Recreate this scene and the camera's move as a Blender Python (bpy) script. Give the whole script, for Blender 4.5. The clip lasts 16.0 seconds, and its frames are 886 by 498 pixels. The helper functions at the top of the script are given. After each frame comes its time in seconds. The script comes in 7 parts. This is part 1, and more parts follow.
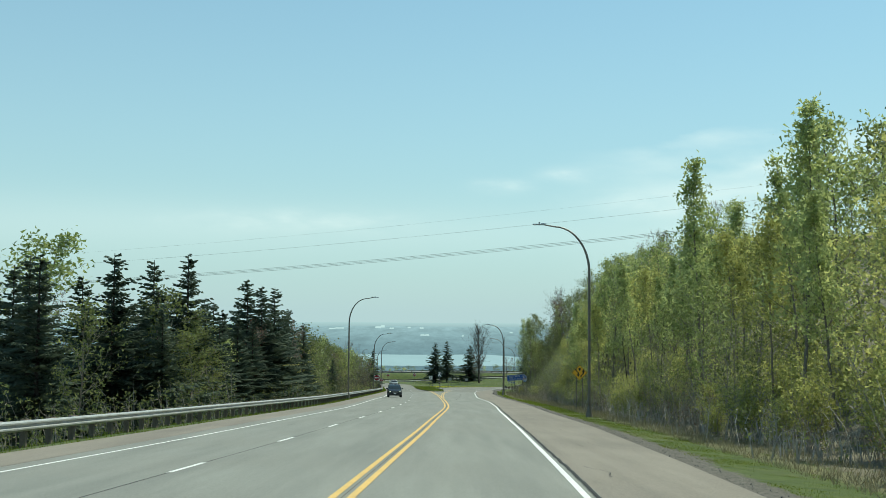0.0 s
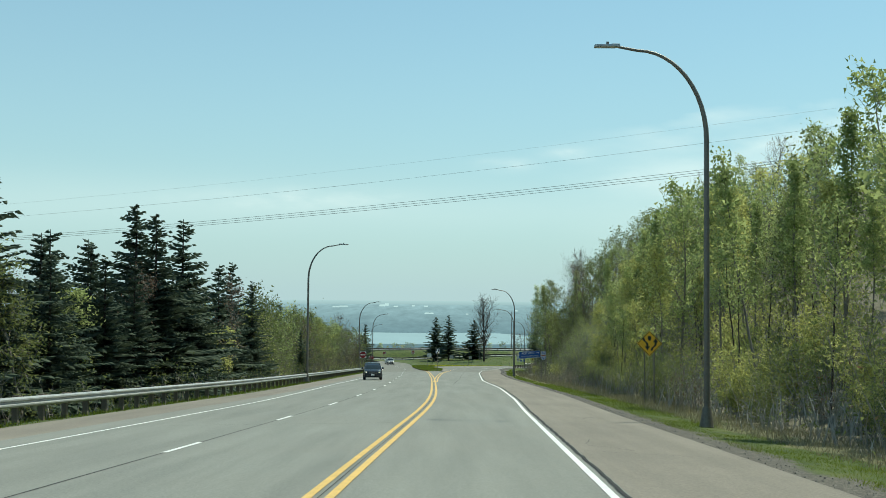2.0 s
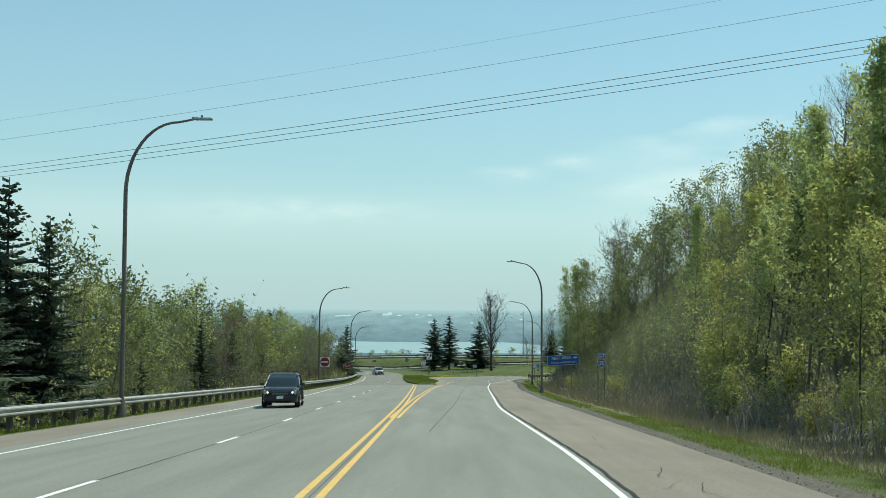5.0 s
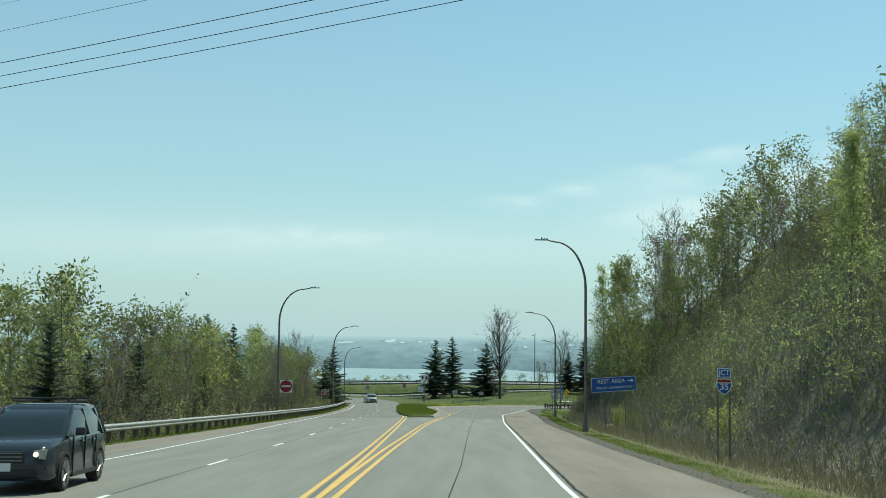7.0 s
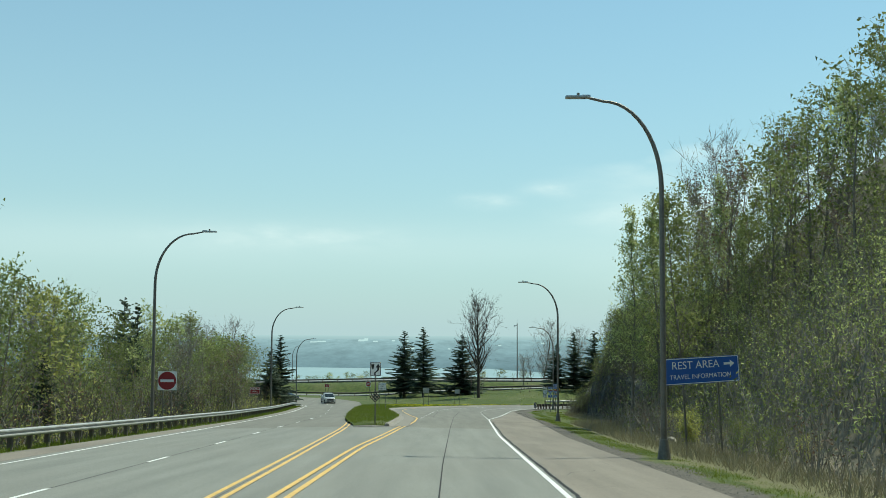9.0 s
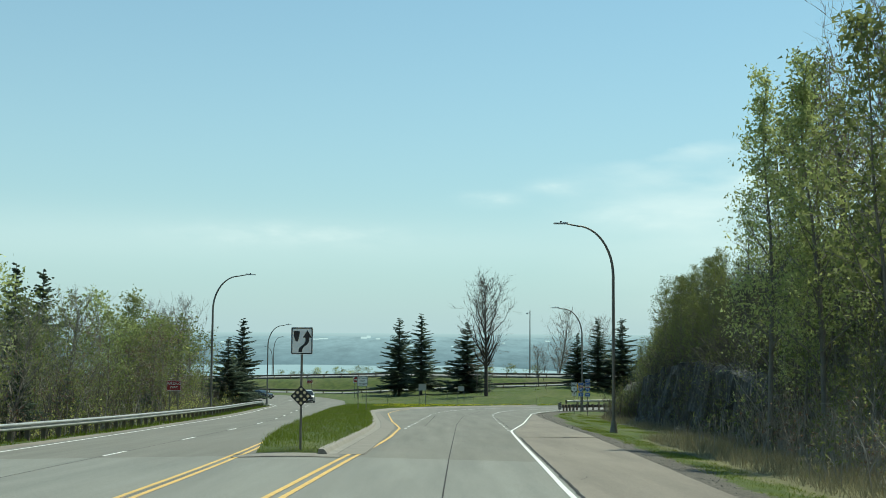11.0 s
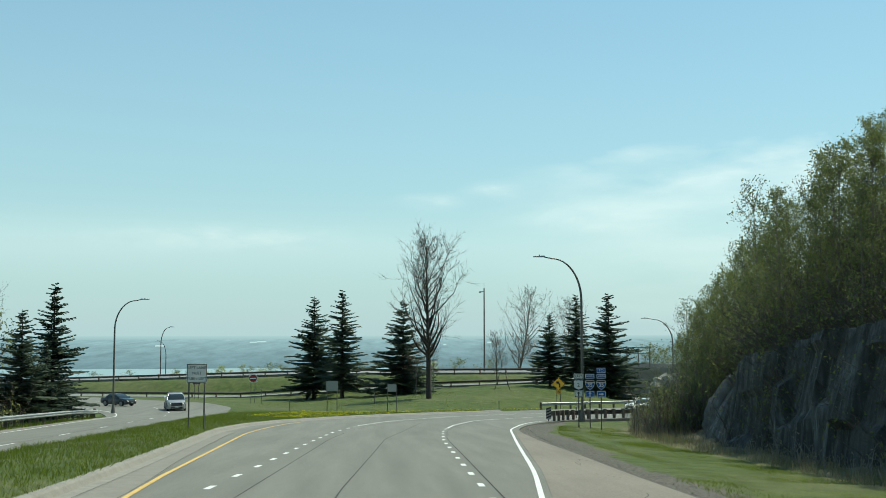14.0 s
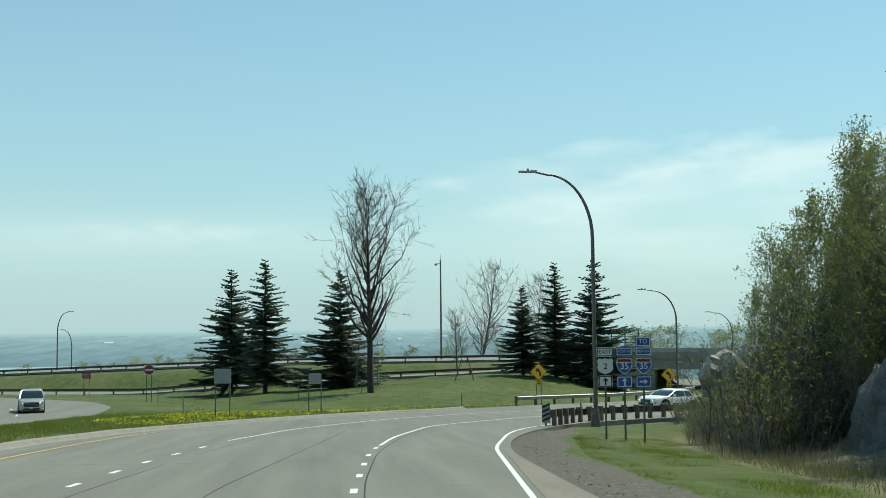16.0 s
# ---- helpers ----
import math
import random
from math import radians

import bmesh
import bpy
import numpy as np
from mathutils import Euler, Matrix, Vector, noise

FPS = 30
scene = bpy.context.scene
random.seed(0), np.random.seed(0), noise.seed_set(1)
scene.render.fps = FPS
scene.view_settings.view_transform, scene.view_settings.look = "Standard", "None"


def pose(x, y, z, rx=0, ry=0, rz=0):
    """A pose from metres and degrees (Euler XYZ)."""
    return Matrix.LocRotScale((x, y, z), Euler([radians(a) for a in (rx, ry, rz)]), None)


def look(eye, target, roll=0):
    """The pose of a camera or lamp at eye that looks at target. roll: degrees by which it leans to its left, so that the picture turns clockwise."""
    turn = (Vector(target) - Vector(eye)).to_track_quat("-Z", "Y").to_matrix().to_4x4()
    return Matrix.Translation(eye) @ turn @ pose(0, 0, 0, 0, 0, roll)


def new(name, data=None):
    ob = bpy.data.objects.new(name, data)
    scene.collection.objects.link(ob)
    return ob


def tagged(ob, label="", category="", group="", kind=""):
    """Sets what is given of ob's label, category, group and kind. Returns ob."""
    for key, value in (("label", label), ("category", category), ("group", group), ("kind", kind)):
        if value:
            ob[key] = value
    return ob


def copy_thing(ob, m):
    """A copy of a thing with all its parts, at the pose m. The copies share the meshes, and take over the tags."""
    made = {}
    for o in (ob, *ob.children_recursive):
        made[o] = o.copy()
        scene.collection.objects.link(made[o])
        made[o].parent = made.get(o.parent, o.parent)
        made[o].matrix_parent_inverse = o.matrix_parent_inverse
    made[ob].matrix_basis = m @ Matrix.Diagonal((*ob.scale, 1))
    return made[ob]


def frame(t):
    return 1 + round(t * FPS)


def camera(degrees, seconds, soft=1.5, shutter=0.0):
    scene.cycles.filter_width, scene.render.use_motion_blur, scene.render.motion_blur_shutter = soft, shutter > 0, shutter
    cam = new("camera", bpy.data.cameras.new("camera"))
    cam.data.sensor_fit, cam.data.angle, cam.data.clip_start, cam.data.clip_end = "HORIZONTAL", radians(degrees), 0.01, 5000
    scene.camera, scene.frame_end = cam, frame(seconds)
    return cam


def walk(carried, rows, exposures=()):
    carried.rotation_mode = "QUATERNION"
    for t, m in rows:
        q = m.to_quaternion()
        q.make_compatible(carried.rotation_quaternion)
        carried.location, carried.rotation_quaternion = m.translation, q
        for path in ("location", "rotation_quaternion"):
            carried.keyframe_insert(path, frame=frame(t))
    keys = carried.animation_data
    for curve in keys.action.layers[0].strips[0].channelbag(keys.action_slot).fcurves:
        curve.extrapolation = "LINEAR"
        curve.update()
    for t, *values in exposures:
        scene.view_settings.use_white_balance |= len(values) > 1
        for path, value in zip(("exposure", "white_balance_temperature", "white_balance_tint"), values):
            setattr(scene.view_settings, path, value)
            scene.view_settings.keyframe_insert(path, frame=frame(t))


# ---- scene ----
cam = camera(44.4, 16.0, soft=0.85)
METRES, EYE, TILT, LEAN, TURN = 264.0, 1.67, 1.4, 0.0, 0.0
ROWS = [
    (0.0, 0.0, 0.0, 0.0, -0.02, 1.99, -0.47),
    (0.5, 0.0009, 0.0328, -0.003, 0.22, 1.72, -0.4),
    (1.0, 0.002, 0.0671, -0.0061, 0.37, 1.36, -0.44),
    (1.5, 0.0031, 0.1023, -0.0093, 0.35, 1.03, -0.5),
    (2.0, 0.0041, 0.1354, -0.0122, 0.23, 0.87, -0.49),
    (2.5, 0.0051, 0.1697, -0.0153, 0.07, 0.79, -0.43),
    (3.0, 0.0063, 0.2048, -0.0184, -0.03, 0.84, -0.34),
    (3.5, 0.0074, 0.2376, -0.0214, 0.0, 0.85, -0.2),
    (4.0, 0.0083, 0.2716, -0.0244, 0.13, 0.85, -0.15),
    (6.5, 0.0085, 0.4256, -0.0378, 0.74, 2.68, -0.54),
    (7.0, 0.0088, 0.4575, -0.0406, 0.65, 2.81, -0.52),
    (7.5, 0.0093, 0.4892, -0.0435, 0.54, 2.77, -0.42),
    (8.0, 0.0095, 0.521, -0.0464, 0.1, 2.77, -0.29),
    (10.5, 0.0129, 0.6775, -0.0597, -1.21, 2.81, -0.42),
    (11.0, 0.0135, 0.7086, -0.0625, -0.57, 2.68, -0.43),
    (11.5, 0.0143, 0.7395, -0.0652, 0.16, 2.44, -0.35),
    (12.0, 0.0153, 0.7705, -0.068, 0.62, 2.26, -0.22),
    (12.5, 0.0164, 0.8008, -0.0706, 0.4, 2.22, -0.16),
    (13.0, 0.0181, 0.8309, -0.0731, -0.53, 2.31, -0.11),
    (13.5, 0.02, 0.8607, -0.0757, -2.01, 2.59, -0.09),
    (14.0, 0.0221, 0.8889, -0.0783, -3.67, 2.82, -0.03),
    (14.5, 0.0244, 0.9158, -0.0807, -5.14, 2.92, 0.04),
    (15.0, 0.0268, 0.9427, -0.0831, -6.04, 2.87, 0.13),
    (15.5, 0.0296, 0.9693, -0.0854, -6.33, 2.72, 0.24),
    (16.0, 0.0322, 0.9952, -0.0878, -6.04, 2.5, 0.43),
]
walk(cam, [(t, pose(0, 0, EYE, TILT, LEAN, TURN) @ pose(METRES * x, METRES * y, METRES * z, 90 + pitch, roll, yaw)) for t, x, y, z, yaw, pitch, roll in ROWS],
     exposures=[(0.0, 0.25, 6500, -4), (16.0, 0.25, 6500, -4)])

# ---- light ----
HAZE, CLOUD = (3.62, 4.68, 5.2), (7.0, 7.6, 7.75)
SUN_EL, SUN_AZ = 61.0, 55.0  # degrees: height, and turn from straight ahead to the right
sky_world = bpy.data.worlds.new("sky")
scene.world = sky_world
sky_world.use_nodes = True
wn, wl = sky_world.node_tree.nodes, sky_world.node_tree.links
wn.clear()
w_out = wn.new("ShaderNodeOutputWorld")
w_bg = wn.new("ShaderNodeBackground")
w_bg.inputs["Strength"].default_value = 0.113
w_sky = wn.new("ShaderNodeTexSky")
w_sky.sky_type = "NISHITA"
w_sky.sun_disc = False
w_sky.sun_elevation, w_sky.sun_rotation = radians(SUN_EL), radians(SUN_AZ)
w_sky.air_density, w_sky.dust_density, w_sky.ozone_density = 1.0, 0.2, 3.0
w_co = wn.new("ShaderNodeTexCoord")
w_sep = wn.new("ShaderNodeSeparateXYZ")
wl.new(w_co.outputs["Generated"], w_sep.inputs["Vector"])


def w_math(op, a, b=0.0, c=0.0):
    m = wn.new("ShaderNodeMath")
    m.operation = op
    for i, v in enumerate((a, b, c)):
        if isinstance(v, (int, float)):
            m.inputs[i].default_value = v
        else:
            wl.new(v, m.inputs[i])
    return m.outputs["Value"]


def w_bell(v, mid, width):
    d = w_math("DIVIDE", w_math("SUBTRACT", v, mid), width)
    return w_math("EXPONENT", w_math("MULTIPLY", w_math("MULTIPLY", d, d), -1.0))


def w_noise(scale, vec_scale, detail=5.0):
    mp = wn.new("ShaderNodeMapping")
    mp.inputs["Scale"].default_value = vec_scale
    no = wn.new("ShaderNodeTexNoise")
    no.inputs["Scale"].default_value, no.inputs["Detail"].default_value = scale, detail
    wl.new(w_co.outputs["Generated"], mp.inputs["Vector"])
    wl.new(mp.outputs["Vector"], no.inputs["Vector"])
    return no.outputs["Fac"]


def w_blend(fac, a, b):
    m = wn.new("ShaderNodeMixRGB")
    wl.new(fac, m.inputs["Fac"])
    wl.new(a, m.inputs["Color1"])
    m.inputs["Color2"].default_value = (*b, 1)
    return m.outputs["Color"]


# moist air low down, thin cloud bands over the valley
w_up = w_math("MAXIMUM", w_sep.outputs["Z"], 0.0)
w_low = w_math("MULTIPLY", w_math("EXPONENT", w_math("MULTIPLY", w_up, -3.4)), 0.94)
w_tint = wn.new("ShaderNodeMixRGB")
w_tint.blend_type, w_tint.inputs["Fac"].default_value = "MULTIPLY", 1.0
w_tint.inputs["Color2"].default_value = (0.88, 1.13, 1.06, 1)
wl.new(w_sky.outputs["Color"], w_tint.inputs["Color1"])
w_col = w_blend(w_low, w_tint.outputs["Color"], HAZE)
# one bank of thin cloud with a ragged, rising upper edge
w_edge = w_math("ADD", w_math("MULTIPLY_ADD", w_sep.outputs["X"], 0.09, 0.136), w_math("MULTIPLY", w_math("SUBTRACT", w_noise(6.0, (1.0, 1.0, 3.0), 7.0), 0.5), 0.13))
w_depth = w_math("SUBTRACT", w_edge, w_sep.outputs["Z"])
w_front = w_math("MINIMUM", w_math("MAXIMUM", w_math("MULTIPLY", w_depth, 55.0), 0.0), 1.0)
w_below = w_math("EXPONENT", w_math("MULTIPLY", w_math("MAXIMUM", w_depth, 0.0), -13.0))
w_side = w_math("MINIMUM", w_math("MAXIMUM", w_math("MULTIPLY", w_math("SUBTRACT", w_sep.outputs["X"], 0.09), 5.0), 0.0), 1.0)
w_fluff = w_math("MINIMUM", w_math("MAXIMUM", w_math("MULTIPLY_ADD", w_noise(7.0, (1.0, 1.0, 4.5), 7.0), 2.6, -0.72), 0.0), 1.0)
w_area = w_math("MULTIPLY", w_math("MULTIPLY", w_front, w_below), w_math("MULTIPLY", w_side, w_fluff))
w_col = w_blend(w_math("MULTIPLY", w_area, 0.92), w_col, CLOUD)
# a few small shreds before the bank, and a faint veil lower down
w_wisp = w_noise(30.0, (1.0, 1.0, 3.0), 5.0)
for mid_x, mid_z, wide, high in ((0.112, 0.127, 0.024, 0.0065), (0.055, 0.117, 0.026, 0.006), (0.20, 0.102, 0.06, 0.012), (-0.13, 0.083, 0.09, 0.010)):
    w_shred = w_math("MULTIPLY", w_bell(w_sep.outputs["X"], mid_x, wide), w_bell(w_sep.outputs["Z"], mid_z, high))
    w_shred = w_math("MINIMUM", w_math("MULTIPLY", w_shred, w_math("MULTIPLY", w_wisp, w_wisp)), 1.0)
    w_col = w_blend(w_math("MULTIPLY", w_shred, 0.9), w_col, CLOUD)
w_band = w_math("MULTIPLY", w_bell(w_sep.outputs["Z"], 0.075, 0.026), w_noise(2.0, (1.0, 1.0, 5.0), 5.0))
w_col = w_blend(w_math("MULTIPLY", w_band, 0.30), w_col, CLOUD)
wl.new(w_col, w_bg.inputs["Color"])
wl.new(w_bg.outputs["Background"], w_out.inputs["Surface"])

sun = new("sun", bpy.data.lights.new("sun", "SUN"))
sun.data.energy, sun.data.angle, sun.data.color = 3.9, radians(0.6), (1.0, 0.94, 0.80)
_az, _el = radians(SUN_AZ), radians(SUN_EL)
sun.matrix_world = look((0, 0, 60), (-60 * math.sin(_az) * math.cos(_el), -60 * math.cos(_az) * math.cos(_el), 60 - 60 * math.sin(_el)))


# ---- materials ----
def material(name, rough=0.8, metal=0.0):
    m = bpy.data.materials.new(name)
    m.use_nodes = True
    b = m.node_tree.nodes["Principled BSDF"]
    b.inputs["Roughness"].default_value, b.inputs["Metallic"].default_value = rough, metal
    return m, m.node_tree.nodes, m.node_tree.links, b


def plain(name, color, rough=0.6, metal=0.0, var=0.12, scale=6.0, bump=0.0):
    """A colour with soft unevenness at two scales."""
    m, n, l, b = material(name, rough, metal)
    co = n.new("ShaderNodeTexCoord")
    a, c = n.new("ShaderNodeTexNoise"), n.new("ShaderNodeTexNoise")
    a.inputs["Scale"].default_value, c.inputs["Scale"].default_value = scale, scale * 9
    a.inputs["Detail"].default_value = c.inputs["Detail"].default_value = 4
    l.new(co.outputs["Object"], a.inputs["Vector"]), l.new(co.outputs["Object"], c.inputs["Vector"])
    add = n.new("ShaderNodeMath")
    add.operation = "ADD"
    l.new(a.outputs["Fac"], add.inputs[0]), l.new(c.outputs["Fac"], add.inputs[1])
    r = n.new("ShaderNodeMapRange")
    r.inputs["From Min"].default_value, r.inputs["From Max"].default_value = 0.6, 1.4
    r.inputs["To Min"].default_value, r.inputs["To Max"].default_value = 1 - var, 1 + var
    l.new(add.outputs["Value"], r.inputs["Value"])
    x = n.new("ShaderNodeVectorMath")
    x.operation = "SCALE"
    x.inputs[0].default_value = color
    l.new(r.outputs["Result"], x.inputs["Scale"])
    l.new(x.outputs["Vector"], b.inputs["Base Color"])
    if bump:
        bp = n.new("ShaderNodeBump")
        bp.inputs["Strength"].default_value, bp.inputs["Distance"].default_value = bump, 0.02
        l.new(add.outputs["Value"], bp.inputs["Height"])
        l.new(bp.outputs["Normal"], b.inputs["Normal"])
    return m


def noise_node(n, l, vec, scale, detail=4.0, rough=0.55):
    t = n.new("ShaderNodeTexNoise")
    t.inputs["Scale"].default_value, t.inputs["Detail"].default_value, t.inputs["Roughness"].default_value = scale, detail, rough
    l.new(vec, t.inputs["Vector"])
    return t.outputs["Fac"]


def ramp_node(n, l, fac, stops):
    r = n.new("ShaderNodeValToRGB")
    e = r.color_ramp.elements
    while len(e) < len(stops):
        e.new(0.5)
    for k, (p, c) in zip(e, stops):
        k.position, k.color = p, (*c, 1)
    l.new(fac, r.inputs["Fac"])
    return r.outputs["Color"]


def mixed(n, l, fac, a, b):
    m = n.new("ShaderNodeMixRGB")
    for sock, v in (("Fac", fac), ("Color1", a), ("Color2", b)):
        if isinstance(v, (int, float)):
            m.inputs[sock].default_value = v
        elif isinstance(v, tuple):
            m.inputs[sock].default_value = (*v, 1)
        else:
            l.new(v, m.inputs[sock])
    return m.outputs["Color"]


def bumped(n, l, b, height, strength, distance):
    bp = n.new("ShaderNodeBump")
    bp.inputs["Strength"].default_value, bp.inputs["Distance"].default_value = strength, distance
    l.new(height, bp.inputs["Height"])
    l.new(bp.outputs["Normal"], b.inputs["Normal"])


def pavement_material(name, dark, light, stain, fine):
    """Worn pavement: aggregate grain, long wheel-track streaks, patches."""
    m, n, l, b = material(name, 0.85)
    co = n.new("ShaderNodeTexCoord").outputs["Object"]
    st = n.new("ShaderNodeMapping")
    st.inputs["Scale"].default_value = (1.0, 0.03, 1.0)
    l.new(co, st.inputs["Vector"])
    streak = noise_node(n, l, st.outputs["Vector"], 1.3, 3)
    patch = noise_node(n, l, co, 0.16, 5)
    grain = noise_node(n, l, co, fine, 3, 0.7)
    c = ramp_node(n, l, streak, [(0.3, dark), (0.7, light)])
    c = mixed(n, l, ramp_node(n, l, patch, [(0.45, (0, 0, 0)), (0.75, (0.5, 0.5, 0.5))]), c, stain)
    sp = ramp_node(n, l, grain, [(0.3, (0.75, 0.75, 0.75)), (0.7, (1.2, 1.2, 1.2))])
    mul = n.new("ShaderNodeMixRGB")
    mul.blend_type, mul.inputs["Fac"].default_value = "MULTIPLY", 1.0
    l.new(c, mul.inputs["Color1"]), l.new(sp, mul.inputs["Color2"])
    l.new(mul.outputs["Color"], b.inputs["Base Color"])
    bumped(n, l, b, grain, 0.35, 0.01)
    return m


KERB_FACE = plain("kerb_face", (0.245, 0.23, 0.20), 0.9, var=0.25, scale=2, bump=0.15)
CONCRETE = pavement_material("worn_concrete", (0.172, 0.176, 0.158), (0.228, 0.232, 0.206), (0.195, 0.19, 0.165), 30)
RAMP_CONCRETE = pavement_material("older_ramp_concrete", (0.14, 0.138, 0.118), (0.192, 0.188, 0.162), (0.165, 0.154, 0.13), 30)
ASPHALT = pavement_material("old_asphalt", (0.178, 0.156, 0.128), (0.238, 0.21, 0.172), (0.13, 0.115, 0.098), 22)
FAR_ASPHALT = pavement_material("far_asphalt", (0.16, 0.16, 0.155), (0.22, 0.22, 0.21), (0.2, 0.2, 0.19), 10)
TAR = plain("joint_tar", (0.026, 0.026, 0.026), 0.95, var=0.3)
WHITE_LINE = plain("white_road_paint", (0.72, 0.72, 0.70), 0.6, var=0.2, scale=3)
YELLOW_LINE = plain("yellow_road_paint", (0.64, 0.41, 0.11), 0.6, var=0.22, scale=3)
KERB = plain("kerb_concrete", (0.215, 0.20, 0.172), 0.9, var=0.2, scale=2, bump=0.4)


def ground_material():
    m, n, l, b = material("verge_ground", 0.95)
    co = n.new("ShaderNodeTexCoord").outputs["Object"]
    at = n.new("ShaderNodeVertexColor")
    at.layer_name = "kind"
    sep = n.new("ShaderNodeSeparateColor")
    l.new(at.outputs["Color"], sep.inputs["Color"])
    big, mid, fine = noise_node(n, l, co, 0.12, 5), noise_node(n, l, co, 1.1, 5), noise_node(n, l, co, 14, 4, 0.7)
    grass = ramp_node(n, l, mid, [(0.3, (0.032, 0.054, 0.007)), (0.52, (0.060, 0.088, 0.012)), (0.75, (0.10, 0.114, 0.024))])
    dry = ramp_node(n, l, fine, [(0.3, (0.10, 0.085, 0.05)), (0.7, (0.30, 0.25, 0.15))])
    gravel = ramp_node(n, l, noise_node(n, l, co, 9, 6, 0.8), [(0.3, (0.04, 0.036, 0.03)), (0.51, (0.098, 0.088, 0.073)), (0.69, (0.215, 0.197, 0.166))])
    wood = ramp_node(n, l, mid, [(0.3, (0.085, 0.076, 0.05)), (0.5, (0.165, 0.145, 0.10)), (0.7, (0.10, 0.105, 0.052))])
    c = mixed(n, l, ramp_node(n, l, big, [(0.5, (0, 0, 0)), (0.75, (0.35, 0.35, 0.35))]), grass, dry)
    edge = noise_node(n, l, co, 2.6, 6, 0.7)

    def ragged(sock):
        a = n.new("ShaderNodeMath")
        a.operation = "MULTIPLY_ADD"
        a.inputs[1].default_value = 1.1
        l.new(edge, a.inputs[0]), l.new(sock, a.inputs[2])
        return ramp_node(n, l, a.outputs["Value"], [(0.93, (0, 0, 0)), (1.0, (0.5, 0.5, 0.5))] if sock.name == "Blue" else [(0.90, (0, 0, 0)), (1.0, (1, 1, 1))])
    c = mixed(n, l, ragged(sep.outputs["Blue"]), c, dry)
    c = mixed(n, l, ragged(sep.outputs["Red"]), c, gravel)
    c = mixed(n, l, ragged(sep.outputs["Green"]), c, wood)
    sp = ramp_node(n, l, fine, [(0.25, (0.6, 0.6, 0.6)), (0.75, (1.35, 1.35, 1.35))])
    mul = n.new("ShaderNodeMixRGB")
    mul.blend_type, mul.inputs["Fac"].default_value = "MULTIPLY", 1.0
    l.new(c, mul.inputs["Color1"]), l.new(sp, mul.inputs["Color2"])
    l.new(mul.outputs["Color"], b.inputs["Base Color"])
    bumped(n, l, b, fine, 0.6, 0.05)
    return m


GROUND = ground_material()
STEEL = plain("galvanised_steel", (0.42, 0.44, 0.44), 0.5, 0.75, var=0.2, scale=2)
RAIL_STEEL = plain("weathered_rail_steel", (0.34, 0.35, 0.34), 0.55, 0.35, var=0.25, scale=1.5)
RAIL_DARK = plain("rusty_dark_rail", (0.10, 0.085, 0.075), 0.7, 0.3, var=0.3, scale=2)
POLE = plain("dark_pole_steel", (0.165, 0.155, 0.138), 0.5, 0.5, var=0.25, scale=1.5)
TIMBER = plain("weathered_timber_post", (0.13, 0.105, 0.08), 0.9, var=0.35, scale=5, bump=0.3)
SIGN_YELLOW = plain("sign_amber", (0.85, 0.47, 0.035), 0.45, var=0.06)
REFLECTOR = plain("pale_reflector", (0.70, 0.60, 0.36), 0.35, var=0.05)
SIGN_BLACK = plain("sign_black", (0.015, 0.015, 0.015), 0.5, var=0.1)
SIGN_WHITE = plain("sign_white", (0.78, 0.78, 0.76), 0.45, var=0.05)
SIGN_BLUE = plain("sign_blue", (0.03, 0.11, 0.40), 0.45, var=0.08)
SIGN_RED = plain("sign_red", (0.27, 0.02, 0.024), 0.45, var=0.08)
SIGN_BACK = plain("sign_back_aluminium", (0.34, 0.35, 0.35), 0.5, 0.6, var=0.1)


def leaf_material(name, dark, light, glow=0.35):
    m, n, l, b = material(name, 0.75)
    b.inputs["Specular IOR Level"].default_value = 0.2
    info = n.new("ShaderNodeObjectInfo")
    geo = n.new("ShaderNodeNewGeometry")
    add = n.new("ShaderNodeMath")
    add.operation = "MULTIPLY_ADD"
    add.inputs[1].default_value = 0.55
    l.new(geo.outputs["Random Per Island"], add.inputs[0])
    half = n.new("ShaderNodeMath")
    half.operation = "MULTIPLY"
    half.inputs[1].default_value = 0.45
    l.new(info.outputs["Random"], half.inputs[0])
    l.new(half.outputs["Value"], add.inputs[2])
    c = ramp_node(n, l, add.outputs["Value"], [(0.0, dark), (1.0, light)])
    l.new(c, b.inputs["Base Color"])
    tr = n.new("ShaderNodeBsdfTranslucent")
    l.new(c, tr.inputs["Color"])
    mx = n.new("ShaderNodeMixShader")
    mx.inputs["Fac"].default_value = glow
    l.new(b.outputs["BSDF"], mx.inputs[1]), l.new(tr.outputs["BSDF"], mx.inputs[2])
    l.new(mx.outputs["Shader"], n["Material Output"].inputs["Surface"])
    return m


LEAF_GREEN = leaf_material("young_leaf_green", (0.15, 0.21, 0.06), (0.56, 0.60, 0.26), 0.58)
LEAF_YELLOW = leaf_material("young_leaf_yellow", (0.22, 0.235, 0.06), (0.64, 0.63, 0.24), 0.58)
LEAF_OLIVE = leaf_material("olive_bud", (0.095, 0.12, 0.04), (0.28, 0.31, 0.118), 0.50)
LEAF_PINK = leaf_material("russet_bud", (0.12, 0.075, 0.05), (0.24, 0.16, 0.11), 0.3)
NEEDLE = leaf_material("spruce_needle", (0.048, 0.070, 0.048), (0.115, 0.145, 0.098), 0.2)
GRASS_BLADE = leaf_material("grass_blade", (0.072, 0.112, 0.012), (0.195, 0.24, 0.036), 0.5)
DRY_BLADE = leaf_material("dry_grass", (0.14, 0.13, 0.075), (0.34, 0.31, 0.20), 0.35)
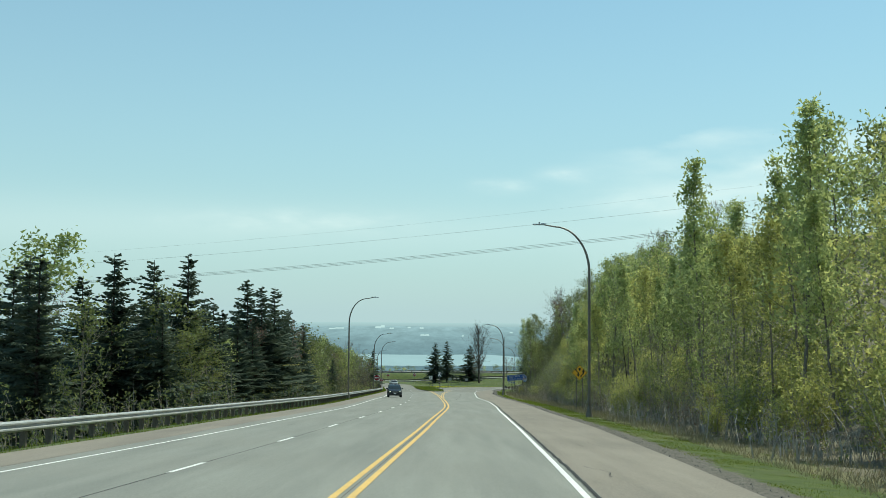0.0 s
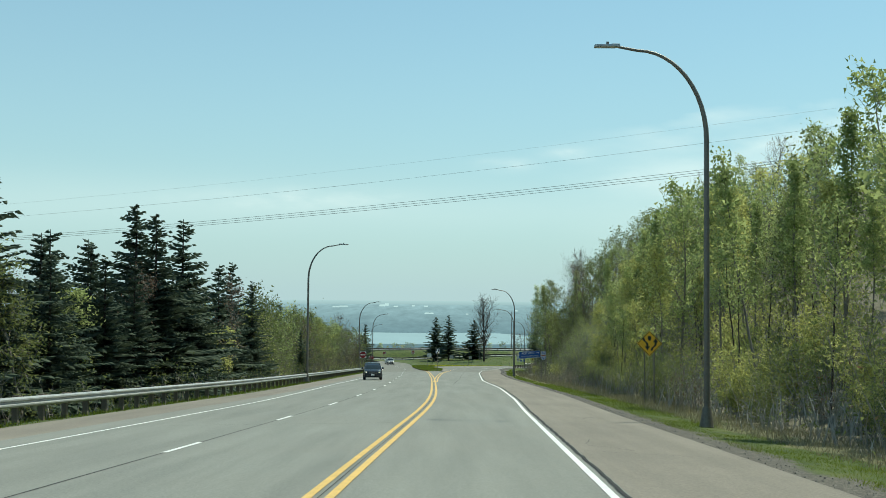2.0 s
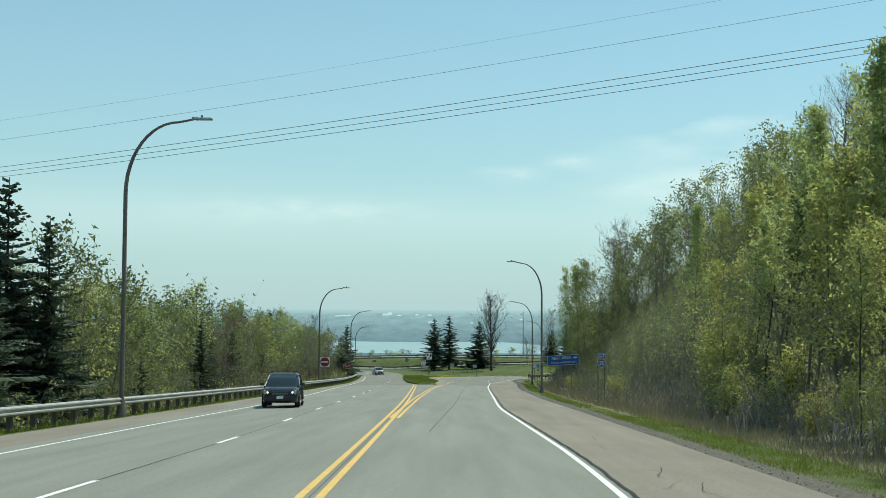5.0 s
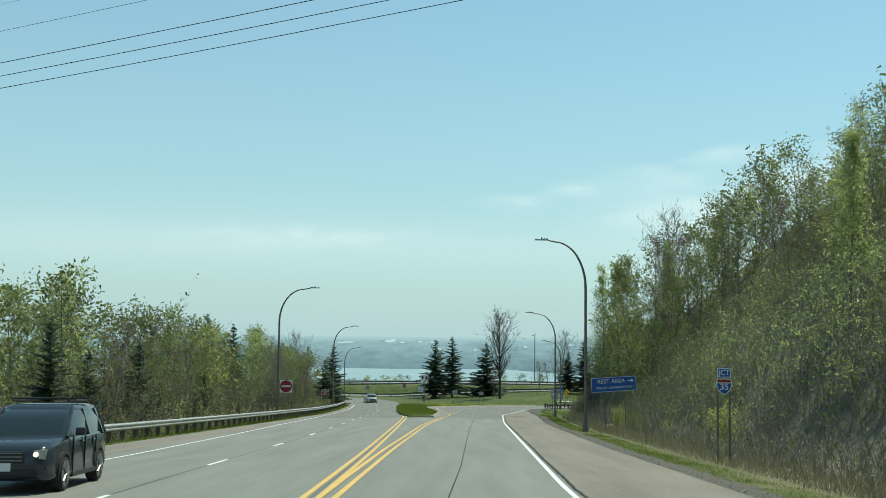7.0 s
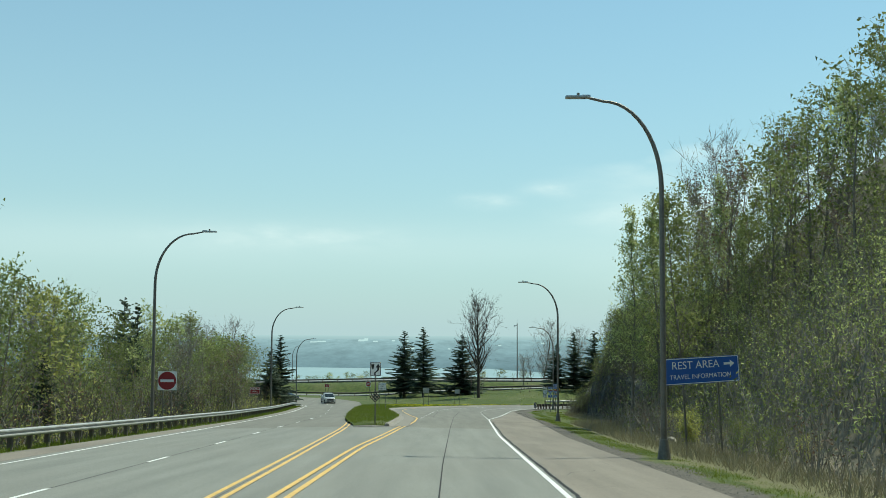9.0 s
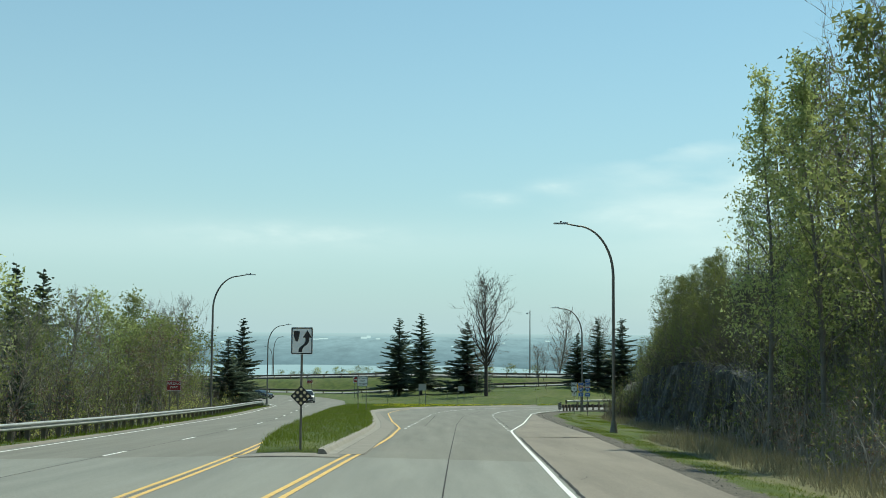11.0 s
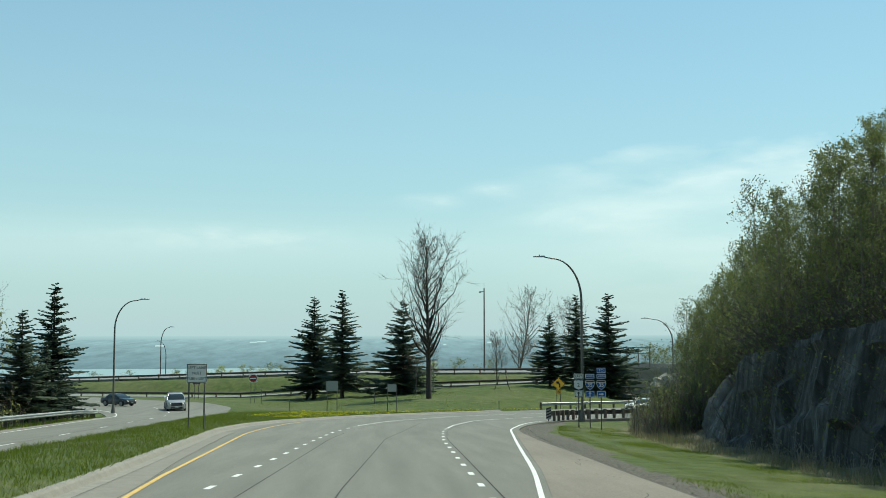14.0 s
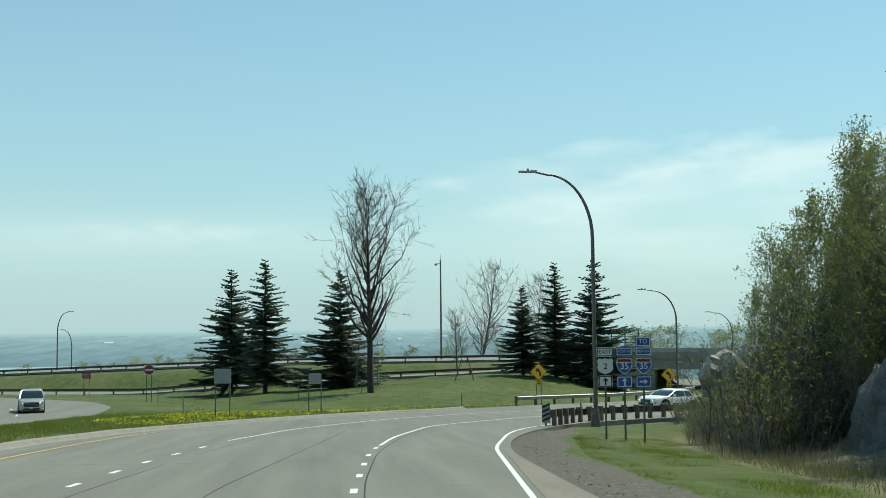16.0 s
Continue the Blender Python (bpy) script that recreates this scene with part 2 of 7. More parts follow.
DANDELION = leaf_material("dandelion", (0.55, 0.50, 0.02), (0.72, 0.66, 0.05), 0.2)
BARK = plain("grey_bark", (0.17, 0.155, 0.13), 0.95, var=0.35, scale=3, bump=0.5)
ROCK_PALE = plain("pale_weathered_rock", (0.34, 0.32, 0.285), 0.9, var=0.4, scale=1.2, bump=0.8)
ROCK_GREY = plain("smooth_grey_rock", (0.125, 0.125, 0.12), 0.85, var=0.7, scale=2.6, bump=1.0)
BARK_DARK = plain("dark_spruce_bark", (0.055, 0.045, 0.038), 0.95, var=0.3, scale=3, bump=0.5)
# dark bare-tree twigs; by the cut the same colour also deepens the shade
TWIG_DARK = plain("dark_twig", (0.105, 0.092, 0.078), 0.9, var=0.25, scale=3)
GREY_STEM = plain("pale_grey_stem", (0.37, 0.35, 0.32), 0.95, var=0.3, scale=3)
STRAW = plain("dead_pale_twig", (0.34, 0.29, 0.225), 0.95, var=0.3, scale=3)
TWIG = plain("bare_twig", (0.24, 0.22, 0.19), 0.9, var=0.25, scale=3)


def rock_material():
    m, n, l, b = material("dark_cut_rock", 0.8)
    co = n.new("ShaderNodeTexCoord").outputs["Object"]
    st = n.new("ShaderNodeMapping")
    st.inputs["Scale"].default_value = (1.0, 1.0, 0.10)
    l.new(co, st.inputs["Vector"])
    wide, a, f = noise_node(n, l, co, 0.45, 4), noise_node(n, l, st.outputs["Vector"], 2.6, 6, 0.65), noise_node(n, l, co, 7, 5, 0.7)
    c = ramp_node(n, l, a, [(0.34, (0.028, 0.029, 0.028)), (0.5, (0.065, 0.067, 0.064)), (0.68, (0.19, 0.19, 0.178))])
    c = mixed(n, l, ramp_node(n, l, wide, [(0.42, (0, 0, 0)), (0.62, (0.8, 0.8, 0.8))]), c, (0.045, 0.046, 0.042))
    c = mixed(n, l, ramp_node(n, l, f, [(0.55, (0, 0, 0)), (0.75, (0.5, 0.5, 0.5))]), c, (0.09, 0.089, 0.082))
    l.new(c, b.inputs["Base Color"])
    bumped(n, l, b, f, 0.8, 0.12)
    return m


ROCK = rock_material()


def painted_haze_material(name, near, far, y0, y1, mottle):
    """Land kilometres off, with the bright air before it painted as a glow: paler with distance."""
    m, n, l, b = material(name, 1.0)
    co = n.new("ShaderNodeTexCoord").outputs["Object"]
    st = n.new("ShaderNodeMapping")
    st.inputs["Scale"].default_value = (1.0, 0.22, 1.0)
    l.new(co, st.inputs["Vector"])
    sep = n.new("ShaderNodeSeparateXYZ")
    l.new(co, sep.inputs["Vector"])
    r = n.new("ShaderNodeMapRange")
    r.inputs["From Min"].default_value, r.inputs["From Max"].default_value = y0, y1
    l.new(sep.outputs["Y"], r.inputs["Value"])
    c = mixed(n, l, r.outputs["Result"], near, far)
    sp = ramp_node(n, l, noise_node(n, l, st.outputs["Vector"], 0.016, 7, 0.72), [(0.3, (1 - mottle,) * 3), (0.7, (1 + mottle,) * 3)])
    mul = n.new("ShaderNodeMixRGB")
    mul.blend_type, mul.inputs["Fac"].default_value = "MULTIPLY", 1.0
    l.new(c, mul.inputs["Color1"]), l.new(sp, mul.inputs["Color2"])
    # emission stands in for light scattered by the air in between
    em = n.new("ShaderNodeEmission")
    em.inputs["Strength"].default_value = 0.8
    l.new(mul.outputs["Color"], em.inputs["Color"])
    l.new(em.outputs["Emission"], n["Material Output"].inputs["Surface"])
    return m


# haze is painted into these four glowing colours
FAR_LAND = painted_haze_material("far_shore_painted_haze", (0.185, 0.295, 0.35), (0.37, 0.535, 0.595), 2700, 4500, 0.2)
FAR_RIM = painted_haze_material("farthest_land_painted_haze", (0.40, 0.555, 0.605), (0.485, 0.665, 0.71), 4420, 4850, 0.01)
FAR_LAKE = painted_haze_material("pale_lake_painted_haze", (0.43, 0.62, 0.68), (0.43, 0.62, 0.68), 2000, 3000, 0.04)
FAR_ROOF = painted_haze_material("pale_roofs_painted_haze", (0.60, 0.80, 0.83), (0.60, 0.80, 0.83), 3000, 4500, 0.05)
CAR_DARK = plain("dark_car_paint", (0.028, 0.036, 0.045), 0.14, 0.0, var=0.05)
CAR_SILVER = plain("silver_car_paint", (0.45, 0.46, 0.46), 0.3, 0.5, var=0.04)
CAR_WHITE = plain("white_car_paint", (0.75, 0.76, 0.75), 0.3, 0.0, var=0.03)
RUBBER = plain("tyre_rubber", (0.02, 0.02, 0.02), 0.85, var=0.1)
RIM = plain("alloy_rim", (0.22, 0.225, 0.23), 0.4, 0.7, var=0.1)
GLASS = plain("dark_car_glass", (0.02, 0.028, 0.03), 0.06, 0.0, var=0.02)
LAMP_GLASS = plain("headlight_glass", (0.36, 0.36, 0.33), 0.08, 0.0, var=0.05)
LAMP_LIT, _n, _l, _b = material("lit_headlight", 0.3)
_b.inputs["Emission Color"].default_value, _b.inputs["Emission Strength"].default_value = (1.0, 0.86, 0.55, 1), 1.2
BRIDGE = plain("bridge_concrete", (0.30, 0.29, 0.265), 0.9, var=0.2, scale=0.4, bump=0.3)
WIRE = plain("power_line", (0.05, 0.055, 0.06), 0.6, 0.3)


# ---- helpers for meshes ----
def link_mesh(name, verts, faces, mats, parent=None, smooth=False, index=None):
    me = bpy.data.meshes.new(name)
    me.from_pydata([tuple(v) for v in verts], [], [tuple(f) for f in faces])
    for m in mats if isinstance(mats, (list, tuple)) else [mats]:
        me.materials.append(m)
    if index is not None:
        me.polygons.foreach_set("material_index", index)
    if smooth:
        me.polygons.foreach_set("use_smooth", [True] * len(me.polygons))
    me.update()
    ob = new(name, me)
    ob.parent = parent
    return ob


def part(name, bm, mat, parent=None, label="", smooth=False):
    me = bpy.data.meshes.new(name)
    if smooth:
        for f in bm.faces:
            f.smooth = True
        for e in bm.edges:
            e.smooth = len(e.link_faces) != 2 or e.calc_face_angle(0) < 0.7
    bm.to_mesh(me)
    bm.free()
    me.materials.append(mat)
    ob = new(name, me)
    ob.parent = parent
    if label:
        tagged(ob, label)
    return ob


def box(bm, c, s, rz=0.0, bevel=0.0, m=None):
    g = bmesh.ops.create_cube(bm, size=1.0)
    mat = pose(*c, 0, 0, rz) @ Matrix.Diagonal((*s, 1))
    bmesh.ops.transform(bm, matrix=(m @ mat) if m else mat, verts=g["verts"])
    if bevel:
        es = list({e for v in g["verts"] for e in v.link_edges})
        bmesh.ops.bevel(bm, geom=es, offset=bevel, segments=2, affect="EDGES", profile=0.6)
    return g["verts"]


def rod(bm, a, b, r, r2=None, seg=10):
    a, b = Vector(a), Vector(b)
    d = b - a
    m = Matrix.Translation((a + b) / 2) @ d.to_track_quat("Z", "Y").to_matrix().to_4x4()
    bmesh.ops.create_cone(bm, cap_ends=True, segments=seg, radius1=r, radius2=r if r2 is None else r2, depth=d.length, matrix=m)


def sweep(bm, pts, radii, seg=10):
    """A round tube along points."""
    pts = [Vector(p) for p in pts]
    rings = []
    side = Vector((0.31, 0.95, 0.07))
    for i, p in enumerate(pts):
        d = (pts[min(i + 1, len(pts) - 1)] - pts[max(i - 1, 0)]).normalized()
        u = d.cross(side).normalized()
        v = d.cross(u)
        rings.append([bm.verts.new(p + radii[i] * (math.cos(k * math.tau / seg) * u + math.sin(k * math.tau / seg) * v)) for k in range(seg)])
    for a, b in zip(rings, rings[1:]):
        for k in range(seg):
            bm.faces.new((a[k], a[(k + 1) % seg], b[(k + 1) % seg], b[k]))
    bm.faces.new(rings[0][::-1]), bm.faces.new(rings[-1])
    bmesh.ops.recalc_face_normals(bm, faces=bm.faces[:])


def plate(bm, outline, thick, y=0.0):
    """A flat plate in the x-z plane, its face towards -y."""
    front = [bm.verts.new((x, y, z)) for x, z in outline]
    back = [bm.verts.new((x, y + thick, z)) for x, z in outline]
    n = len(outline)
    bm.faces.new(front), bm.faces.new(back[::-1])
    for i in range(n):
        bm.faces.new((front[i], back[i], back[(i + 1) % n], front[(i + 1) % n]))
    bmesh.ops.recalc_face_normals(bm, faces=bm.faces[:])


def round_rect(w, h, r, n=4):
    out = []
    for cx, cz, a0 in ((w / 2 - r, h / 2 - r, 0), (-w / 2 + r, h / 2 - r, 90), (-w / 2 + r, -h / 2 + r, 180), (w / 2 - r, -h / 2 + r, 270)):
        out += [(cx + r * math.cos(radians(a0 + 90 * k / n)), cz + r * math.sin(radians(a0 + 90 * k / n))) for k in range(n + 1)]
    return out


def curve(points, smooth=13):
    """x as a smooth function of y through a few points."""
    ys, xs = [p[0] for p in points], [p[1] for p in points]
    grid = np.arange(-120, 560, 1.0)
    v = np.interp(grid, ys, xs)
    k = np.ones(smooth) / smooth
    v = np.convolve(np.pad(v, smooth // 2, mode="edge"), k, mode="valid")
    return lambda y: np.interp(y, grid, v)


def smoothstep(a, b, x):
    t = np.clip((x - a) / (b - a), 0, 1)
    return t * t * (3 - 2 * t)


# ---- plan: the road drops away straight ahead along +y ----
def road_z(y):
    return -0.0658 * y + 8.5e-6 * y * y


centre = curve([(-120, -6.4), (0, -1.98), (16, -1.48), (27, -1.15), (41, -0.70), (50, -0.48), (76, 0.3), (86, 0.42), (98, 0.38), (117, 0.2), (140, 0.05), (160, -0.15), (190, -0.4), (215, -0.6), (240, -1.2), (560, -20)])
yellow_left = curve([(-120, -6.4), (0, -1.98), (16, -1.48), (27, -1.15), (41, -0.70), (50, -0.48), (76, 0.3), (86, 0.42), (98, 0.38), (117, 0.15), (140, -0.17), (157, -0.5), (190, -1.3), (217, -2.0), (230, -2.65), (245, -3.6), (560, -30)])
yellow_right = curve([(-120, -6.4), (0, -1.98), (16, -1.48), (27, -1.15), (41, -0.70), (50, -0.48), (76, 0.3), (86, 0.42), (98, 0.38), (117, 0.2), (141, 0.1), (157, 0.08), (193, 0.35), (206, 0.82), (217, 1.1), (229, 1.55), (237, 1.72), (248, 1.9), (560, 2.1)], 9)
white_right = curve([(-120, -2.0), (0, 1.65), (17, 2.3), (26, 2.6), (44, 3.15), (77, 4.0), (88, 4.4), (112, 4.85), (142, 4.6), (160, 5.05), (208, 6.24), (219, 6.72), (231, 7.2), (247, 7.9), (560, 30)], 9)
right_edge = curve([(-120, 1.2), (0, 4.6), (18, 5.4), (27, 5.9), (50, 6.9), (77, 7.3), (100, 8.0), (143, 8.4), (164, 8.5), (199, 9.3), (209, 9.6), (221, 10.3), (242, 11.5), (262, 12.15), (272, 12.65), (281, 12.95), (289, 13.4), (295, 13.8), (302, 15.0), (307, 16.7), (312, 19.0), (317, 23.0), (321, 30), (560, 60)], 5)
white_left = curve([(-120, -14.0), (0, -9.8), (22, -8.9), (34, -8.45), (55, -8.0), (85, -7.3), (97, -7.4), (126, -7.9), (153, -7.95), (177, -8.8), (197, -9.7), (220, -10.4), (240, -11.2), (270, -12.6), (300, -14.5), (335, -17.2), (350, -20.5), (365, -29), (385, -50), (560, -250)], 9)
left_edge = curve([(-120, -16.4), (0, -11.8), (30, -11.3), (60, -10.9), (100, -10.2), (145, -10.8), (212, -11.7), (244, -12.3), (290, -15.0), (335, -17.9), (350, -22), (365, -31), (385, -53), (560, -260)], 9)
lane_left = curve([(-120, -10.6), (0, -6.1), (21.6, -5.33), (33.5, -4.92), (46.5, -4.58), (59, -4.2), (81, -3.62), (96, -3.47), (119, -3.45), (149, -4.22), (161, -4.4), (173, -4.6), (220, -6.25), (231, -6.5), (253, -7.1), (265, -7.6), (297, -10.2), (335, -13.0), (350, -15.0), (365, -20), (385, -32), (560, -180)], 9)
island_left = curve([(-120, 0), (220, -1.6), (225, -2.2), (230, -2.8), (240, -3.7), (262, -5.1), (290, -6.6), (312, -7.7), (345, -8.7), (362, -10.3), (376, -15), (392, -28), (560, -170)], 7)
island_right = curve([(-120, 0), (220, 0.3), (238, 0.42), (247, 0.4), (256, 0.0), (266, -0.6), (280, -1.5), (290, -2.1), (296, -2.4), (560, -2.4)], 5)
# outer and inner edge of the bend to the right, and the way it then swings left under the bridge
BEND_OUT = [(-2.4, 293), (-2.0, 303), (-0.7, 312), (3.3, 323.5), (8.0, 333), (12.8, 341.5), (19, 348), (26, 352), (34, 355.5), (41, 361), (46.5, 370), (50.5, 382), (53, 396), (55, 430)]
BEND_IN = [(13.6, 293), (14.1, 297), (15.1, 302), (16.8, 307.3), (19.2, 312.5), (23.0, 316.8), (29.5, 320.3), (38, 324), (46, 330), (53, 340), (58, 352), (62, 366), (65, 385), (67, 400), (69, 430)]


def thick_line(a, b, n=60):
    """Middle points and half widths of a band between two edges."""
    def even(p):
        p = np.array(p, float)
        d = np.concatenate([[0], np.cumsum(np.linalg.norm(np.diff(p, axis=0), axis=1))])
        t = np.linspace(0, d[-1], n)
        return np.stack([np.interp(t, d, p[:, 0]), np.interp(t, d, p[:, 1])], -1)
    p, q = even(a), even(b)
    return (p + q) / 2, np.linalg.norm(p - q, axis=1) / 2


BEND_MID, BEND_HALF = thick_line(BEND_OUT, BEND_IN)


def off_bend(x, y):
    """How far a place lies outside the bend's pavement; negative on it."""
    x, y = np.asarray(x, float), np.asarray(y, float)
    best = np.full(np.broadcast(x, y).shape, 1e3)
    for (px, py), h in zip(BEND_MID, BEND_HALF):
        best = np.minimum(best, np.hypot(x - px, y - py) - h)
    return best


def highway_y(x):
    return 408 - 0.45 * x


def highway_z(x):
    return -20.2 + 0.043 * np.clip(x, -90, 0) + 0.018 * np.clip(x, 0, 75)


def slip_gap(x):
    """How far the slip road lies before the highway."""
    return np.interp(x, [-60, -20, 10, 40], [15.0, 14.5, 11.5, 7.0])


def slip_z(x):
    return np.interp(x, [-160, -60, -31, -18, -11, -3, 7, 16, 26, 40], [-28.5, -25.8, -24.9, -24.0, -23.0, -22.45, -21.7, -21.2, -20.75, -20.4])


def surface(x, y):
    """Height of the pavement: a crown along the middle line, then the bend."""
    x, y = np.asarray(x, float), np.asarray(y, float)
    yy = np.minimum(y, 345 + 0.5 * (y - 345))
    return road_z(yy) - 0.02 * np.clip(np.abs(x - centre(y)), 0, 9) * smoothstep(330, 280, y)


def rock_foot(y):
    return np.interp(y, [238, 252, 262, 275, 284, 288, 291, 294, 306], [19.6, 20.3, 20.8, 21.5, 21.9, 22.2, 23.0, 25.0, 28.0])


def brush_foot(y):
    """Where the tangled brush begins, along the cut and past its far end."""
    return np.interp(y, [238, 252, 262, 275, 285, 295, 300, 306, 314], [19.6, 20.3, 20.8, 21.3, 21.5, 21.6, 22.4, 23.8, 26.0])


def rock_high(y):
    return np.interp(y, [238, 244, 251, 262, 276, 284, 288, 292, 296, 307], [0.0, 3.0, 3.9, 4.6, 4.4, 3.6, 3.2, 2.4, 0.6, 0.0])


def terrain(x, y):
    x, y = np.asarray(x, float), np.asarray(y, float)
    base = surface(x, y)
    xr, xl = right_edge(y), left_edge(y)
    dr, dl = x - xr, xl - x
    # the right side: verge, shallow ditch, then a wooded hill that steepens further down
    steep = np.interp(y, [-100, 60, 130, 180, 296, 316], [0.22, 0.26, 0.42, 0.8, 0.8, 0.0])
    toe = np.interp(y, [-100, 150, 200, 260, 320], [6.0, 6.5, 7.0, 8.5, 9.5])
    right = -0.07 * np.clip(dr, 0, 4) - 0.04 * np.clip(dr - 4, 0, 3)
    up = np.clip(dr - toe, 0, None)
    right = right + steep * np.minimum(up, 30) * smoothstep(0, 5, up) + 0.15 * np.minimum(np.clip(up - 30, 0, None), 60) * (steep > 0.05)
    foot = rock_foot(y)
    right = right + np.where((y > 238) & (y < 307), rock_high(y) * 0.85 * smoothstep(foot + 0.2, foot + 2.2, x), 0)
    # the left side falls away behind the rail
    fall = smoothstep(400, 330, y)
    left = -(0.30 * np.clip(dl - 1.0, 0, 9) + 0.06 * np.clip(dl - 10, 0, 60)) * fall
    z = base - 0.05 + np.where(dr > 0, right, 0) + np.where(dl > 0, left, 0)
    # grassed field up to the highway's bank, then down into the valley
    t = y - highway_y(x)
    hz = highway_z(x)
    walled = smoothstep(38.6, 39.8, x) * smoothstep(82, 78, x)
    bank = hz - 0.25 - (0.42 + 7 * walled) * np.clip(-t - 7 + 6.7 * walled, 0, None)
    # a slip road climbs along the bank; the grass swells up towards it beside the bend
    slip = slip_z(x) - 0.1 - 0.42 * np.clip(np.abs(-t - slip_gap(x)) - 3.0, 0, None)
    swell = np.interp(x, [-4, 12, 26, 33, 39], [0, 0.075, 0.15, 0.13, 0]) * np.clip(off_bend(x, y) - 1.0, 0, 14)
    near = np.maximum(np.maximum(bank, slip - 12 * walled), np.minimum(base - 0.05 + swell, hz - 0.5))
    on_far = smoothstep(325, 350, y)
    z = z * (1 - on_far) + near * on_far
    beyond = np.clip(t - 14, 0, None)
    z = np.where(t > 0, np.where(t < 14, hz - 0.25, hz - 0.25 - (0.03 + 0.21 * smoothstep(100, 65, x)) * np.minimum(beyond, 60) - 0.24 * np.clip(np.minimum(beyond, 330) - 60, 0, None) - 0.02 * np.clip(beyond - 330, 0, None)), z)
    # the bend, and its way through the bank under the bridge
    away = off_bend(x, y)
    keep = np.where((y > 296) & (y < 440), smoothstep(6.0, 1.0, away) if np.ndim(away) else float(smoothstep(6.0, 1.0, away)), 0.0)
    keep = np.where((x < 12) & (dr < 0), 0.0, keep)
    return z * (1 - keep) + (surface(x, y) - 0.07) * keep


def on_pavement(x, y):
    main = (x > left_edge(y) + 0.8) & (x < right_edge(y) - 0.9) & (y < 294)
    isl = (x > island_left(y)) & (x < island_right(y)) & (y > 220)
    left = (x > left_edge(y) + 0.8) & (x < island_left(y) - 0.8) & (y >= 300) & (y < 420)
    bend = (y >= 293) & (off_bend(x, y) < -1.1)
    return (main & ~isl) | left | bend


def build_ground():
    xs = np.concatenate([np.arange(-420, -120, 20), np.arange(-120, -34, 4), np.arange(-34, 80, 1.0), np.arange(80, 120, 4), np.arange(120, 430, 20)])
    ys = np.concatenate([np.arange(-90, -10, 8), np.arange(-10, 460, 2.0), np.arange(460, 600, 10), np.arange(600, 1300, 50)])
    X, Y = np.meshgrid(xs, ys)
    Z = terrain(X, Y)
    Z = Z - 0.16 * on_pavement(X, Y)
    rough = np.array([noise.noise((x * 0.35, y * 0.35, 0)) for x, y in zip(X.ravel(), Y.ravel())]).reshape(X.shape)
    off = np.clip(np.minimum(np.where(X > right_edge(Y), X - right_edge(Y), 99), np.where(X < left_edge(Y), left_edge(Y) - X, 99)), 0, 99)
    Z = Z + np.where(off < 90, 0.05 + 0.25 * smoothstep(3, 9, off), 0) * rough * (Y < 330)
    verts = np.stack([X, Y, Z], -1).reshape(-1, 3)
    ny, nx = X.shape
    i = np.arange(ny * nx).reshape(ny, nx)
    faces = np.stack([i[:-1, :-1], i[:-1, 1:], i[1:, 1:], i[1:, :-1]], -1).reshape(-1, 4)
    ob = link_mesh("ground", verts, faces, GROUND, smooth=True)
    dr, dl = X - right_edge(Y), left_edge(Y) - X
    wob = 0.6 * rough
    wide = np.interp(Y, [268, 282, 300, 320], [0, 1.0, 0.6, 0.1])
    gravel = np.where((dr > -1) & (Y < 330), smoothstep(1.45, 0.75, dr + wob - wide), 0) + np.where((dl > -1) & (Y < 330), 0.5 * smoothstep(0.35, 0.1, dl), 0)
    woods = np.where(Y < 314, smoothstep(4.2, 5.6, dr + wob - 3 * smoothstep(200, 216, Y)), 0) + np.where(Y < 335, smoothstep(2.5, 4.5, dl + wob), 0) + smoothstep(16, 24, Y - highway_y(X))
    dry = np.where((Y < 320), smoothstep(2.6, 4.0, dr + 2 * wob + 1.3 * smoothstep(118, 145, Y) - 4.3 * smoothstep(235, 262, Y)), 0) * 0.75 * (woods < 0.5)
    col = np.stack([gravel, woods, dry, np.ones_like(dry)], -1).reshape(-1, 4)
    layer = ob.data.color_attributes.new("kind", "FLOAT_COLOR", "POINT")
    layer.data.foreach_set("color", np.clip(col, 0, 1).ravel())
    tagged(ob, "green roadside verge, gravel edge and leaf-littered wooded slopes", "ground", kind="structure")


build_ground()


def strip(name, left, right, mat, label, category, lift=0.0, across=6, kind="structure", parent=None):
    """A sheet between two edge lines, given point by point."""
    verts, faces = [], []
    for (ax, ay), (bx, by) in zip(left, right):
        for k in range(across + 1):
            f = k / across
            x, y = ax + (bx - ax) * f, ay + (by - ay) * f
            verts.append((x, y, float(surface(x, y)) + lift))
    n = across + 1
    for r in range(len(left) - 1):
        for k in range(across):
            a = r * n + k
            faces.append((a, a + 1, a + n + 1, a + n))
    # turned-down outer edges give the slab its thickness
    for k in (0, across):
        base = len(verts)
        for r in range(len(left)):
            x, y, z = verts[r * n + k]
            verts.append((x, y, z - 0.25))
        for r in range(len(left) - 1):
            a, b = r * n + k, (r + 1) * n + k
            faces.append((a, b, base + r + 1, base + r) if k == 0 else (b, a, base + r, base + r + 1))
    ob = link_mesh(name, verts, faces, mat, parent, smooth=False)
    if category:
        tagged(ob, label, category, kind=kind)
    return ob


def along(f, y0, y1, step=2.0, dx=0.0):
    n = max(2, int(round((y1 - y0) / step)) + 1)
    return [(float(f(y)) + dx, float(y)) for y in np.linspace(y0, y1, n)]


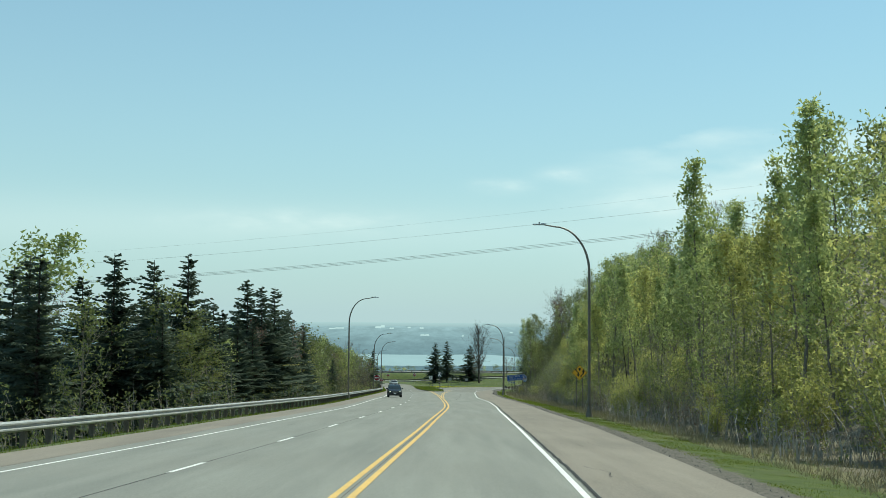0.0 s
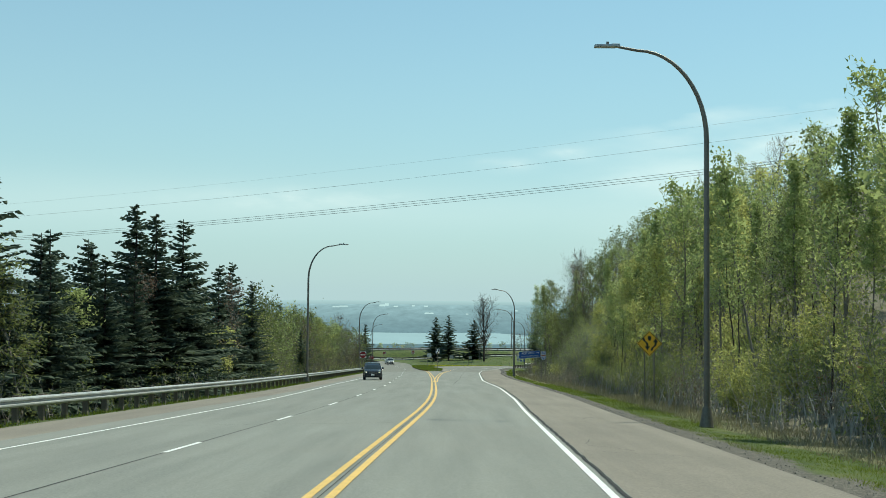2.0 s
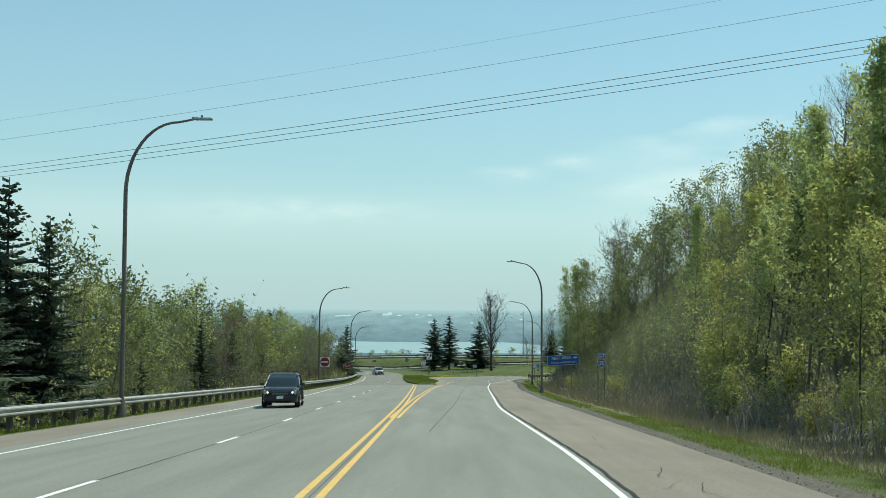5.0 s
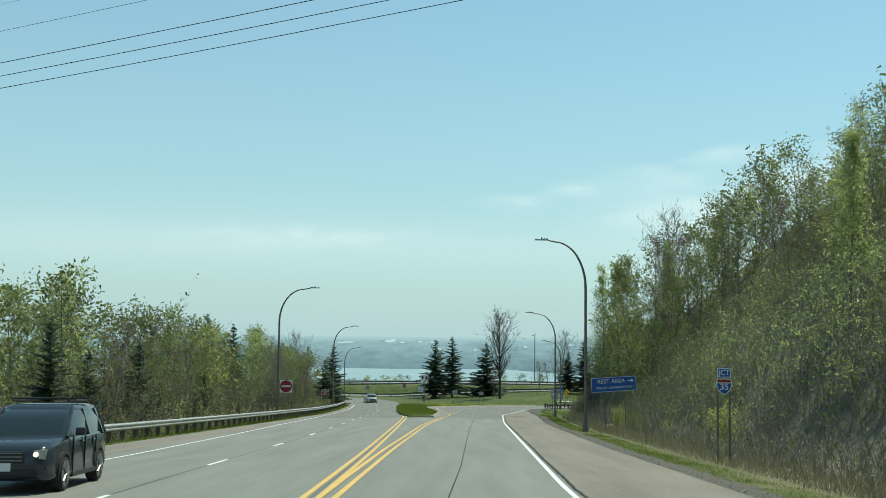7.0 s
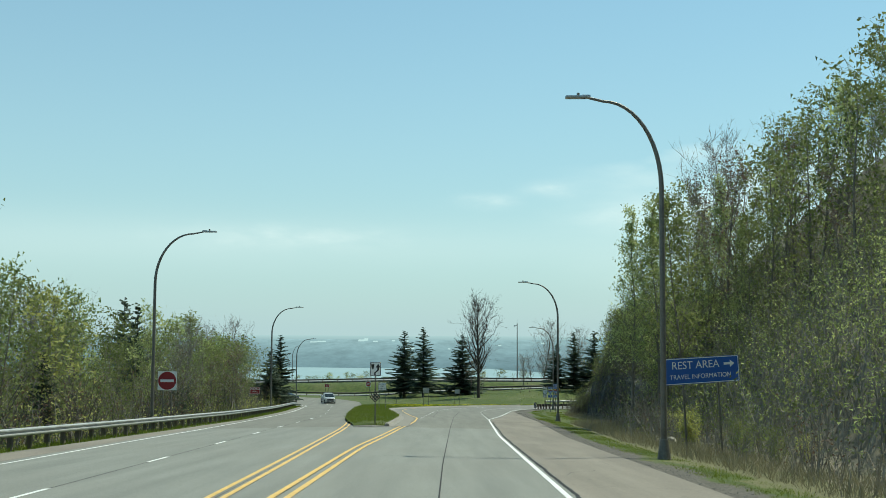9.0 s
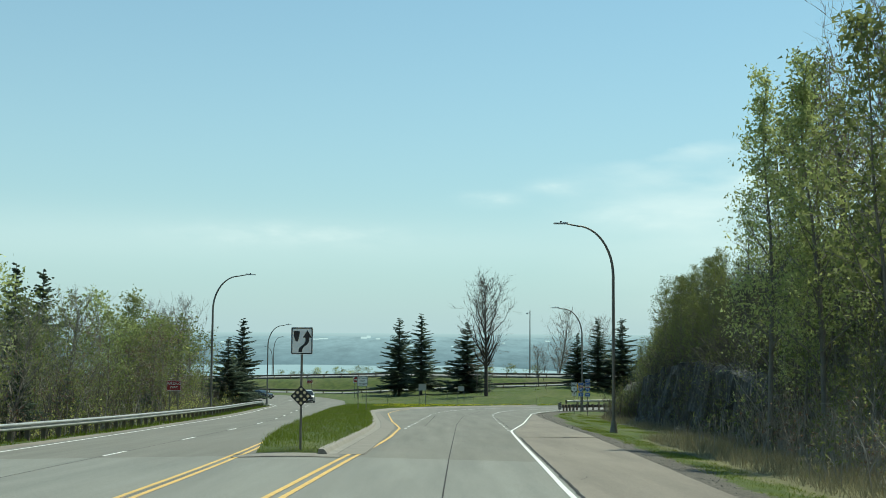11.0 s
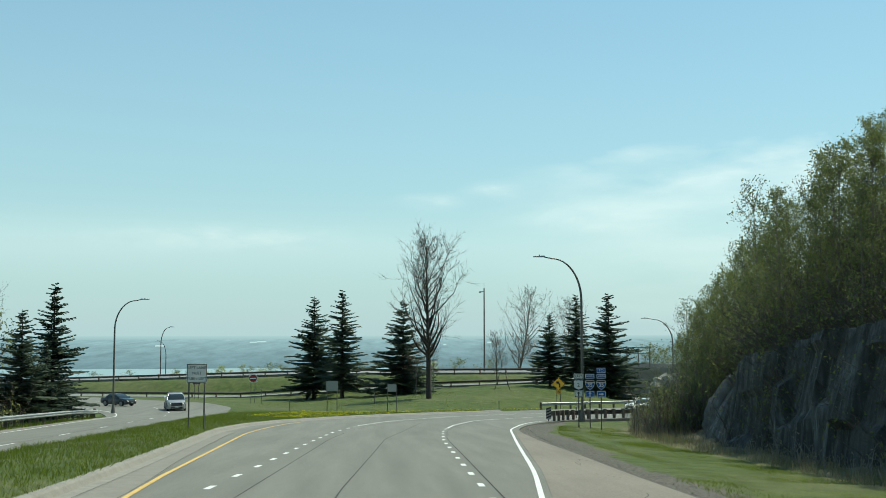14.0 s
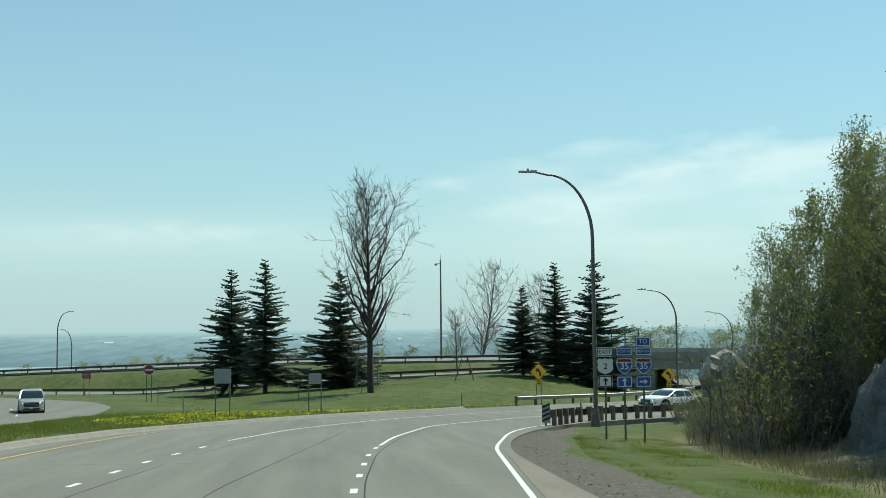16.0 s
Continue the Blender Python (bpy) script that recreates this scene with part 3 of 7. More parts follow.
def resample(pts, n):
    p = np.array(pts, float)
    d = np.concatenate([[0], np.cumsum(np.linalg.norm(np.diff(p, axis=0), axis=1))])
    s = np.linspace(0, d[-1], n * 4)
    q = np.stack([np.interp(s, d, p[:, 0]), np.interp(s, d, p[:, 1])], -1)
    k = np.ones(9) / 9
    for c in (0, 1):
        pad = np.concatenate([np.full(4, q[0, c]) + (q[0, c] - q[1:5, c][::-1]), q[:, c], np.full(4, q[-1, c]) + (q[-1, c] - q[-5:-1, c][::-1])])
        q[:, c] = np.convolve(pad, k, mode="valid")
    return [tuple(v) for v in q[np.linspace(0, len(q) - 1, n).round().astype(int)]]


# carriageway: concrete lanes up to the right-hand white line, asphalt shoulder beyond it
strip("road", along(left_edge, -90, 219.4), along(lambda y: white_right(y) + 0.25, -90, 219.4), CONCRETE, "worn pale grey concrete carriageway with faint wheel tracks", "road", across=10)
strip("shoulder", along(lambda y: white_right(y) + 0.25, -90, 239), along(right_edge, -90, 239), ASPHALT, "weathered brownish asphalt shoulder beside the lanes", "road shoulder", lift=-0.012, across=4)
strip("shoulder", along(lambda y: left_edge(y) + 0.02, -90, 330), along(lambda y: np.minimum(white_left(y) - 0.45, left_edge(y) + 1.9), -90, 330), ASPHALT, "narrow brownish shoulder beside the guard rail", "road shoulder", lift=0.006, across=2)
strip("road", along(left_edge, 219.4, 420), along(island_left, 219.4, 420), RAMP_CONCRETE, "worn concrete two-lane carriageway bending out of sight", "road", across=6)
strip("road", along(island_right, 219.4, 239), along(lambda y: white_right(y) + 0.25, 219.4, 239), RAMP_CONCRETE, "worn concrete lane beside the grass island", "road", across=6)
_inner = [(float(right_edge(y)), y) for y in np.arange(239, 292, 3.0)] + BEND_IN
_outer = [(float(island_right(y)), y) for y in np.arange(239, 292, 3.0)] + BEND_OUT
strip("road", resample(_outer, 90), resample(_inner, 90), RAMP_CONCRETE, "pale concrete ramp bending towards the bridge", "road", across=10)


def ramp_white(y):
    return np.interp(y, [239, 247, 263, 271, 281.3, 290.4, 297], [7.55, 7.9, 9.97, 10.8, 11.9, 12.9, 13.6])


strip("shoulder", along(lambda y: ramp_white(y) + 0.2, 239.05, 294, 3), along(lambda y: right_edge(y) - 0.03, 239.05, 294, 3), ASPHALT, "weathered brownish shoulder along the ramp", "road shoulder", lift=0.006, across=4)


def line(name, pts, width, mat, parent=None, lift=0.006, dash=None, step=2.0):
    """A painted line along points; dash = (painted, gap)."""
    p = np.array(pts, float)
    d = np.concatenate([[0], np.cumsum(np.linalg.norm(np.diff(p, axis=0), axis=1))])
    spans = [(0, d[-1])] if dash is None else [(a, min(a + dash[0], d[-1])) for a in np.arange(dash[2] if len(dash) > 2 else 0, d[-1], dash[0] + dash[1])]
    obs = []
    for a, b in spans:
        s = np.linspace(a, b, max(2, int((b - a) / step) + 1))
        x, y = np.interp(s, d, p[:, 0]), np.interp(s, d, p[:, 1])
        tx, ty = np.gradient(x), np.gradient(y)
        ln = np.hypot(tx, ty)
        nx, ny = ty / ln * width / 2, -tx / ln * width / 2
        verts = [(u, v, float(surface(u, v)) + lift) for i in range(len(s)) for u, v in ((x[i] - nx[i], y[i] - ny[i]), (x[i] + nx[i], y[i] + ny[i]))]
        faces = [(2 * i, 2 * i + 1, 2 * i + 3, 2 * i + 2) for i in range(len(s) - 1)]
        obs.append(link_mesh(name, verts, faces, mat, parent))
    return obs


def marking(label, group=""):
    e = new("road_marking")
    return tagged(e, label, "road marking", group=group, kind="structure")


double_yellow = marking("double yellow centre line worn on concrete")
for dx in (-0.14, 0.14):
    line("stripe", along(yellow_left, -90, 241, 3, dx), 0.12, YELLOW_LINE, double_yellow)
split_yellow = marking("double yellow line that leaves the centre towards the island")
for dx in (-0.14, 0.14):
    line("stripe", along(yellow_right, 128, 236 + 3 * dx, 3, dx), 0.12, YELLOW_LINE, split_yellow, lift=0.010)
line("stripe", [(1.86, 246.8), (1.5, 253), (0.95, 261), (0.35, 273), (-0.2, 284), (-0.48, 290), (-0.45, 296), (-0.25, 302), (0.2, 308.5), (1.0, 313)], 0.115, YELLOW_LINE, split_yellow, lift=0.010)
line("stripe", [(1.8, 234.4), (1.86, 247)], 0.115, YELLOW_LINE, split_yellow, lift=0.012)
edge_right = marking("solid white edge line beside the shoulder")
line("stripe", along(white_right, -90, 247, 3), 0.12, WHITE_LINE, edge_right)
line("stripe", resample([(7.9, 247), (9.97, 263), (10.8, 271), (11.9, 281.3), (12.9, 290.4), (13.6, 297), (14.6, 301), (15.6, 306.3), (17.9, 312), (21.5, 316.5), (28, 321), (36, 324.5), (58, 331.5)], 40), 0.115, WHITE_LINE, edge_right)
edge_left = marking("solid white edge line along the far carriageway")
line("stripe", along(white_left, -90, 405, 3), 0.12, WHITE_LINE, edge_left)
lane_dashes = marking("broken white lane line of short dashes")
line("dash", along(lane_left, -86, 400, 3), 0.12, WHITE_LINE, lane_dashes, dash=(2.7, 9.0, 2.3))
dots_left = marking("dotted white guide line of short dashes on the ramp")
line("dash", resample([(2.15, 247), (2.4, 255), (2.75, 265), (3.2, 280.5), (3.72, 293.5), (4.7, 303)], 40), 0.14, WHITE_LINE, dots_left, dash=(0.9, 2.6))
line("stripe", resample([(4.85, 304), (6.9, 313.4), (11.9, 325.8), (18, 335.5), (27, 343), (45, 350)], 40), 0.12, WHITE_LINE, dots_left)
dots_right = marking("dotted white guide line curving along the ramp")
line("dash", resample([(7.85, 248), (8.0, 252), (8.4, 266.6), (8.95, 283.5), (9.6, 294), (10.0, 297.6)], 40), 0.14, WHITE_LINE, dots_right, dash=(0.9, 2.6))
line("stripe", resample([(10.15, 298.6), (10.9, 304), (13.1, 313.6), (15.4, 317.8), (20, 324.8), (28, 331.5), (44, 338)], 40), 0.12, WHITE_LINE, dots_right)
joints = marking("dark tar-filled joints and cracks in the concrete")
line("joint", along(lane_left, -90, 330, 3, 0.0), 0.035, TAR, joints, lift=0.003)
_seam = random.Random(23)
line("joint", [(float(white_right(v)) + 0.19 + _seam.uniform(-0.025, 0.025), v) for v in np.arange(-90, 239, 0.5)], 0.075, TAR, joints, lift=0.011, step=0.5)
line("joint", [(-2.2, 218.55), (1.0, 218.95)], 0.05, TAR, joints, lift=0.022)
_cracks = random.Random(19)
for y in (31, 58, 83, 109, 131, 152, 178, 203, 226, 243, 262, 271, 284, 296):
    x, x1 = float(white_right(y)) + 0.3, float(right_edge(y))
    pts = [(x, y)]
    while x < x1 - 0.4:
        x, y = x + 0.45, y + _cracks.uniform(-0.28, 0.2)
        pts.append((x, y))
    line("crack", pts, 0.011, TAR, joints, lift=0.008, step=0.45)
for i in range(60):
    y = _cracks.uniform(14, 292)
    x = float(white_right(y) if y < 239 else ramp_white(y)) + _cracks.uniform(0.35, 2.6)
    pts, head = [(x, y)], _cracks.uniform(-0.5, 0.5)
    for k in range(_cracks.randint(3, 7)):
        head += _cracks.uniform(-0.6, 0.6)
        x, y = x + 0.22 * math.sin(head), y + 0.42 * math.cos(head)
        pts.append((x, y))
    if x < float(right_edge(y)) - 0.1:
        line("crack", pts, _cracks.uniform(0.007, 0.018), TAR, joints, lift=0.009, step=0.25)
for y, x0, x1 in ((129.5, 0.6, 4.2), (152.5, -7.4, -0.8), (188, 0.8, 5.2), (206.5, 1.2, 6.0), (232, 2.0, 7.0), (255, 2.4, 9.2), (279.5, 0.2, 11.6), (292, -1.8, 12.6), (66, -6.6, -0.4), (96, 0.9, 4.3), (48, -9, -1), (309, 2.5, 14)):
    line("joint", [(x0 + (x1 - x0) * k / 6, y + 0.05 * k) for k in range(7)], 0.025, TAR, joints, lift=0.003)
line("joint", along(lambda y: yellow_left(y) - 0.0, -90, 215, 3), 0.014, TAR, joints, lift=0.003)
line("joint", resample([(3.2, 252), (3.9, 285), (4.6, 296), (5.8, 305), (8.6, 314), (13.5, 325)], 40), 0.03, TAR, joints, lift=0.003)
line("joint", resample([(8.15, 250), (8.7, 268), (9.2, 285), (9.9, 295), (11.2, 304), (13.4, 313.5)], 40), 0.03, TAR, joints, lift=0.003)
line("joint", [(1.6, 120), (2.5, 150), (3.2, 185), (4.1, 220), (5.2, 258), (6.4, 285), (9.2, 310)], 0.03, TAR, joints, lift=0.003)


# ---- grass island with its kerb ----
NOSE = 220.7


def island_height(f):
    """Swell of the island's turf between its two edges, f from 0 to 1."""
    return 0.14 + 0.10 * np.sin(np.pi * np.clip(f, 0, 1)) ** 0.7


def gutter_joints():
    line("joint", along(lambda y: island_right(y) + 0.43, NOSE, 291, 3), 0.012, TAR, joints, lift=0.028)
    line("joint", along(lambda y: island_right(y) + 1.22 - 0.3 * smoothstep(255, 270, y), NOSE, 291, 3), 0.014, TAR, joints, lift=0.018)


def build_island():
    pts_l = along(island_left, NOSE, 362, 3)
    pts_r = along(island_right, NOSE, 293, 3) + BEND_OUT[1:7]
    verts, faces = [], []
    L, R = resample(pts_l, 90), resample(pts_r, 90)
    kinds = []
    for (ax, ay), (bx, by) in zip(L, R):
        for k in range(13):
            f = k / 12
            x, y = ax + (bx - ax) * f, ay + (by - ay) * f
            rough = noise.noise((x * 0.9, y * 0.9, 3))
            flat = 1 - float(smoothstep(335, 356, y))
            verts.append((x, y, float(surface(x, y)) + float(island_height(f)) * max(flat, 0.1) * (0.12 + 0.88 * float(smoothstep(NOSE - 0.2, NOSE + 3.5, y))) + 0.04 * rough))
            kinds.append((0.25 * float(smoothstep(NOSE + 2.2, NOSE + 0.4, y)) + 0.25 * max(0, rough), 0, 0.04 + 0.4 * max(0.0, noise.noise((x * 0.4, y * 0.25, 5))), 1))
    for r in range(89):
        for k in range(12):
            a = r * 13 + k
            faces.append((a, a + 1, a + 14, a + 13))
    base = len(verts)
    for k in range(13):
        x, y, z = verts[k]
        verts.append((x, y - 0.04, z - 0.4))
        kinds.append((0.0, 0, 0.6, 1))
    faces += [(base + k, base + k + 1, k + 1, k) for k in range(12)]
    ob = link_mesh("grass_island", verts, faces, GROUND, smooth=True)
    layer = ob.data.color_attributes.new("kind", "FLOAT_COLOR", "POINT")
    layer.data.foreach_set("color", np.clip(np.array(kinds, float), 0, 1).ravel())
    tagged(ob, "narrow grass island between the carriageways", "traffic island", kind="structure")

    def kerb(pts, label, count):
        p = resample(pts, count)
        verts, faces = [], []
        prof = [(-0.42, -0.02), (-0.40, 0.008), (-0.12, 0.02), (-0.05, 0.13), (0.0, 0.165), (0.15, 0.17), (0.18, 0.02)]
        for i, (x, y) in enumerate(p):
            a, b = p[max(i - 1, 0)], p[min(i + 1, len(p) - 1)]
            tx, ty = b[0] - a[0], b[1] - a[1]
            ln = math.hypot(tx, ty)
            nx, ny = -ty / ln, tx / ln
            z = float(surface(x, y))
            verts += [(x + nx * o, y + ny * o, z + h) for o, h in prof]
        m = len(prof)
        for i in range(len(p) - 1):
            for k in range(m - 1):
                faces.append((i * m + k, i * m + k + 1, (i + 1) * m + k + 1, (i + 1) * m + k))
        faces += [tuple(range(m)), tuple(range((len(p) - 1) * m, len(p) * m))[::-1]]
        ob = link_mesh("kerb", verts, faces, KERB_FACE)
        ob.data.update()
        tagged(ob, label, "kerb", kind="structure")

    kerb([(float(island_right(NOSE)) + 0.05, NOSE - 0.5)] + pts_r, "low rolled concrete kerb along the island", 160)
    # bare concrete apron in front of the nose, and the gutter beside the kerb
    strip("apron", [(-2.1, 218.6), (-1.75, NOSE)], [(0.95, 219.0), (0.75, NOSE)], KERB, "bare concrete apron before the island's nose", "apron", lift=0.018, across=4)
    gut = along(lambda y: island_right(y) + 0.40, NOSE, 292, 3)
    strip("gutter", gut, [(x + 0.85 - 0.3 * float(smoothstep(255, 270, y)), y) for x, y in gut], KERB, "pale concrete gutter beside the island's kerb", "gutter", lift=0.012, across=2)


build_island()
gutter_joints()

# ---- highway on its bank, the ramp in front of it, and the far valley ----
def ribbon(name, pts, width, zf, mat, label, category):
    verts, faces = [], []
    for i, (x, y) in enumerate(pts):
        a, b = pts[max(i - 1, 0)], pts[min(i + 1, len(pts) - 1)]
        tx, ty = b[0] - a[0], b[1] - a[1]
        ln = math.hypot(tx, ty)
        for o, dz in ((-0.5, -0.25), (-0.5, 0), (0, 0.08), (0.5, 0), (0.5, -0.25)):
            verts.append((x - ty / ln * width * o, y + tx / ln * width * o, zf(x, y) + dz))
    for i in range(len(pts) - 1):
        for k in range(4):
            faces.append((i * 5 + k, (i + 1) * 5 + k, (i + 1) * 5 + k + 1, i * 5 + k + 1))
    return tagged(link_mesh(name, verts, faces, mat), label, category, kind="structure")


ribbon("highway", [(x, highway_y(x) + 7) for x in range(-400, 401, 10)], 12.5, lambda x, y: float(highway_z(x)) - 0.02, FAR_ASPHALT, "grey highway on a low bank", "road")


def frontage_y(x):
    return highway_y(x) - float(slip_gap(x))


ribbon("ramp_road", [(x, frontage_y(x)) for x in range(-300, 43, 6)], 5.0, lambda x, y: float(terrain(x, y)) + 0.10, FAR_ASPHALT, "narrow grey ramp road crossing the grass bank", "road")


def build_distance():
    xs = np.linspace(-3800, 3800, 60)
    rings = [(900, -104), (2280, -110), (2900, -109), (3300, -92), (3900, -70), (4420, -52)]
    def sheet(name, rows, mat, label, cat):
        verts = [(x * (0.25 + 0.75 * y / 4850), y, z) for y, z in rows for x in xs]
        faces = [(r * 60 + k, r * 60 + k + 1, (r + 1) * 60 + k + 1, (r + 1) * 60 + k) for r in range(len(rows) - 1) for k in range(59)]
        tagged(link_mesh(name, verts, faces, mat, smooth=True), label, cat, kind="structure")
    # glowing backdrop sheets; their colour carries the painted haze
    sheet("backdrop", rings, FAR_LAND, "far wooded shore with blue haze painted into its glow", "backdrop")
    sheet("backdrop", [(4420, -52), (4850, -41)], FAR_RIM, "farthest land with painted haze that fades it into the sky", "backdrop")
    shore = []
    for i in range(81):
        x = -1900 + i * (2300 / 80)
        shore.append((x, 2290 + 45 * noise.noise((x * 0.004, 1, 0)), 2880 + 70 * noise.noise((x * 0.005, 5, 0)) - max(0, x - 120) * 1.6))
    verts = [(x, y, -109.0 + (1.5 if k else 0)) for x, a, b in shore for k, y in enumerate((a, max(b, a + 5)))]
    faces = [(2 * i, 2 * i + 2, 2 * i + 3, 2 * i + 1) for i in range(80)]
    tagged(link_mesh("water", verts, faces, FAR_LAKE), "pale lake far below between wooded shores, haze painted into its glow", "lake", kind="structure")

    for x, y, w, h, d in ((-420, 4150, 44, 6, 14), (-395, 4190, 60, 7, 14), (-250, 4250, 40, 14, 20), (-235, 4300, 26, 20, 14), (-195, 4200, 30, 8, 12), (-80, 4230, 26, 9, 14), (-130, 4260, 20, 10, 12), (-60, 3750, 56, 7, 14), (70, 3720, 12, 6, 10), (250, 3950, 18, 7, 12), (-700, 3900, 50, 8, 14), (-1150, 3700, 70, 10, 16), (-1240, 3350, 40, 4, 12), (420, 4100, 30, 8, 12)):
        z = float(np.interp(y, [a for a, _ in rings], [b for _, b in rings]))
        bm = bmesh.new()
        w, h = w * 0.55, h * 0.42
        box(bm, (x, y, z + h / 2), (w, d, h))
        for v in (x - w * 0.25, x + w * 0.25):
            box(bm, (v, y, z + h + 0.6), (w * 0.42, d * 0.8, 1.2))
        tagged(part("far_building", bm, FAR_ROOF), "pale flat-roofed building far across the lake, haze painted into its glow", "building", group="far buildings")


build_distance()


# ---- trees ----
def tubes(segs, sides):
    """Tapered sticks: rows of (ax, ay, az, bx, by, bz, ra, rb); sides 2 gives flat slivers."""
    s = np.array(segs, float)
    a, b, ra, rb = s[:, :3], s[:, 3:6], s[:, 6], s[:, 7]
    d = b - a
    d /= np.linalg.norm(d, axis=1)[:, None] + 1e-9
    if sides == 2:
        ref = np.random.default_rng(len(s)).normal(0, 1, (len(s), 3))
    else:
        ref = np.where(np.abs(d[:, 2:3]) > 0.9, np.array([[1.0, 0, 0]]), np.array([[0, 0, 1.0]]))
    u = np.cross(d, ref)
    u /= np.linalg.norm(u, axis=1)[:, None] + 1e-9
    v = np.cross(d, u)
    ang = np.arange(sides) * math.tau / sides
    ring = np.cos(ang)[None, :, None] * u[:, None, :] + np.sin(ang)[None, :, None] * v[:, None, :]
    va = a[:, None, :] + ring * ra[:, None, None]
    vb = b[:, None, :] + ring * rb[:, None, None]
    verts = np.concatenate([va, vb], 1).reshape(-1, 3)
    base = (np.arange(len(s)) * 2 * sides)[:, None]
    if sides == 2:
        # thin ends run out to a point, the rest are flat slivers
        thin = rb < 0.65 * ra
        va[thin] = a[thin][:, None, :] + ring[thin] * (1.3 * ra[thin])[:, None, None]
        verts = np.concatenate([va, vb], 1).reshape(-1, 3)
        return verts, [(i, i + 1, i + 2) if t else (i, i + 1, i + 3, i + 2) for i, t in zip(base[:, 0].tolist(), thin)]
    k = np.arange(sides)
    quad = np.stack([k, (k + 1) % sides, sides + (k + 1) % sides, sides + k], -1)
    faces = (base[:, :, None] + quad[None]).reshape(-1, 4)
    return verts, faces


def leaves(rng, at, size, spread):
    """Small pointed leaves scattered round points."""
    n = len(at)
    c = at + rng.normal(0, spread, (n, 3))
    u = rng.normal(0, 1, (n, 3))
    v = rng.normal(0, 1, (n, 3))
    u /= np.linalg.norm(u, axis=1)[:, None]
    v -= (v * u).sum(1)[:, None] * u
    v /= np.linalg.norm(v, axis=1)[:, None]
    sz = size * rng.uniform(0.6, 1.35, n)[:, None]
    verts = np.stack([c - u * sz - v * sz * 0.55, c - u * sz * 0.8 + v * sz * 0.6, c + u * sz * 1.2], 1).reshape(-1, 3)
    faces = np.arange(3 * n).reshape(n, 3)
    return verts, faces


def unit(v):
    return v / (np.linalg.norm(v) + 1e-9)


def stick(rng, p, d, length, r0, r1, bits, wobble, lift, out):
    """A bent stick; returns its points."""
    pts = [p]
    for i in range(bits):
        d = unit(d + rng.normal(0, wobble, 3) + np.array([0, 0, lift]))
        q = pts[-1] + d * length / bits
        f0, f1 = i / bits, (i + 1) / bits
        out.append((*pts[-1], *q, r0 + (r1 - r0) * f0, r0 + (r1 - r0) * f1))
        pts.append(q)
    return pts, d


def oval(f):
    return max(0.12, math.sin(math.pi * min(1, (f * 0.85 + 0.12))) ** 0.8)


def broom(f):
    return float(np.interp(f, [0.2, 0.36, 0.6, 0.8, 1.0], [0.62, 1.0, 0.95, 0.72, 0.3]))


def spire(f):
    return max(0.14, 1.05 - f)


def vase(f):
    return max(0.25, 1.15 - 0.85 * f)


def fan(f):
    return max(0.3, 1.0 - 0.55 * f)


def tree(name, label, seed, height, radius, first, limbs, angle, reach, twigs, fine, shape, bark, leaf_mat, count, leaf, spread, sides=5, bits=4, twig_r=0.009, lift=0.10, twig=None, stout=0.45, lean=1.0):
    rng = np.random.default_rng(seed)
    wood, fine_wood, buds = [], [], []
    trunk, _ = stick(rng, np.zeros(3), np.array([rng.normal(0, 0.04) * lean, rng.normal(0, 0.04) * lean, 1.0]), height, radius, 0.012, 10, 0.05 * lean, 0.05, wood)
    trunk = np.array(trunk)
    for i in range(limbs):
        f = first + (0.98 - first) * (i + rng.uniform(0, 0.9)) / limbs
        k = f * 10
        j = min(int(k), 9)
        p = trunk[j] + (trunk[j + 1] - trunk[j]) * (k - j)
        az = i * 2.4 + rng.uniform(-0.5, 0.5)
        el = radians(rng.uniform(*angle))
        d = np.array([math.cos(az) * math.cos(el), math.sin(az) * math.cos(el), math.sin(el)])
        ln = height * reach * shape(f) * rng.uniform(0.7, 1.25)
        r = max(0.012, radius * (1 - f) * stout)
        pts, dd = stick(rng, p, d, ln, r, 0.006, bits, 0.15, lift, wood)
        pts = np.array(pts)
        for t in range(twigs):
            g = rng.uniform(0.15, 1.0) * bits
            j2 = min(int(g), bits - 1)
            q = pts[j2] + (pts[j2 + 1] - pts[j2]) * (g - j2)
            e = unit(dd + rng.normal(0, 0.7, 3) + np.array([0, 0, 0.25]))
            tl = ln * rng.uniform(0.2, 0.45)
            tp, td = stick(rng, q, e, tl, twig_r, twig_r * 0.5, 2, 0.2, 0.08, fine_wood)
            buds += [tp[1], tp[2]]
            for w in range(fine):
                a = tp[1] + (tp[2] - tp[1]) * rng.uniform(-0.6, 1)
                fd = unit(td + rng.normal(0, 0.6, 3) + np.array([0, 0, 0.2]))
                b2 = a + fd * tl * rng.uniform(0.25, 0.6)
                fine_wood.append((*a, *b2, twig_r * 0.65, twig_r * 0.4))
                buds.append(b2)
    fit = height / max(r[5] for r in wood + fine_wood)
    root = tagged(new(name), label, "tree")
    v, f = tubes(wood, sides)
    v *= fit
    link_mesh("trunk", v, f, bark, root, smooth=True)
    v, f = tubes(fine_wood, 2)
    v *= fit
    idx = np.zeros(len(f), int)
    if count:
        buds = np.array(buds) * fit
        v2, f2 = leaves(rng, buds[rng.integers(0, len(buds), count)], leaf, spread)
        f = [tuple(q) for q in f] + [tuple(q) for q in f2 + len(v)]
        v = np.concatenate([v, v2])
        idx = np.concatenate([idx, np.ones(count, int)])
    link_mesh("crown", v, f, [twig or TWIG, leaf_mat or TWIG], root, index=idx)
    return root


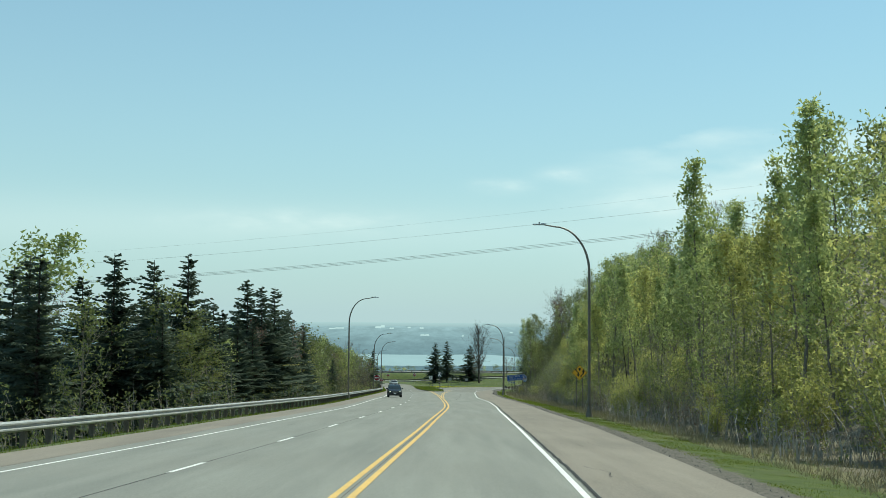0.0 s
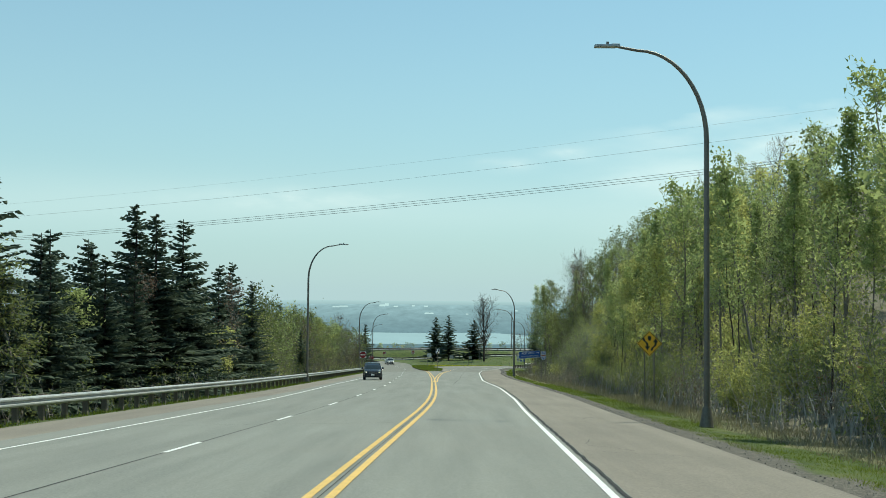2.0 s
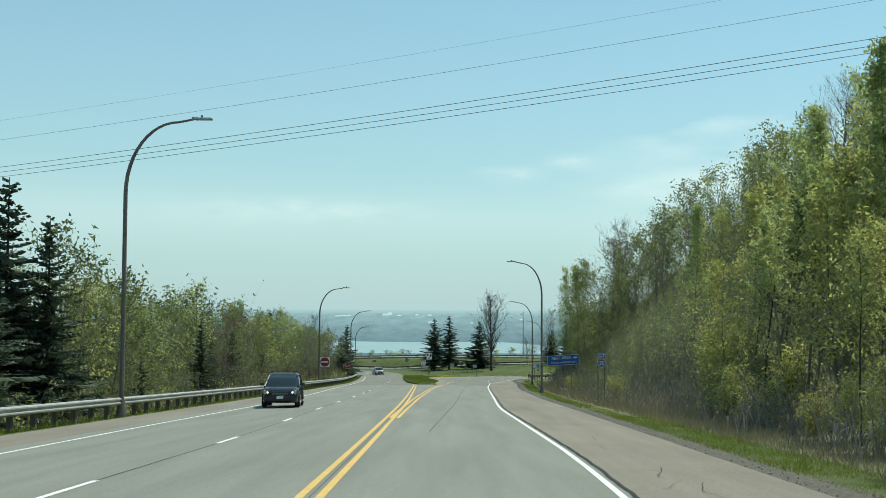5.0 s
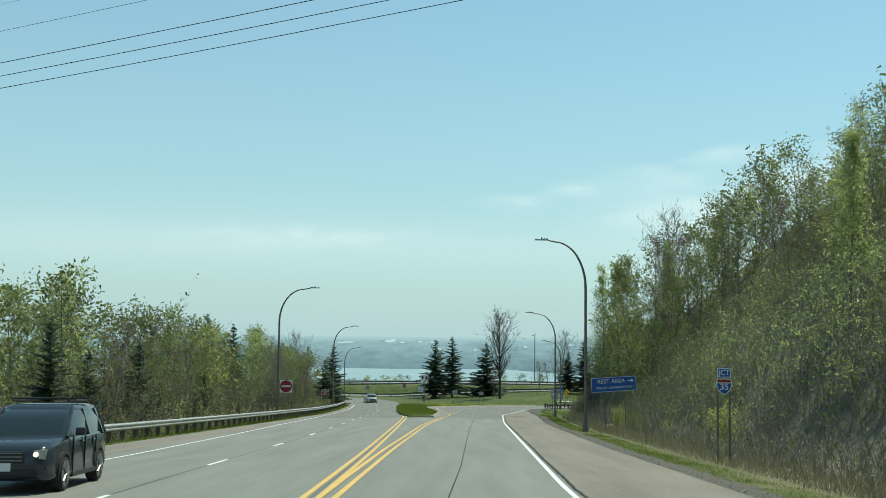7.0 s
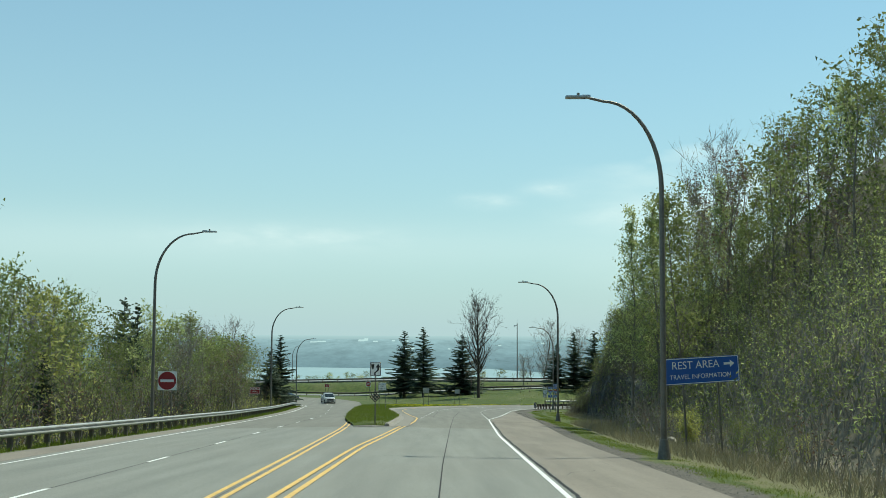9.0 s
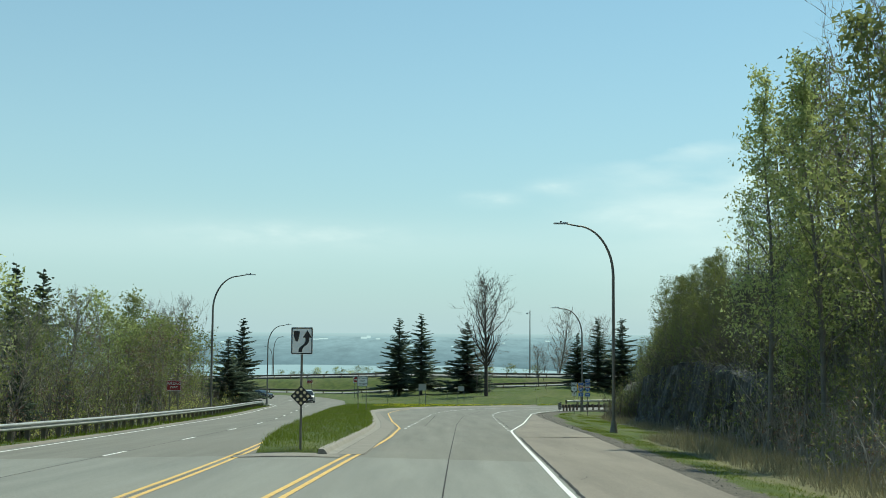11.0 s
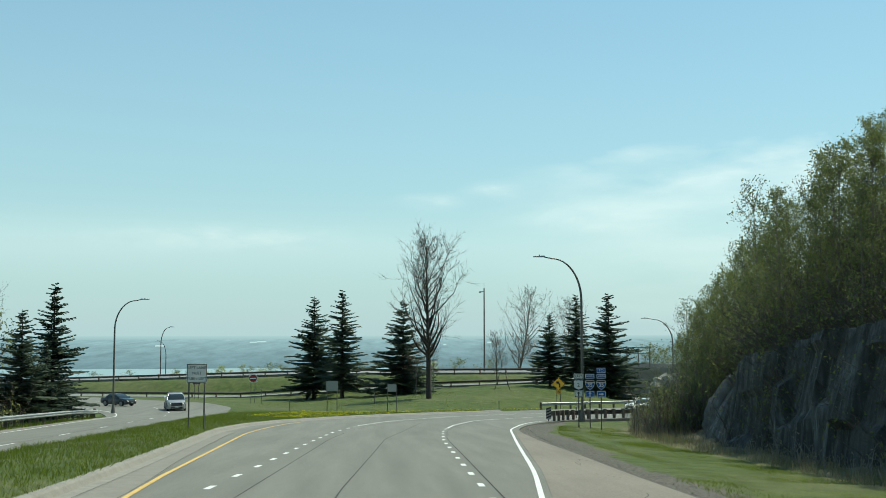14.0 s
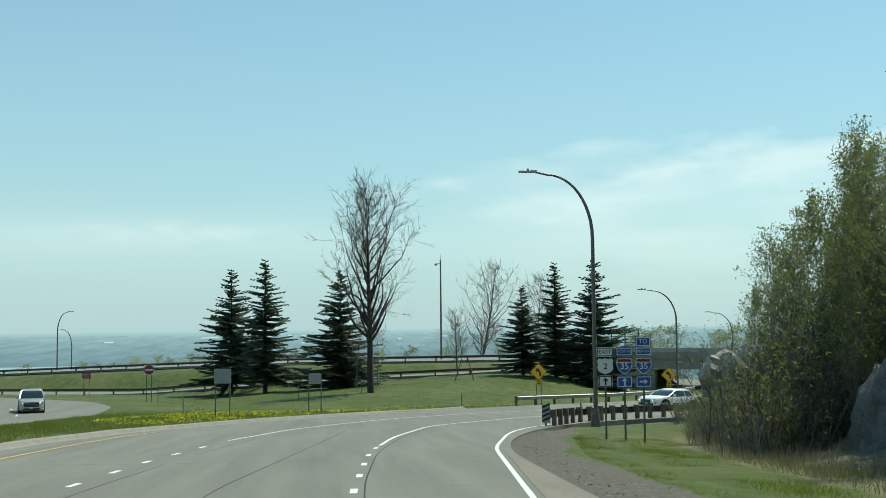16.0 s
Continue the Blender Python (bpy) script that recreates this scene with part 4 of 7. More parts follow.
def spruce(label, seed, height, base_r, bare=0.05, density=1.0, droop=0.28, gap=0.30):
    rng = np.random.default_rng(seed)
    root = tagged(new("spruce_tree"), label, "spruce tree")
    v, f = tubes([(0, 0, height * i / 8, 0, 0, height * (i + 1) / 8, 0.16 * height / 12 * (1 - i / 8) + 0.02, 0.16 * height / 12 * (1 - (i + 1) / 8) + 0.015) for i in range(8)], 7)
    link_mesh("trunk", v, f, BARK_DARK, root, smooth=True)
    verts, faces = [], []
    levels = int(height * 1.9 * density)
    for i in range(levels):
        h = bare + (1 - bare) * (i / levels) ** 0.92
        z = h * height
        ln = base_r * (1 - h) ** 0.82 * rng.uniform(0.75, 1.15) + 0.16
        n = max(4, int(round(10 - 5 * h)))
        for k in range(n):
            az = rng.uniform(0, math.tau)
            z = h * height + rng.uniform(-0.8, 0.8) * height / levels
            L = ln * rng.uniform(0.5, 1.2)
            up = 0.22 * h - droop * (1 - h) + rng.normal(0, 0.12)
            dirv = np.array([math.cos(az), math.sin(az), 0.0])
            side = np.array([-math.sin(az), math.cos(az), 0.0])
            m = max(3, int(L / gap))
            for j in range(m):
                t = (j + 0.4) / m
                sag = up * L * t + 0.12 * L * t * t
                p = dirv * L * t + np.array([0, 0, z + sag])
                w = L * 0.21 * (1 - 0.75 * t) * rng.uniform(0.6, 1.3) + 0.09
                for s in (-1, 1):
                    tip = p + side * s * w + dirv * w * rng.uniform(0.5, 1.1) + np.array([0, 0, -0.30 * w + rng.normal(0, 0.07)])
                    back = p - dirv * (0.06 + 0.10 * w)
                    fwd = p + dirv * (0.07 + 0.14 * w) + np.array([0, 0, 0.03])
                    b0 = len(verts)
                    verts += [back, tip, fwd, p + np.array([0, 0, -0.20 * w - 0.08]) + side * s * w * 0.4]
                    faces += [(b0, b0 + 1, b0 + 2), (b0, b0 + 3, b0 + 1)]
            b0 = len(verts)
            end = dirv * L * 1.06 + np.array([0, 0, z + up * L + 0.13 * L])
            verts += [dirv * 0.6 * L + side * 0.09 + np.array([0, 0, z + up * L * 0.6 + 0.08 * L]), end, dirv * 0.6 * L - side * 0.09 + np.array([0, 0, z + up * L * 0.6 + 0.08 * L])]
            faces += [(b0, b0 + 1, b0 + 2)]
    me = bpy.data.meshes.new("crown")
    me.from_pydata([tuple(p) for p in verts], [], faces)
    me.materials.append(NEEDLE)
    ob = new("crown", me)
    ob.parent = root
    return root


def brush(name, label, category, seed, height, stems, twigs, leaf_mat, count, leaf, spread_stem=0.35):
    """A many-stemmed bush: bent stems with fine twigs, and young leaves where it has them."""
    rng = np.random.default_rng(seed)
    wood, buds = [], []
    for i in range(stems):
        az, sp = rng.uniform(0, math.tau), rng.uniform(0.05, 0.45)
        d = np.array([math.cos(az) * sp, math.sin(az) * sp, 1.0])
        p = np.array([rng.normal(0, spread_stem), rng.normal(0, spread_stem), -0.1])
        L = height * rng.uniform(0.5, 1.05)
        pts, dd = stick(rng, p, unit(d), L, 0.022, 0.007, 4, 0.10, 0.02, wood)
        for t in range(twigs):
            j = rng.integers(1, 4)
            q = pts[j] + (pts[j + 1] - pts[j]) * rng.uniform()
            e = unit(dd + rng.normal(0, 0.6, 3))
            tp, _ = stick(rng, q, e, L * rng.uniform(0.12, 0.3), 0.009, 0.004, 2, 0.2, 0.05, wood)
            buds += [tp[1], tp[2]]
    root = tagged(new(name), label, category)
    v, f = tubes(wood, 2)
    tagged(link_mesh("brushwood", v, f, TWIG, root), kind="stuff")
    if count:
        buds = np.array(buds)
        v, f = leaves(rng, buds[rng.integers(0, len(buds), count)], leaf, 0.16)
        link_mesh("foliage", v, f, leaf_mat, root)
    return root


def thicket(name, label, seed, spots, stems, twigs, leaf_mat, count, leaf, wide=0.7, twig=None, lean=0.0):
    """Brushwood that nobody could count: bent stems with side twigs and young leaves, as one object; spots are (x, y, height)."""
    rng = np.random.default_rng(seed)
    count, leaf = int(count * 0.62), leaf * 1.26
    s = np.repeat(np.array(spots, float), stems, axis=0)
    n = len(s)
    x, y = s[:, 0] + rng.normal(0, wide, n), s[:, 1] + rng.normal(0, wide, n)
    a = np.stack([x, y, terrain(x, y) - 0.15], -1)
    h = s[:, 2] * rng.uniform(0.45, 1.05, n)
    d = np.stack([rng.normal(lean, 0.22, n), rng.normal(0, 0.22, n), np.ones(n) - 0.6 * abs(lean)], -1)
    b = a + d * (h * 0.55)[:, None]
    c = b + (d + np.clip(rng.normal(0, 0.2, (n, 3)), -0.35, 0.35)) * (h * 0.45)[:, None]
    one = np.ones((n, 1))
    rows = [np.concatenate([a, b, one * 0.026, one * 0.018], 1), np.concatenate([b, c, one * 0.017, one * 0.006], 1)]
    ends = [c]
    for k in range(twigs):
        f = rng.uniform(0.1, 1.0, n)[:, None]
        low = (rng.uniform(0, 1, n) < 0.45)[:, None]
        p = np.where(low, a + (b - a) * f, b + (c - b) * f)
        e = p + (d * 0.6 + np.clip(rng.normal(0, 0.6, (n, 3)), -0.8, 0.8)) * (h * rng.uniform(0.10, 0.26, n))[:, None]
        rows.append(np.concatenate([p, e, one * 0.011, one * 0.005], 1))
        ends += [e, (p + e) / 2]
    v, f = tubes(np.concatenate(rows), 2)
    f = [tuple(q) for q in f]
    idx = [0] * len(f)
    if count:
        ends = np.concatenate(ends)
        v2, f2 = leaves(rng, ends[rng.integers(0, len(ends), count)], leaf, 0.16)
        f += [tuple(q) for q in f2 + len(v)]
        v = np.concatenate([v, v2])
        idx += [1] * count
    ob = link_mesh(name, v, f, [twig or TWIG, leaf_mat], index=idx)
    return tagged(ob, label, "brush", kind="stuff")


def hide_source(ob):
    """Take a pattern tree away once its copies stand."""
    for o in (*ob.children_recursive, ob):
        bpy.data.objects.remove(o)


def placed(x, y, s=1.0, turn=0.0, tilt=0.0, sink=0.08, sz=None):
    z = float(terrain(x, y)) - sink
    return pose(x, y, z, tilt, 0, turn) @ Matrix.Diagonal((s, s, sz or s, 1))


FRESH, GOLD = "slender young tree with fresh yellow-green spring leaves", "young roadside tree with bright yellow spring leaves"
OLIVE, RUSSET = "leafing woodland tree with an olive haze of buds", "bare woodland tree with a few russet buds"
ASPEN = [
    tree("aspen_tree", FRESH, 11, 11.0, 0.09, 0.20, 26, (25, 62), 0.26, 7, 2, oval, BARK, LEAF_GREEN, 2600, 0.103, 0.20, 3, 3),
    tree("aspen_tree", FRESH, 12, 12.5, 0.10, 0.30, 26, (30, 68), 0.20, 7, 2, spire, BARK, LEAF_GREEN, 2600, 0.103, 0.20, 3, 3),
    tree("aspen_tree", GOLD, 13, 9.5, 0.08, 0.16, 24, (20, 58), 0.30, 7, 2, oval, BARK, LEAF_YELLOW, 2500, 0.103, 0.20, 3, 3),
    tree("aspen_tree", OLIVE, 14, 11.0, 0.10, 0.25, 26, (25, 62), 0.27, 8, 2, vase, BARK, LEAF_OLIVE, 2400, 0.09, 0.20, 3, 3),
]
FAR_TREES = [
    tree("woodland_tree", OLIVE, 21, 12.0, 0.13, 0.26, 18, (25, 62), 0.30, 6, 1, oval, BARK, LEAF_OLIVE, 950, 0.127, 0.28, 3, 3, 0.014),
    tree("woodland_tree", FRESH, 22, 13.0, 0.13, 0.30, 18, (30, 65), 0.26, 6, 1, vase, BARK, LEAF_GREEN, 950, 0.129, 0.28, 3, 3, 0.014),
    tree("woodland_tree", GOLD, 24, 11.0, 0.12, 0.22, 18, (30, 65), 0.28, 6, 1, oval, BARK, LEAF_YELLOW, 950, 0.129, 0.28, 3, 3, 0.014),
    tree("woodland_tree", RUSSET, 23, 12.0, 0.13, 0.26, 22, (30, 65), 0.30, 8, 4, fan, BARK, LEAF_PINK, 600, 0.08, 0.2, 3, 3, 0.014),
]
# dark twigs put some of the shoulder's shade into the colour
SHOULDER = [
    tree("aspen_tree", OLIVE, 15, 10.0, 0.07, 0.12, 26, (32, 66), 0.24, 7, 4, oval, BARK, LEAF_OLIVE, 3000, 0.06, 0.13, 4, 3, twig=TWIG_DARK),
    tree("aspen_tree", RUSSET, 16, 9.0, 0.06, 0.10, 26, (32, 66), 0.25, 8, 5, fan, BARK, LEAF_OLIVE, 1700, 0.052, 0.13, 4, 3, twig=TWIG_DARK),
    tree("aspen_tree", FRESH, 17, 12.5, 0.10, 0.22, 30, (30, 66), 0.22, 8, 3, spire, BARK, LEAF_GREEN, 5000, 0.064, 0.17, 5, 4),
]
POLES = [
    tree("aspen_tree", "slender straight grey trunk with a small yellow-green crown", 91, 10.5, 0.075, 0.48, 17, (30, 66), 0.19, 6, 2, oval, BARK, LEAF_YELLOW, 1500, 0.105, 0.18, 5, 3),
    tree("aspen_tree", "slender straight grey trunk with a small yellow-green crown", 92, 11.5, 0.085, 0.55, 16, (35, 68), 0.17, 6, 2, vase, BARK, LEAF_GREEN, 1400, 0.105, 0.18, 5, 3),
    tree("aspen_tree", "slender straight dark trunk with few young leaves", 93, 9.5, 0.065, 0.5, 14, (35, 68), 0.20, 6, 3, oval, BARK_DARK, LEAF_GREEN, 700, 0.095, 0.18, 5, 3),
]
BARE = [
    tree("bare_tree", "tall leafless tree with a fan of fine twigs", 35, 19.0, 0.30, 0.22, 46, (40, 64), 0.33, 15, 8, broom, BARK_DARK, None, 0, 0.05, 0.1, 7, 6, 0.015, 0.17, TWIG_DARK, 0.66, 0.25),
    tree("bare_tree", "leafless tree with a rounded net of twigs", 32, 13.0, 0.16, 0.18, 38, (30, 62), 0.34, 12, 5, oval, BARK, None, 0, 0.05, 0.1, 6, 5, 0.012, 0.16, TWIG, 0.6),
]
SPRUCE = [
    spruce("dark green spruce with drooping boughs", 41, 13.0, 3.9, 0.12, density=1.4, gap=0.23),
    spruce("dark green spruce with drooping boughs", 42, 14.0, 3.6, 0.11, density=1.4, gap=0.23),
    spruce("dark green spruce with drooping boughs", 43, 12.0, 4.2, density=1.4, droop=0.2, gap=0.23),
]
BUSH = [
    brush("bush", "bare grey brush of thin upright stems", "bush", 51, 3.2, 24, 6, LEAF_PINK, 120, 0.06, 0.6),
    brush("bush", "roadside bush with sparse yellow-green young leaves", "bush", 52, 3.4, 18, 8, LEAF_YELLOW, 2000, 0.068),
    brush("bush", "roadside bush with olive young leaves", "bush", 53, 3.6, 18, 7, LEAF_OLIVE, 1650, 0.048),
    brush("sapling_clump", "clump of thin saplings leafing out olive green", "saplings", 54, 6.5, 18, 9, LEAF_OLIVE, 1500, 0.07, 0.8),
]

rng_place = random.Random(7)


def stunted(x, y):
    """How much shorter the trees stay up the slope and on the cut's shoulder."""
    d = x - float(right_edge(y))
    if x < 0 or y < 148:
        return 1.0
    return float(np.interp(d, [12, 18, 26, 34, 40], [1.0, 0.88, 0.82, 0.68, 0.6])) * (0.75 if 190 < y < 212 and d < 23 else 1.0) * (0.66 if y > 284 and d > 14 else 1.0)


def scatter(kinds, weights, group, spots):
    for x, y, s in spots:
        s *= stunted(x, y)
        k = rng_place.choices(kinds, weights)[0]
        ob = copy_thing(k, placed(x, y, s * rng_place.uniform(0.85, 1.15), rng_place.uniform(0, 360), rng_place.uniform(-5, 5)))
        tagged(ob, group=group)


def topped(kind, tall, x, y, top, group, wide=1.0):
    """A tree that stands at x, y and reaches up to a given height."""
    s = (top - float(terrain(x, y))) / tall
    tagged(copy_thing(kind, placed(x, y, s * wide, rng_place.uniform(0, 360), sz=s)), group=group)


# the wooded hill on the right: leafy front rows, plainer trees up the slope
front, back = [], []
y = 2.0
while y < 300:
    for row, (a, b, chance, s) in enumerate(((8.2, 10.5, 0.4 if y < 165 else 0.8, 0.85), (11, 14.5, 0.95, 1.0), (15, 20, 0.8, 1.05), (21, 28, 0.6, 1.1), (29, 40, 0.55 if y > 120 else 0.0, 1.1))):
        if rng_place.random() < chance:
            x = float(right_edge(y)) + rng_place.uniform(a, b)
            if y > 238 and x < 25:
                continue
            if 150 < y < 222 and (row == 0 or (row == 1 and rng_place.random() < 0.8)):
                continue
            (front if row < 2 else back).append((x, y + rng_place.uniform(-2, 2), s * (0.72 if y > 255 else 1.0)))
    y += 4.2
HILL = "trees on the wooded hill"
scatter([*ASPEN, *POLES], [3, 3, 5, 1, 3, 3, 3], HILL, [p for p in front if p[1] < 165])
scatter(POLES, [3, 3, 4], HILL, [(float(right_edge(v)) + rng_place.uniform(6.8, 18), v + rng_place.uniform(-2, 2), rng_place.uniform(0.7, 1.05)) for v in np.arange(66, 146, 2.1)])
scatter(ASPEN, [2, 2, 1, 5], HILL, [p for p in front if 165 <= p[1] < 215])
scatter(SHOULDER, [4, 4, 2], HILL, [p for p in front if p[1] >= 215])
scatter(FAR_TREES, [1.5, 3, 5, 1], HILL, [p for p in back if p[1] < 150])
scatter([*FAR_TREES, BARE[1]], [6, 3, 0.6, 2.5, 1.6], HILL, [(x, v, 1.12 * s) for x, v, s in back if v >= 150 and (v > 215 or x - float(right_edge(v)) > 18)])
for kind, tall, x, v, top in ((ASPEN[1], 12.5, 16.8, 70, 11.9), (ASPEN[1], 12.5, 15.9, 48, 11.3), (ASPEN[0], 11.0, 18.2, 50, 11.0), (ASPEN[0], 11.0, 17.6, 113, 7.3), (ASPEN[1], 12.5, 18.9, 85, 7.9), (SHOULDER[2], 12.5, 17.0, 230.6, 0.5), (SHOULDER[2], 12.5, 18.6, 229, 0.7), (SHOULDER[2], 12.5, 23.5, 236.5, 3.4), (SHOULDER[0], 10.0, 20.2, 233.5, 1.8), (SHOULDER[0], 10.0, 21.5, 241, 0.6), (FAR_TREES[3], 12.0, 24.5, 234, 5.6), (FAR_TREES[3], 12.0, 30, 235, 7.6), (FAR_TREES[3], 12.0, 35, 238, 11.0), (FAR_TREES[0], 12.0, 39.4, 239, 15.2), (FAR_TREES[3], 12.0, 27, 248, 6.6), (FAR_TREES[3], 12.0, 42, 224, 17.5), (ASPEN[3], 11.0, 19.5, 224, 0.8), (BARE[1], 13.0, 27.2, 238.6, 8.6), (BARE[1], 13.0, 33, 245, 10.8), (SHOULDER[1], 9.0, 25.7, 291, -5.0), (SHOULDER[1], 9.0, 26.2, 306, -11.0)):
    topped(kind, tall, x, v, top, HILL)
scatter(BUSH, [5, 4, 2, 0], "brush along the wood's edge", [(float(right_edge(v)) + rng_place.uniform(5.2, 7.5), v, rng_place.uniform(0.55, 0.95)) for v in np.arange(4, 236, 2.4) if not (132 < v < 186 and rng_place.random() < 0.6)])
scatter(BUSH, [1, 6, 3, 2], "brush on the slope", [(float(right_edge(v)) + rng_place.uniform(7, 13), v, rng_place.uniform(0.8, 1.25)) for v in np.arange(8, 165, 2.4) if v < 90 or rng_place.random() < 0.7])
scatter(BUSH, [5, 0, 4, 0], "brush at the foot of the cut", [(float(brush_foot(v)) + rng_place.uniform(-0.9, 1.6), v, rng_place.uniform(0.5, 0.95) * (0.55 if v > 303 else 0.9)) for v in np.arange(296.0, 317, 0.5)])


def thick_spots(n, y0, y1, f, a, b, low, high):
    out = []
    for i in range(n):
        v = rng_place.uniform(y0, y1)
        back_off = 1.6 * float(smoothstep(184, 166, v)) if y0 in (138, 140) else 0.0
        out.append((float(f(v)) + rng_place.uniform(a + back_off, b), v, rng_place.uniform(low, high)))
    return out


thicket("brushwood", "dense grey brushwood under the trees on the hill", 71, thick_spots(180, 6, 128, right_edge, 4.6, 12, 1.0, 2.4), 9, 4, LEAF_OLIVE, 5000, 0.055, 0.7, GREY_STEM)
thicket("brushwood", "dense dull brushwood under the trees further down the hill", 88, thick_spots(160, 128, 240, right_edge, 4.6, 12, 1.0, 2.4), 9, 4, LEAF_OLIVE, 8000, 0.055)
thicket("brushwood", "leafing brush up the steep wooded slope", 72, thick_spots(380, 138, 250, right_edge, 8, 24, 2.4, 4.6), 10, 6, LEAF_OLIVE, 84000, 0.062)
thicket("brushwood", "bright young brush on the steep slope", 80, thick_spots(220, 140, 246, right_edge, 8, 24, 2.6, 5.0), 9, 6, LEAF_GREEN, 66000, 0.06)
thicket("brushwood", "leafing brush between the trees up the hill", 82, thick_spots(260, 132, 250, right_edge, 19, 40, 3.4, 6.5), 7, 4, LEAF_OLIVE, 58000, 0.085, 0.9)
for v in np.arange(150, 226, 3.2):
    x = float(right_edge(v)) + rng_place.uniform(17, 30)
    tagged(copy_thing(rng_place.choices(FAR_TREES, (5, 2, 0.4, 3))[0], placed(x, v, stunted(x, v) * rng_place.uniform(0.85, 1.1), rng_place.uniform(0, 360))), group=HILL)
thicket("dead_brush", "pale fallen branches and dead brush at the foot of the hill", 81, thick_spots(260, 128, 186, right_edge, 4.6, 10.5, 0.5, 1.5), 9, 6, DRY_BLADE, 6000, 0.05, 0.9, STRAW)
# twigs round the cut are coloured darker to add to its shade
thicket("brushwood", "dark tangled brush hanging over the rock cut", 73, [*thick_spots(230, 238, 284, rock_foot, 0.5, 9, 2.2, 4.2), *thick_spots(70, 284, 292, rock_foot, 3.0, 9, 1.8, 3.6)], 11, 6, LEAF_OLIVE, 50000, 0.05, 0.7, TWIG_DARK)
thicket("brushwood", "dark dense brush past the end of the rock cut", 84, [(x, v, h * (0.55 + 0.075 * (x - float(brush_foot(v)))) + 0.6) for x, v, h in thick_spots(270, 295.8, 315, brush_foot, 0.2, 9, 2.4, 5.0) if v < 304 or x > 28.5], 12, 8, LEAF_OLIVE, 52000, 0.05, 0.6, TWIG_DARK)
thicket("brushwood", "dark bare stems leaning out over the rock cut", 85, thick_spots(230, 239, 283, rock_foot, 0.9, 2.8, 1.2, 2.8), 12, 7, LEAF_OLIVE, 18000, 0.05, 0.5, TWIG_DARK, -0.55)
thicket("brushwood", "dark dense brush hanging over the end of the rock cut", 87, [(max(x, 23.4 + 0.35 * (v - 282)), v, h) for x, v, h in thick_spots(150, 282, 295.5, rock_foot, 0.9, 3.6, 1.6, 3.2)], 12, 7, LEAF_OLIVE, 16000, 0.05, 0.5, TWIG_DARK, -0.4)
thicket("brushwood", "low weeds and pale stalks along the foot of the rock cut", 74, thick_spots(60, 242, 282, rock_foot, -1.2, 0.2, 0.5, 1.3), 8, 5, DRY_BLADE, 1500, 0.045, 0.4, TWIG)
thicket("brushwood", "young leafing brush between the trunks on the hill", 78, thick_spots(150, 14, 140, right_edge, 9, 23, 2.0, 4.4), 8, 5, LEAF_YELLOW, 36000, 0.085)
# trees on the cut's shoulder, their tops falling away towards the bend
for v in np.arange(262, 314, 2.4):
    for a, b in ((-1.2, 0.4), (-0.6, 1.4), (1.2, 2.8), (2.2, 4.0), (4.0, 9.0)):
        if a < 0 or (v > 286 and a < 2):
            continue
        d = rng_place.uniform(a, b)
        far_top = float(np.interp(d, [-2.8, 0, 2, 3.5, 8.5], [-15.5, -14.5, -12.6, -10.2, -3.2]))
        near_top = float(np.interp(d, [-2.8, 0, 3.3, 8.5], [-9.8, -7.6, -5.2, -2.2])) + 0.9 * float(smoothstep(280, 272, v))
        top = near_top + (far_top - near_top) * float(smoothstep(280, 300, v)) - rng_place.uniform(0, 2.2)
        x = float(brush_foot(v) if v > 295.5 else rock_foot(v)) + d
        kind, tall = rng_place.choices(((SHOULDER[0], 10.0), (SHOULDER[1], 9.0)), (4, 4))[0]
        topped(kind, tall, x, v + rng_place.uniform(-0.6, 0.6), top, "trees on the cut's shoulder", 0.8 if v > 284 else 1.0)
_more = random.Random(31)
for i in range(26):
    v, d = _more.uniform(296, 309), _more.uniform(3.0, 9.0)
    top = float(np.interp(d, [2, 3.5, 8.5], [-12.8, -10.8, -4.6])) - _more.uniform(0.5, 2.8)
    topped(SHOULDER[i % 2], (10.0, 9.0)[i % 2], float(brush_foot(v)) + d, v, top, "trees on the cut's shoulder", 0.95)

# the wood behind the rail: spruces first, then leafing trees further down
left_spots = [(float(left_edge(v)) - rng_place.uniform(a, b), v + rng_place.uniform(-2, 2), s) for v in np.arange(24, 336, 5.2) for a, b, s in ((7, 11, 0.85), (13, 20, 1.02), (23, 36, 1.15)) if (v > 148 and (a < 20 or rng_place.random() < 0.35)) or (a > 20 and rng_place.random() < 0.28) or (a < 10 and rng_place.random() < 0.3)]
scatter(FAR_TREES, [7, 1.6, 0.4, 3.5], "trees behind the rail", left_spots)
thicket("brushwood", "green and grey brush behind the guard rail", 75, thick_spots(220, 14, 338, left_edge, -8.5, -3.4, 1.6, 3.4), 8, 5, LEAF_OLIVE, 50000, 0.06)
thicket("brushwood", "dense leafing brush in the wood behind the rail", 76, thick_spots(210, 146, 336, left_edge, -16, -6, 4.2, 7.6), 9, 6, LEAF_OLIVE, 100000, 0.075)
thicket("brushwood", "deep olive wood standing behind the rail", 86, [(x, v, h * (1.16 if v < 236 else 1.0)) for x, v, h in thick_spots(190, 158, 330, left_edge, -30, -13, 7.0, 10.5)], 7, 6, LEAF_OLIVE, 110000, 0.10, 1.0, TWIG_DARK)
thicket("brushwood", "tall dark brush still almost bare behind the rail", 77, thick_spots(170, 176, 338, left_edge, -10, -4.4, 3.0, 6.4), 10, 6, LEAF_PINK, 24000, 0.05, 0.7, TWIG_DARK)
